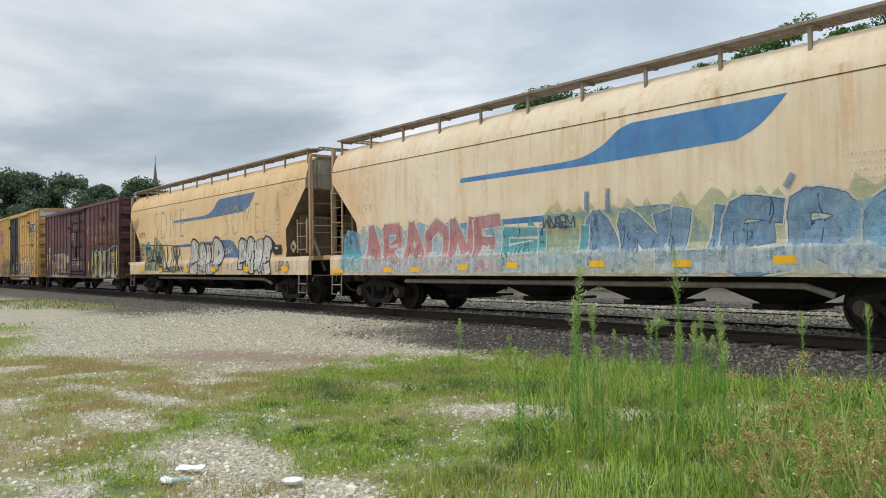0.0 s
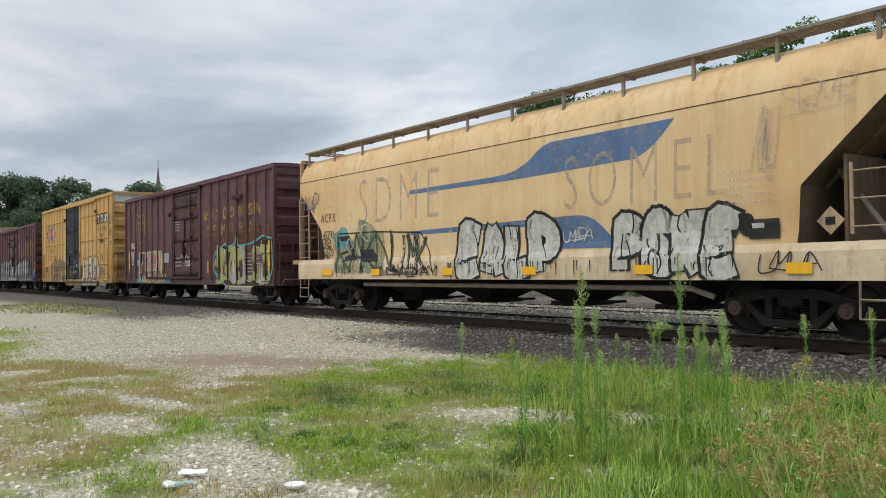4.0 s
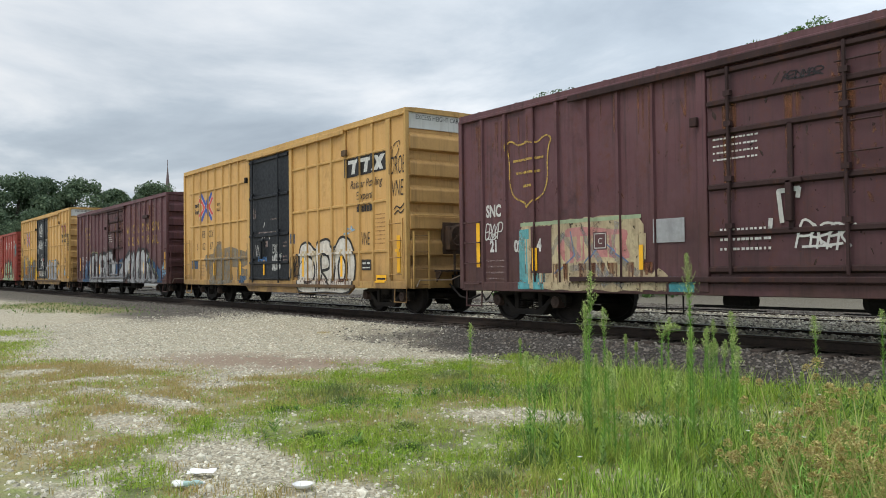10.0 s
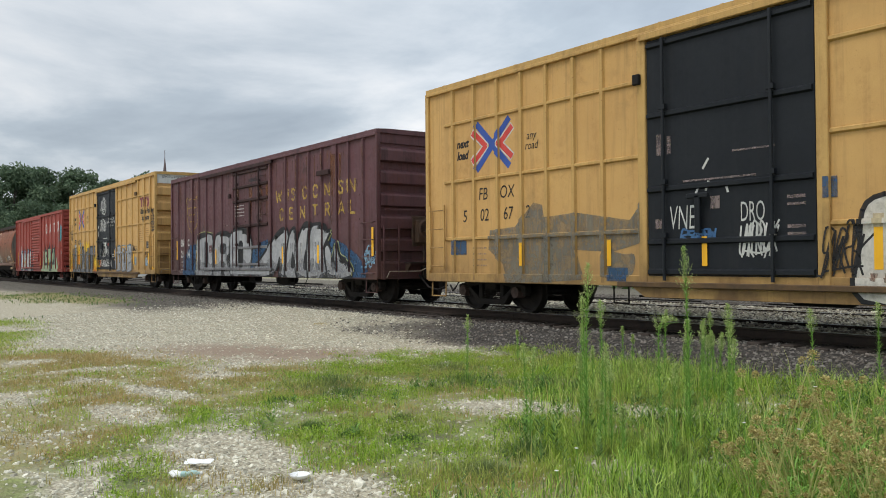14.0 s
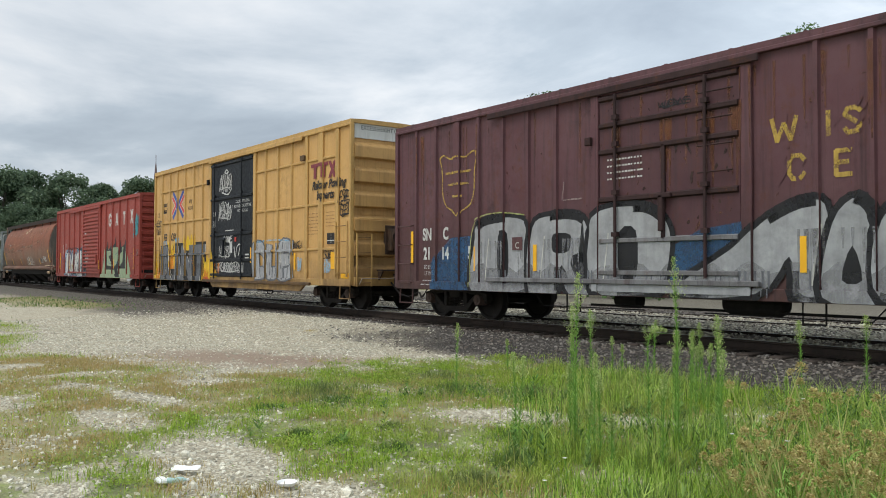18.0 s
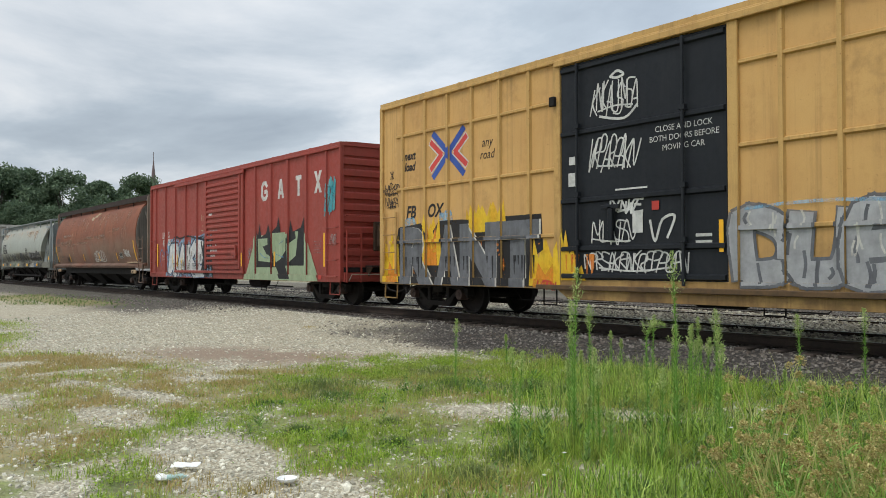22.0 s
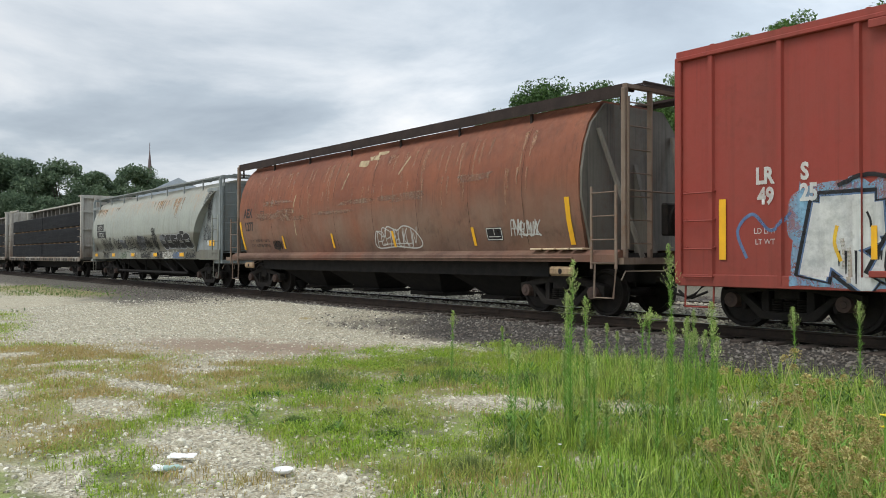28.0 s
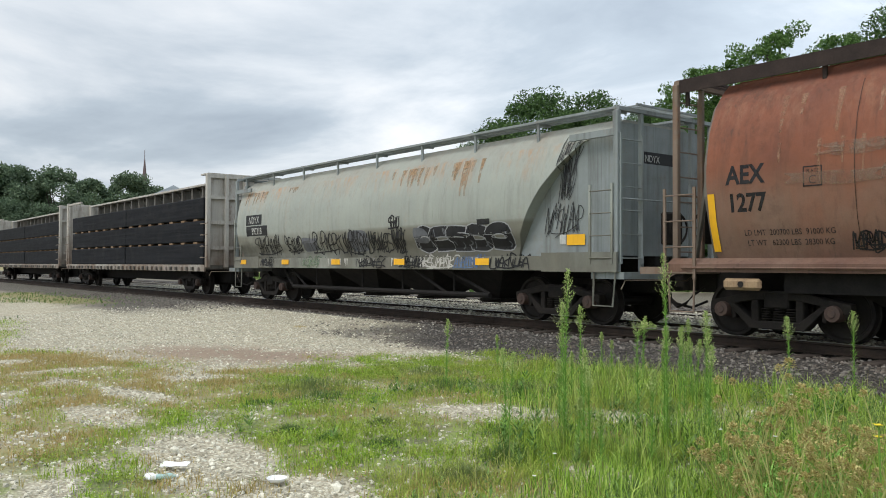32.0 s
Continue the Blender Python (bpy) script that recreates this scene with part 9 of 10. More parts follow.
    s.strokes([[(7.25, 3.9), (7.3, 4.2), (7.6, 4.3), (7.5, 4.0), (7.3, 3.9)]], 0.025, "ink_black")
    s.strokes([[(7.32, 2.62), (7.45, 2.7), (7.6, 2.64), (7.8, 2.76)], [(7.34, 2.5), (7.5, 2.58), (7.62, 2.52), (7.8, 2.62)]], 0.035, "ink_black")
    s.put("graffiti", fitted("VNE", 5.74, 6.16, 1.78, 2.12, fat=-0.01, lean=0.1), "ink_black", "black marker tag")
    data_block(s, 6.42, 6.92, 1.75, 2.6, 8, 3, "bare_rust", 21)
    s.shape([rect(5.73, 6.2, 1.12, 1.4)], "ink_black", "data_panel")
    s.bars([(5.78, 5.95, 1.28, 1.33), (6.0, 6.15, 1.28, 1.33), (5.78, 6.15, 1.17, 1.2)], "ink_white")
    s.shape([rect(6.46, 6.94, 0.8, 0.99)], "reflector_yellow", "data_panel")
    s.bars([(6.5, 6.9, 0.87, 0.92)], "ink_black")
    # large white bubble letters
    body = curve([(2.15, 0.52), (2.1, 1.3), (2.2, 1.85), (2.7, 1.95), (3.15, 1.72), (3.4, 1.95), (3.9, 2.0), (4.25, 1.75), (4.6, 2.02), (5.1, 1.95), (5.4, 1.4), (5.3, 0.8), (5.0, 0.5), (3.8, 0.5)], 4, True)
    s.shape([body], "graf_white", label="large white bubble graffiti with black outline")
    s.strokes([body + body[:1]], 0.07, "ink_black", bend=False)
    s.strokes([curve([(2.55, 0.78), (2.52, 1.5), (2.9, 1.48), (3.1, 1.15), (2.95, 0.82), (2.55, 0.78)], 4), curve([(3.5, 1.1), (3.5, 1.55), (3.9, 1.52), (3.95, 1.2), (3.55, 1.12)], 4), [(3.5, 1.1), (3.72, 0.95), (4.1, 0.62)], [(3.45, 0.62), (3.5, 1.0)], curve([(4.55, 0.85), (4.48, 1.25), (4.7, 1.55), (4.98, 1.3), (4.9, 0.88), (4.55, 0.85)], 4), [(3.16, 1.7), (3.3, 1.3), (3.25, 0.55)], [(4.25, 1.75), (4.3, 1.2), (4.2, 0.8)]], 0.085, "ink_black", bend=False)
    drips(s, 2.2, 5.2, 0.9, 0.35, 40, 78, "bare_rust", 0.07)
    drips(s, 2.2, 5.2, 1.7, 0.8, 16, 79, "graf_cream", 0.09)
    s.scribble(1.9, 1.2, 0.6, 0.6, 77, "ink_black", 0.03, 6)
    s.strokes([[(4.9, 2.1), (5.3, 2.2), (5.2, 2.3)], [(5.0, 2.25), (5.4, 2.2)]], 0.06, "graf_sky")
    s.stripes([2.35, 4.66], 0.95, 1.52, 0.12)
    s.stripes([-4.66, -2.37, -0.33], 1.0, 1.47, 0.1)
    s.stripes([7.52], 1.05, 1.97, 0.16)


def mark_yellow_second(s, car):
    crossed_arrows(s, -5.25, 3.6, 1.28, 1.02)
    yellow_common(s, -6.74, 0.20)
    s.letter("any", -3.92, 3.7, 0.2, "ink_black", "black italic slogan", lean=0.25, wide=0.9)
    s.letter("road", -3.92, 3.44, 0.2, "ink_black", "black italic slogan", lean=0.25, wide=0.9)
    s.letter("FB", -6.70, 2.36, 0.30, "ink_black", "black car marking", lean=0.25, wide=0.9, fat=0.012)
    s.letter("OX", -5.76, 2.36, 0.30, "ink_black", "black car marking", lean=0.25, wide=0.9, fat=0.012)
    r = random.Random(83)
    tongue = lambda x0, x1, z0, z1, n: [(x0, z0)] + [(x0 + (x1 - x0) * (k + 0.5) / n, (z1 if k % 2 == 0 else z0 + 0.55 * (z1 - z0)) - r.uniform(0, 0.2) * (z1 - z0)) for k in range(n)] + [(x1, z0)]
    s.shape([tongue(-7.82, -6.9, 0.7, 2.0, 7), tongue(-6.5, -5.4, 1.2, 2.3, 7), tongue(-4.7, -3.3, 1.5, 2.45, 7), tongue(-2.7, -1.72, 0.68, 1.75, 5)], "graf_flame", label="yellow and orange painted flames")
    s.shape([tongue(-7.8, -7.0, 0.7, 1.2, 5), tongue(-6.2, -5.6, 1.2, 1.9, 3), tongue(-2.6, -1.75, 0.68, 1.25, 5)], "graf_orange")
    s.shape([cloud(-7.0, -6.4, 1.9, 2.25, 9, 90, 0.35), cloud(-5.6, -5.0, 2.0, 2.35, 9, 91, 0.35)], "graf_sky")
    s.shape([[(-7.3, 0.68), (-7.35, 1.5), (-7.2, 2.0), (-6.3, 2.08), (-5.95, 1.75), (-5.6, 2.1), (-4.8, 2.1), (-4.2, 2.06), (-3.4, 2.1), (-2.3, 2.1), (-2.25, 1.4), (-2.45, 1.3), (-2.5, 0.68)]], "ink_black", label="ragged black ground of grey block letters")
    flakes(s, 40, 87, -7.3, -2.3, 0.7, 2.0, "graf_orange")
    s.shape([tongue(-7.85, -7.15, 0.7, 1.95, 5), tongue(-6.3, -5.5, 1.1, 2.3, 5), tongue(-4.5, -3.3, 1.8, 2.45, 7), tongue(-2.6, -1.75, 0.7, 1.7, 5)], "graf_flame")
    s.shape([tongue(-7.7, -7.2, 0.7, 1.3, 3), tongue(-6.1, -5.65, 1.1, 2.0, 3), tongue(-2.5, -1.9, 0.7, 1.2, 3)], "graf_orange")
    for (a, b, ch) in ((-7.1, -5.78, "R"), (-5.72, -4.82, "A"), (-4.84, -3.62, "N"), (-3.62, -2.36, "T")):
        s.put("graffiti", fitted(ch, a + 0.04, b + 0.05, 0.66, 2.0, fat=0.10), "graf_white")
        s.put("graffiti", fitted(ch, a, b, 0.66, 2.0, fat=0.095), "graf_grey", "grey block graffiti letter on yellow flames")
    drips(s, -7.0, -2.4, 1.3, 0.5, 26, 88, "ink_black", 0.05)
    s.strokes([[(-7.0, 1.62), (-2.3, 1.62)]], 0.02, "graf_shade", bend=False)
    s.scribble(-7.48, 2.95, 0.6, 0.26, 92, "ink_black", 0.022, 6, label="black marker tag")
    s.scribble(-7.48, 2.62, 0.55, 0.22, 98, "ink_black", 0.02, 5)
    s.strokes([[(-7.55, 3.2), (-7.4, 3.38)], [(-7.4, 3.2), (-7.55, 3.38)], [(-7.47, 3.18), (-7.47, 3.4)]], 0.02, "ink_black", bend=False)
    s.scribble(-2.1, 0.72, 0.5, 0.14, 93, "graf_red", 0.03, 4)
    # door writing
    s.scribble(-0.4, 4.05, 1.0, 0.5, 94, "ink_white", 0.028, 9, label="white looping marker tags on the black door")
    s.strokes([[(-0.75, 3.75), (-0.2, 3.65), (0.1, 3.85)], [(-0.5, 4.42), (-0.35, 4.5), (-0.2, 4.42), (-0.35, 4.38), (-0.5, 4.42)]], 0.045, "ink_white")
    s.scribble(-0.45, 3.08, 1.05, 0.5, 95, "ink_white", 0.028, 9)
    s.scribble(-0.45, 1.68, 0.95, 0.38, 96, "ink_white", 0.026, 5)
    s.strokes([[(0.35, 1.85), (0.45, 1.5), (0.6, 1.85), (0.85, 1.9), (0.7, 1.55)]], 0.045, "ink_white")
    s.scribble(0.0, 1.15, 2.2, 0.3, 97, "ink_white", 0.028, 16)
    s.scribble(-0.15, 2.12, 0.65, 0.2, 98, "ink_white", 0.04, 4)
    for t, z in (("CLOSE AND LOCK", 3.36), ("BOTH DOORS BEFORE", 3.2), ("MOVING CAR", 3.04)):
        s.letter(t, 1.02, z, 0.1, "ink_white", "white stencilled door instruction", wide=0.95)
    s.shape([rect(-1.52, -1.3, 2.55, 2.8), rect(-1.5, -1.28, 2.95, 3.1), rect(-0.02, 0.2, 1.65, 2.0)], "ink_white", "sticker")
    s.shape([rect(0.39, 0.54, 2.02, 2.17)], "graf_red", "sticker")
    s.bars([(-0.4, 0.3, 2.4, 2.43), (1.25, 1.55, 1.55, 1.6), (1.25, 1.55, 1.45, 1.49)], "ink_white")
    s.shape([[(-1.75, 0.82), (-1.73, 1.85), (-1.66, 1.5), (-1.6, 1.75), (-1.5, 1.3), (-1.42, 1.45), (-1.3, 1.0), (-1.2, 1.1), (-1.1, 0.82)]], "graf_flame")
    drips(s, -1.7, -0.9, 1.3, 0.4, 14, 105, "graf_orange", 0.05)
    # right half
    for k in range(3):
        a = 5.66 + 0.5 * k
        s.shape([[(a, 3.98), (a, 4.08), (a + 0.48, 4.08), (a + 0.48, 3.98)], [(a + 0.16, 3.66), (a + 0.16, 3.98), (a + 0.32, 3.98), (a + 0.32, 3.66)]] if k < 2 else [[(a, 3.62), (a + 0.3, 4.08), (a + 0.45, 4.08), (a + 0.15, 3.62)], [(a + 0.0, 4.08), (a + 0.14, 4.08), (a + 0.45, 3.62), (a + 0.3, 3.62)]], "logo_maroon", "emblem", "maroon block emblem")
    s.letter("Railcar Pooling", 6.66, 3.47, 0.23, "ink_black", "black italic slogan", lean=0.3, wide=0.98, fat=0.012)
    s.letter("Experts", 6.48, 3.18, 0.23, "ink_black", "black italic slogan", lean=0.3, wide=0.98, fat=0.012)
    s.scribble(7.6, 3.05, 0.55, 0.32, 99, "ink_black", 0.035, 5, label="black marker tag")
    s.scribble(7.62, 2.7, 0.5, 0.3, 100, "ink_black", 0.035, 4)
    data_block(s, 5.55, 6.1, 2.05, 2.72, 7, 2, "bare_rust", 22)
    data_block(s, 6.54, 7.08, 2.25, 2.72, 5, 3, "bare_rust", 23)
    s.shape([rect(6.62, 7.04, 1.79, 2.1)], "ink_black", "data_panel")
    s.bars([(6.84, 6.85, 1.82, 2.08), (6.64, 7.02, 1.88, 1.9)], "ink_white")
    piece(s, "due", 2.0, 4.6, 0.80, 1.96, 0.36, ((0.10, "graf_grey"), (0.0, "graf_silver")), 85, "silver block graffiti", 0.03, True, veins=(("graf_grey", 16, 0.05), ("graf_white", 10, 0.03)))
    s.strokes([[(2.1, 1.95), (3.2, 2.0), (4.4, 1.95)]], 0.05, "graf_sky")
    s.scribble(4.85, 1.84, 0.5, 0.2, 101, "ink_black", 0.025, 4)
    s.shape([cloud(4.8, 5.2, 1.0, 1.5, 9, 102, 0.4), cloud(6.4, 6.85, 0.95, 1.4, 9, 103, 0.3)], "graf_sky")
    s.scribble(6.7, 1.5, 0.4, 0.2, 104, "ink_black", 0.025, 4)
    s.shape([rect(7.39, 7.86, 0.86, 1.0)], "reflector_yellow", "data_panel")
    s.stripes([4.71], 1.09, 1.58, 0.1)
    s.stripes([6.95], 1.11, 1.57, 0.22)
    s.stripes([1.72], 1.3, 1.8, 0.08)
    s.stripes([-7.35], 1.0, 1.4, 0.1)


def mark_red(s):
    for i, x in enumerate((3.05, 4.19, 5.34, 6.5)):
        o = ribbon([(x - 0.21 + 0.42 * u, 3.19 + 0.49 * v) for u, v in ((0.92, 0.78), (0.7, 1), (0.3, 1), (0.08, 0.78), (0.08, 0.22), (0.3, 0), (0.7, 0), (0.92, 0.2), (0.92, 0.45), (0.55, 0.45))], 0.125)
        if i == 1:
            o = [[(x - 0.21, 3.13), (x - 0.07, 3.72), (x + 0.07, 3.72), (x + 0.21, 3.13), (x + 0.09, 3.13), (x, 3.5), (x - 0.09, 3.13)], rect(x - 0.07, x + 0.07, 3.25, 3.35)]
        if i == 2:
            o = [rect(x - 0.18, x + 0.18, 3.6, 3.73), rect(x - 0.065, x + 0.065, 3.13, 3.6)]
        if i == 3:
            o = [[(x - 0.22, 3.14), (x + 0.09, 3.76), (x + 0.23, 3.76), (x - 0.08, 3.14)], [(x - 0.22, 3.76), (x - 0.08, 3.76), (x + 0.23, 3.14), (x + 0.09, 3.14)]]
        s.shape(o, "ink_white", "white_mark", "large white painted block mark")
    s.letter("LD LMT", -6.3, 1.5, 0.085, "ink_white", "small white load data", wide=0.9)
    s.letter("LT WT", -6.3, 1.34, 0.085, "ink_white", "small white load data", wide=0.9)
    s.shape([haze(-5.90, -1.1, 0.66, 2.3, 111, 0.3)], "graf_sky", label="white and black block graffiti with blue haze")
    s.strokes([curve([(-6.6, 1.1), (-6.75, 1.5), (-6.5, 1.75), (-6.2, 1.5), (-5.9, 1.75)], 4)], 0.05, "graf_blue")
    s.shape([cloud(-6.0, -4.6, 1.2, 2.2, 11, 88, 0.3), cloud(-3.6, -1.2, 1.5, 2.3, 11, 89, 0.3)], "graf_sky")
    piece(s, "rake", -5.55, -1.75, 0.66, 2.02, 0.42, ((0.16, "ink_black"), (0.05, "graf_blue"), (0.0, "ink_white")), 86, "white block letters with ragged black edges", 0.07, veins=(("ink_black", 26, 0.03), ("marker_grey", 14, 0.06), ("graf_flame", 4, 0.05)), lap=0.10)
    drips(s, -5.4, -1.8, 1.2, 0.45, 36, 90, "ink_black", 0.04)
    piece(s, "xek", -2.2, -1.0, 0.7, 2.0, 0.08, ((0.02, "ink_black"),), 87, "", 0.15, veins=(("ink_black", 24, 0.03),))
    s.strokes([curve([(-5.2, 2.1), (-4.8, 2.22), (-4.4, 2.15), (-3.6, 2.22), (-2.6, 2.12), (-1.9, 2.2)], 4)], 0.06, "ink_black", bend=False)
    s.scribble(-1.6, 1.4, 0.8, 0.9, 112, "ink_black", 0.04, 5)
    for t, x, z in (("LR", -6.3, 2.32), ("S", -5.68, 2.34), ("49", -6.28, 2.02), ("25", -5.62, 2.04)):
        s.letter(t, x, z, 0.24, "ink_white", "white stencilled car marking", wide=0.78, fat=0.014)
    s.scribble(1.98, 1.5, 0.22, 0.36, 116, "ink_faint", 0.02, 4)
    s.scribble(-0.95, 1.57, 0.5, 0.4, 113, "ink_white", 0.03, 5)
    s.shape([rect(-1.4, -1.08, 2.8, 3.06)], "ink_white", "sticker")
    s.bars([(-1.3, -0.6, 2.3, 2.36), (-1.3, 0.3, 2.1, 2.13), (0.0, 0.12, 1.85, 2.0)], "ink_faint")
    s.strokes([[(-2.2, 2.95), (-2.2, 2.75)], [(-2.05, 2.95), (-2.05, 2.75)], [(-2.1, 2.55), (-1.95, 2.5)], [(-2.25, 2.4), (-1.85, 2.35)]], 0.03, "ink_cream" if "ink_cream" in MATS else "graf_cream", bend=False)
    # pale green and black piece on the right
    s.shape([[(1.6, 0.66), (2.45, 2.05), (5.72, 2.05), (6.05, 1.55), (6.6, 0.66)]], "pale_green", label="pale green and black graffiti")
    black = [(2.5, 1.05), (2.5, 2.2), (2.62, 2.05), (2.72, 2.42), (2.85, 2.0), (3.2, 2.1), (3.35, 2.4), (3.5, 2.1), (3.95, 2.3), (4.05, 2.6), (4.2, 2.1), (4.7, 1.9), (4.85, 2.45), (5.0, 2.1), (5.5, 2.2), (5.7, 2.5), (5.72, 1.1), (4.6, 1.1), (4.9, 0.7), (4.2, 0.7), (3.9, 1.05)]
    s.shape([black], "ink_black")
    s.shape([[(2.65, 1.25), (2.6, 1.95), (3.3, 1.95), (3.3, 1.75), (2.95, 1.7), (3.25, 1.45), (3.6, 1.4), (3.65, 1.2)], [(3.65, 1.5), (3.6, 2.1), (4.5, 2.1), (4.6, 1.6), (4.2, 1.3), (3.9, 1.2)], [(4.75, 1.2), (4.7, 1.75), (5.2, 1.9), (5.15, 2.1), (5.35, 2.1), (5.2, 1.4)]], "pale_green")
    s.strokes([[(2.75, 1.5), (3.1, 1.35), (3.5, 1.35)], [(3.9, 1.45), (4.4, 1.35)], [(4.1, 1.75), (4.4, 1.85)]], 0.03, "graf_sky")
    s.scribble(7.25, 3.0, 0.45, 0.8, 114, "graf_teal", 0.045, 9, label="teal paint tag")
    s.scribble(7.4, 1.8, 0.35, 0.26, 115, "ink_faint", 0.02, 5)
    data_block(s, 6.28, 6.72, 1.42, 1.82, 5, 2, "ink_faint", 24)
    s.shape([rect(6.65, 6.82, 0.72, 0.83)], "graf_red", "sticker")
    s.stripes([-4.72, 1.5, 3.79], 1.08, 1.53, 0.08)
    s.stripes([-7.0, 6.91], 1.07, 2.0, 0.12)


def mark_rust(s):
    s.letter("AEX", -6.84, 2.5, 0.28, "ink_black", "black stencilled reporting mark", wide=0.85, fat=0.012)
    s.letter("1277", -6.83, 2.08, 0.27, "ink_black", "black stencilled car number", wide=0.85, fat=0.012)
    s.strokes([[(-5.92, 2.25), (-5.66, 2.25), (-5.66, 2.52), (-5.92, 2.52), (-5.92, 2.25)]], 0.018, "ink_black", "stencil_box", bend=False)
    s.letter("PLATE", -5.79, 2.46, 0.05, "ink_black")
    s.letter("C", -5.79, 2.34, 0.12, "ink_black")
    s.letter("LD LMT  200700 LBS  91000 KG", -6.22, 1.62, 0.085, "ink_black", "black load data lines", wide=0.88)
    s.letter("LT WT   62300 LBS  28300 KG", -6.22, 1.47, 0.085, "ink_black", "black load data lines", wide=0.88)
    s.scribble(-5.05, 1.48, 0.5, 0.24, 121, "ink_black", 0.02, 5)
    r = random.Random(12)
    s.shape([cloud(-0.45, 0.1, 3.42, 3.62, 9, 122, 0.4), cloud(-0.05, 0.55, 3.55, 3.72, 9, 123, 0.4), cloud(0.25, 0.8, 3.66, 3.8, 8, 124, 0.4)], "graf_cream", "bare_patch", "bare pale patch in the paint")
    s.strokes([[(-3.6, 2.9), (-3.75, 2.4)], [(-3.7, 2.15), (-3.68, 1.75)], [(1.9, 3.5), (1.6, 3.1)], [(-0.8, 3.3), (-1.0, 2.9)]], 0.05, "graf_cream", bend=False)
    drips(s, -6.4, 7.0, 3.62, 1.0, 34, 128, "rust_streak", 0.10)
    drips(s, -6.4, 7.0, 2.9, 0.9, 30, 129, "rust_streak", 0.06)
    for k in range(9):
        a, z = r.uniform(-6.5, 4.0), r.uniform(1.9, 2.75)
        s.shape([cloud(a, a + r.uniform(1.2, 3.2), z, z + r.uniform(0.12, 0.3), 13, 130 + k, 0.5)], "rust_smear", "weathered_paint")
    s.bars([(x - 0.006, x + 0.006, 1.35, 3.7) for x in (-5.2, -3.3, -1.4, 0.5, 2.4, 4.3, 6.0)], "bare_dark", "weathered_paint")
    outline = curve([(0.5, 1.35), (0.6, 1.75), (0.9, 1.6), (1.1, 1.85), (1.5, 1.75), (1.8, 1.85), (2.2, 1.75), (2.45, 1.45), (2.2, 1.32), (1.4, 1.36)], 4, True)
    s.strokes([outline + outline[:1]], 0.03, "ink_white", bend=False, label="thin white outline graffiti")
    s.scribble(1.45, 1.58, 1.6, 0.4, 141, "ink_white", 0.022, 9)
    s.scribble(6.0, 1.68, 0.8, 0.28, 142, "ink_white", 0.025, 9)
    s.shape([rect(4.78, 5.28, 1.45, 1.72)], "ink_black", "data_panel")
    s.strokes([[(4.8, 1.47), (5.26, 1.47), (5.26, 1.7), (4.8, 1.7), (4.8, 1.47)], [(5.03, 1.56), (5.03, 1.7)], [(4.85, 1.53), (5.2, 1.53)]], 0.018, "ink_white", "stencil_box", bend=False)
    s.stripes([-4.58, -1.65, 4.35, 1.3], 1.35, 1.74, 0.09)
    s.stripes([7.2, -7.42], 1.34, 2.23, 0.12)
    s.scribble(-5.0, 1.48, 0.5, 0.2, 127, "ink_black", 0.02, 5)


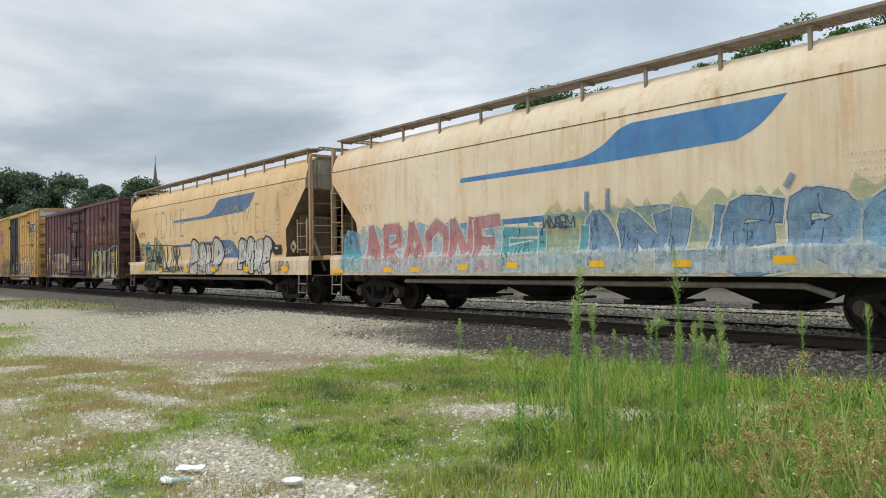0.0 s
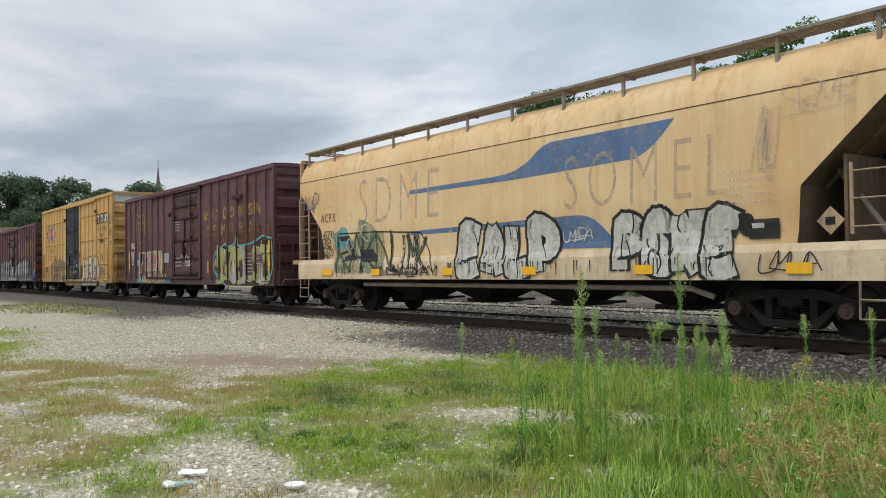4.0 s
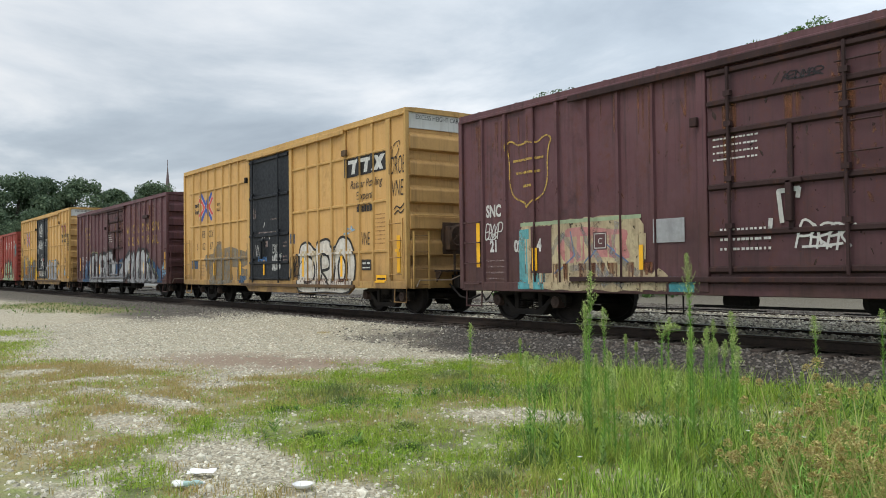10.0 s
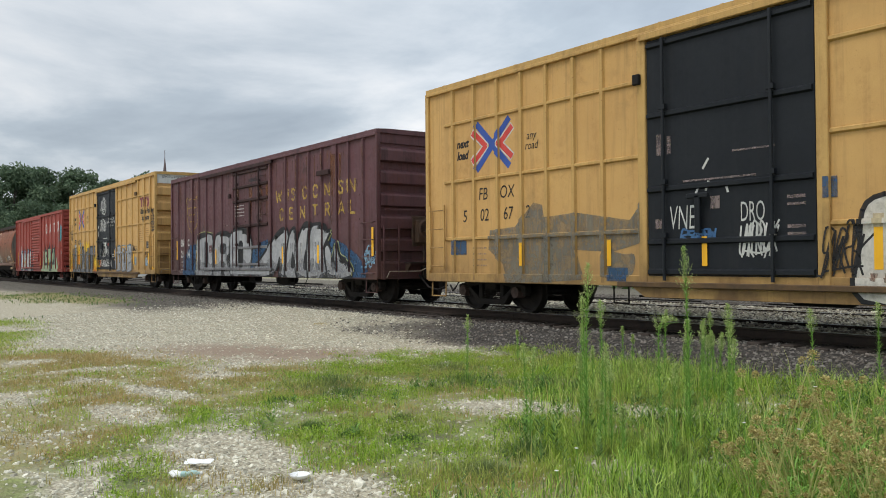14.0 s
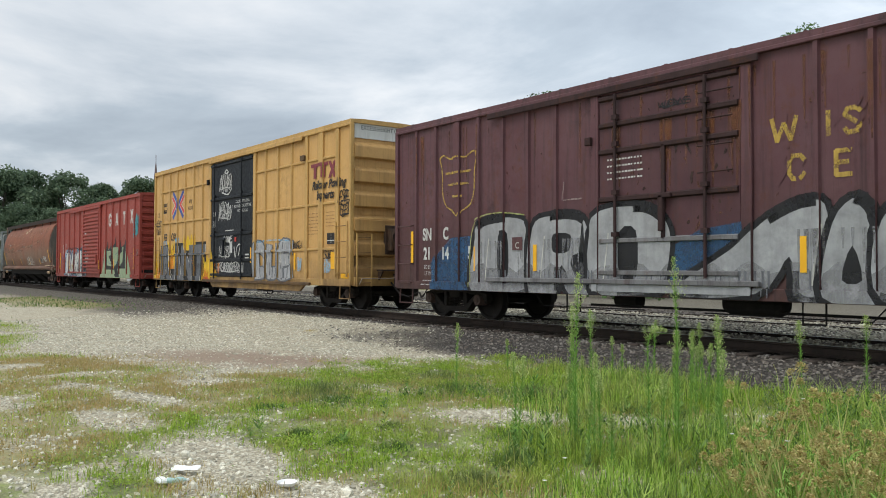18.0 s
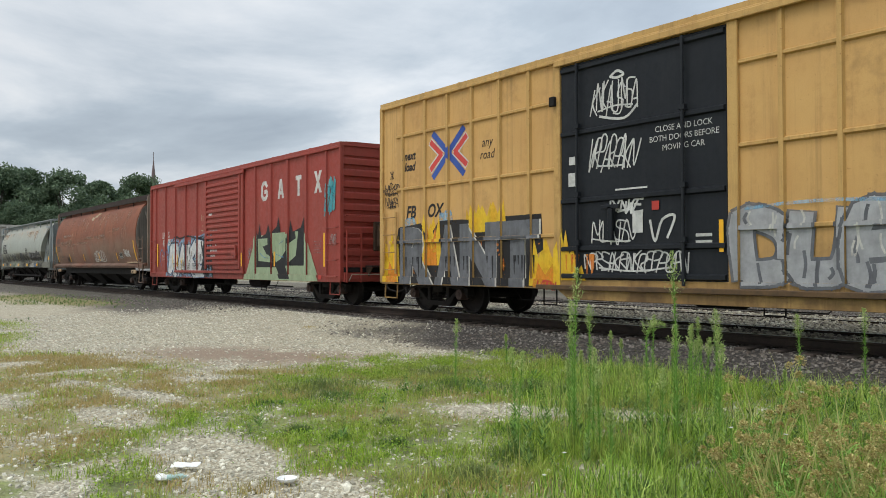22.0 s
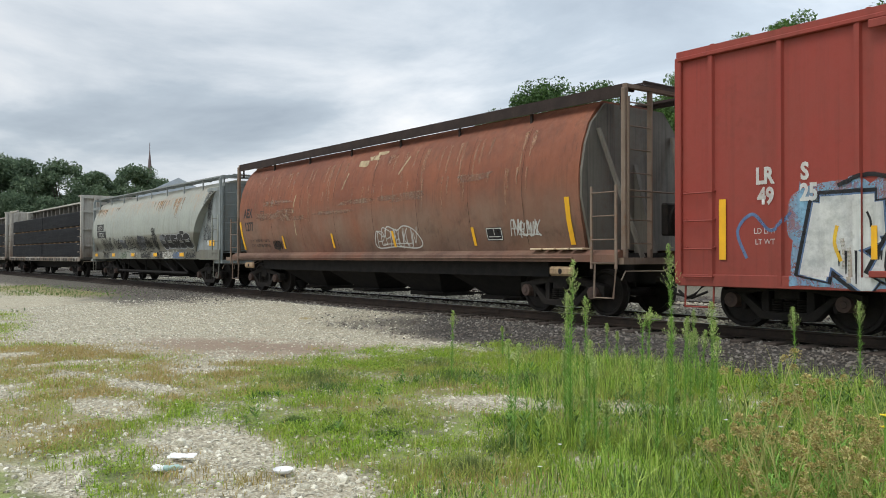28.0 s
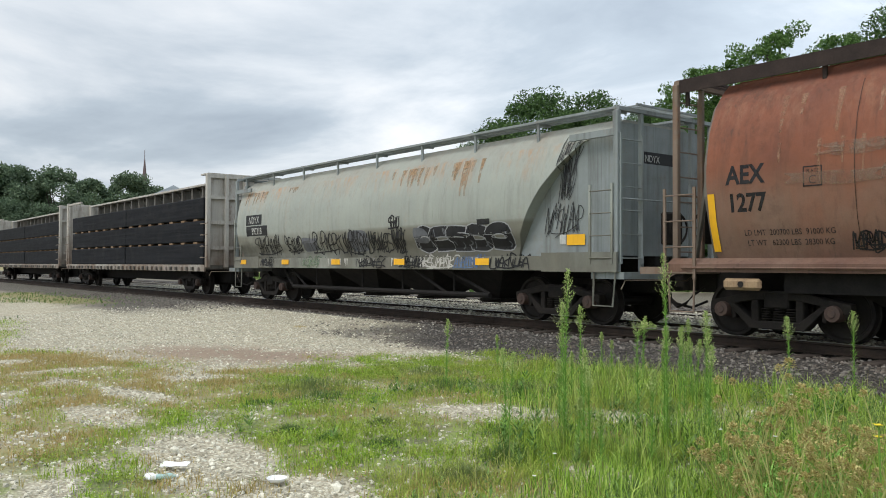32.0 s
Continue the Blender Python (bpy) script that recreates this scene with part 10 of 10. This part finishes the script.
def mark_grey(s):
    s.shape([rect(-7.02, -5.9, 2.34, 2.66), rect(-6.98, -5.5, 2.0, 2.31)], "ink_black", "number_panel", "black number panel with white characters")
    s.letter("NDYX", -6.46, 2.5, 0.22, "ink_white", "white reporting mark", wide=0.85, lean=0.1)
    s.letter("892218", -6.24, 2.155, 0.21, "ink_white", "white car number", wide=0.8)
    for x0, x1, l, n, k in ((-7.3, -5.9, 0.4, 16, 1), (-4.8, -3.9, 0.2, 6, 2), (1.0, 2.7, 0.45, 18, 3), (3.3, 4.6, 0.8, 14, 4)):
        drips(s, x0, x1, 3.38, l, n, 145 + k, "primer_orange", 0.13)
    s.scribble(1.28, 2.12, 0.4, 0.26, 151, "ink_black", 0.04, 4)
    piece(s, "oosdo", 2.1, 5.3, 1.42, 1.98, 0.22, ((0.05, "graf_silver"), (0.0, "ink_black")), 152, "black outline graffiti low on the side", 0.08, True, veins=(("graf_grey", 14, 0.03),))
    s.shape([cloud(2.0, 2.6, 1.6, 2.0, 9, 153, 0.3), cloud(-3.6, -2.4, 1.45, 1.9, 10, 154, 0.4), cloud(-1.0, 0.2, 1.42, 2.0, 10, 155, 0.4)], "graf_grey")
    drips(s, -2.0, 5.0, 1.28, 0.2, 40, 156, "graf_white", 0.05)
    for x0, w, h, sd in ((-5.6, 1.6, 0.5, 1), (-3.9, 1.0, 0.4, 2), (-2.0, 1.8, 0.5, 3), (-0.5, 1.2, 0.55, 4), (0.6, 0.9, 0.4, 5), (1.4, 0.5, 0.5, 6)):
        s.scribble(x0, 1.68, w, h, 160 + sd, "ink_black", 0.03, 9)
    for x0, w, m, sd in ((-5.6, 0.8, "ink_black", 1), (0.2, 1.3, "ink_black", 2), (2.9, 1.2, "graf_white", 3), (4.0, 0.9, "graf_blue", 4), (5.3, 1.1, "ink_black", 5), (1.9, 0.9, "ink_black", 6), (-2.9, 1.0, "graf_green", 7)):
        s.scribble(x0, 1.19, w, 0.24, 170 + sd, m, 0.03, 8)
    s.scribble(6.6, 2.0, 0.9, 0.5, 181, "ink_black", 0.016, 9)
    s.scribble(6.75, 2.9, 0.4, 1.0, 182, "ink_black", 0.014, 8)
    s.shape([rect(6.68, 7.14, 1.5, 1.7)], "reflector_yellow", "reflector_strip")
    s.shape([rect(6.5, 6.66, 1.52, 1.7)], "ink_white", "sticker")
    s.shape([rect(4.35, 4.75, 1.96, 2.08)], "ink_black", "data_panel")
    for x in (-7.3, -4.4, -1.5, 1.45, 4.47):
        s.put("reflector_strip", flat([rect(x - 0.22, x + 0.22, 1.12, 1.26)]), "reflector_yellow", "yellow reflective strip")
    bm = glyphs("NDYX", 0, 0, 0.13, wide=0.85)
    for v in bm.verts:
        v.co = (7.87, v.co.x - 0.25, v.co.z + 3.1)
    part("number_panel", boxes((7.861, 7.866, -0.55, 0.5, 3.0, 3.22)), "ink_black", s.car, "black number panel with white characters")
    part("lettering", bm, "ink_white", s.car)


mark_tan_first(side_a)
mark_tan_second(side_b)
placard(car_b, 7.5, -1.44, 1.72)
placard(car_a, 7.5, -1.44, 1.72)
mark_maroon_first(side_c)
mark_yellow_first(side_d, car_d)
height_sign(car_d, 7.9, 5.02)
mark_maroon_second(side_e)
mark_yellow_second(side_f, car_f)
height_sign(car_f, 7.9, 5.02)
mark_red(side_g)
mark_rust(side_h)
mark_grey(side_i)



# ---- motion ----
def travelled(t):
    """Metres the train has rolled since the start: about 4 m/s, slowly gaining."""
    return 0.0171 + 4.04656 * t + 2.3496e-3 * t ** 2 + 3.1391e-4 * t ** 3 - 5.3756e-6 * t ** 4


def motions():
    for car, x in CARS:
        walk(car, [(t, pose(x + travelled(t), LINE, RAIL)) for t in range(0, 33, 2)])
    # wheels roll without slipping
    step = 0.15
    turn = [(min(k * step, 32.0), math.degrees(travelled(min(k * step, 32.0)) / R_WHEEL)) for k in range(int(32 / step) + 2)]
    for wheel, d in WHEELS:
        walk(wheel, [(t, pose(d, 0, R_WHEEL, 0, a % 360.0, 0)) for t, a in turn])


motions()
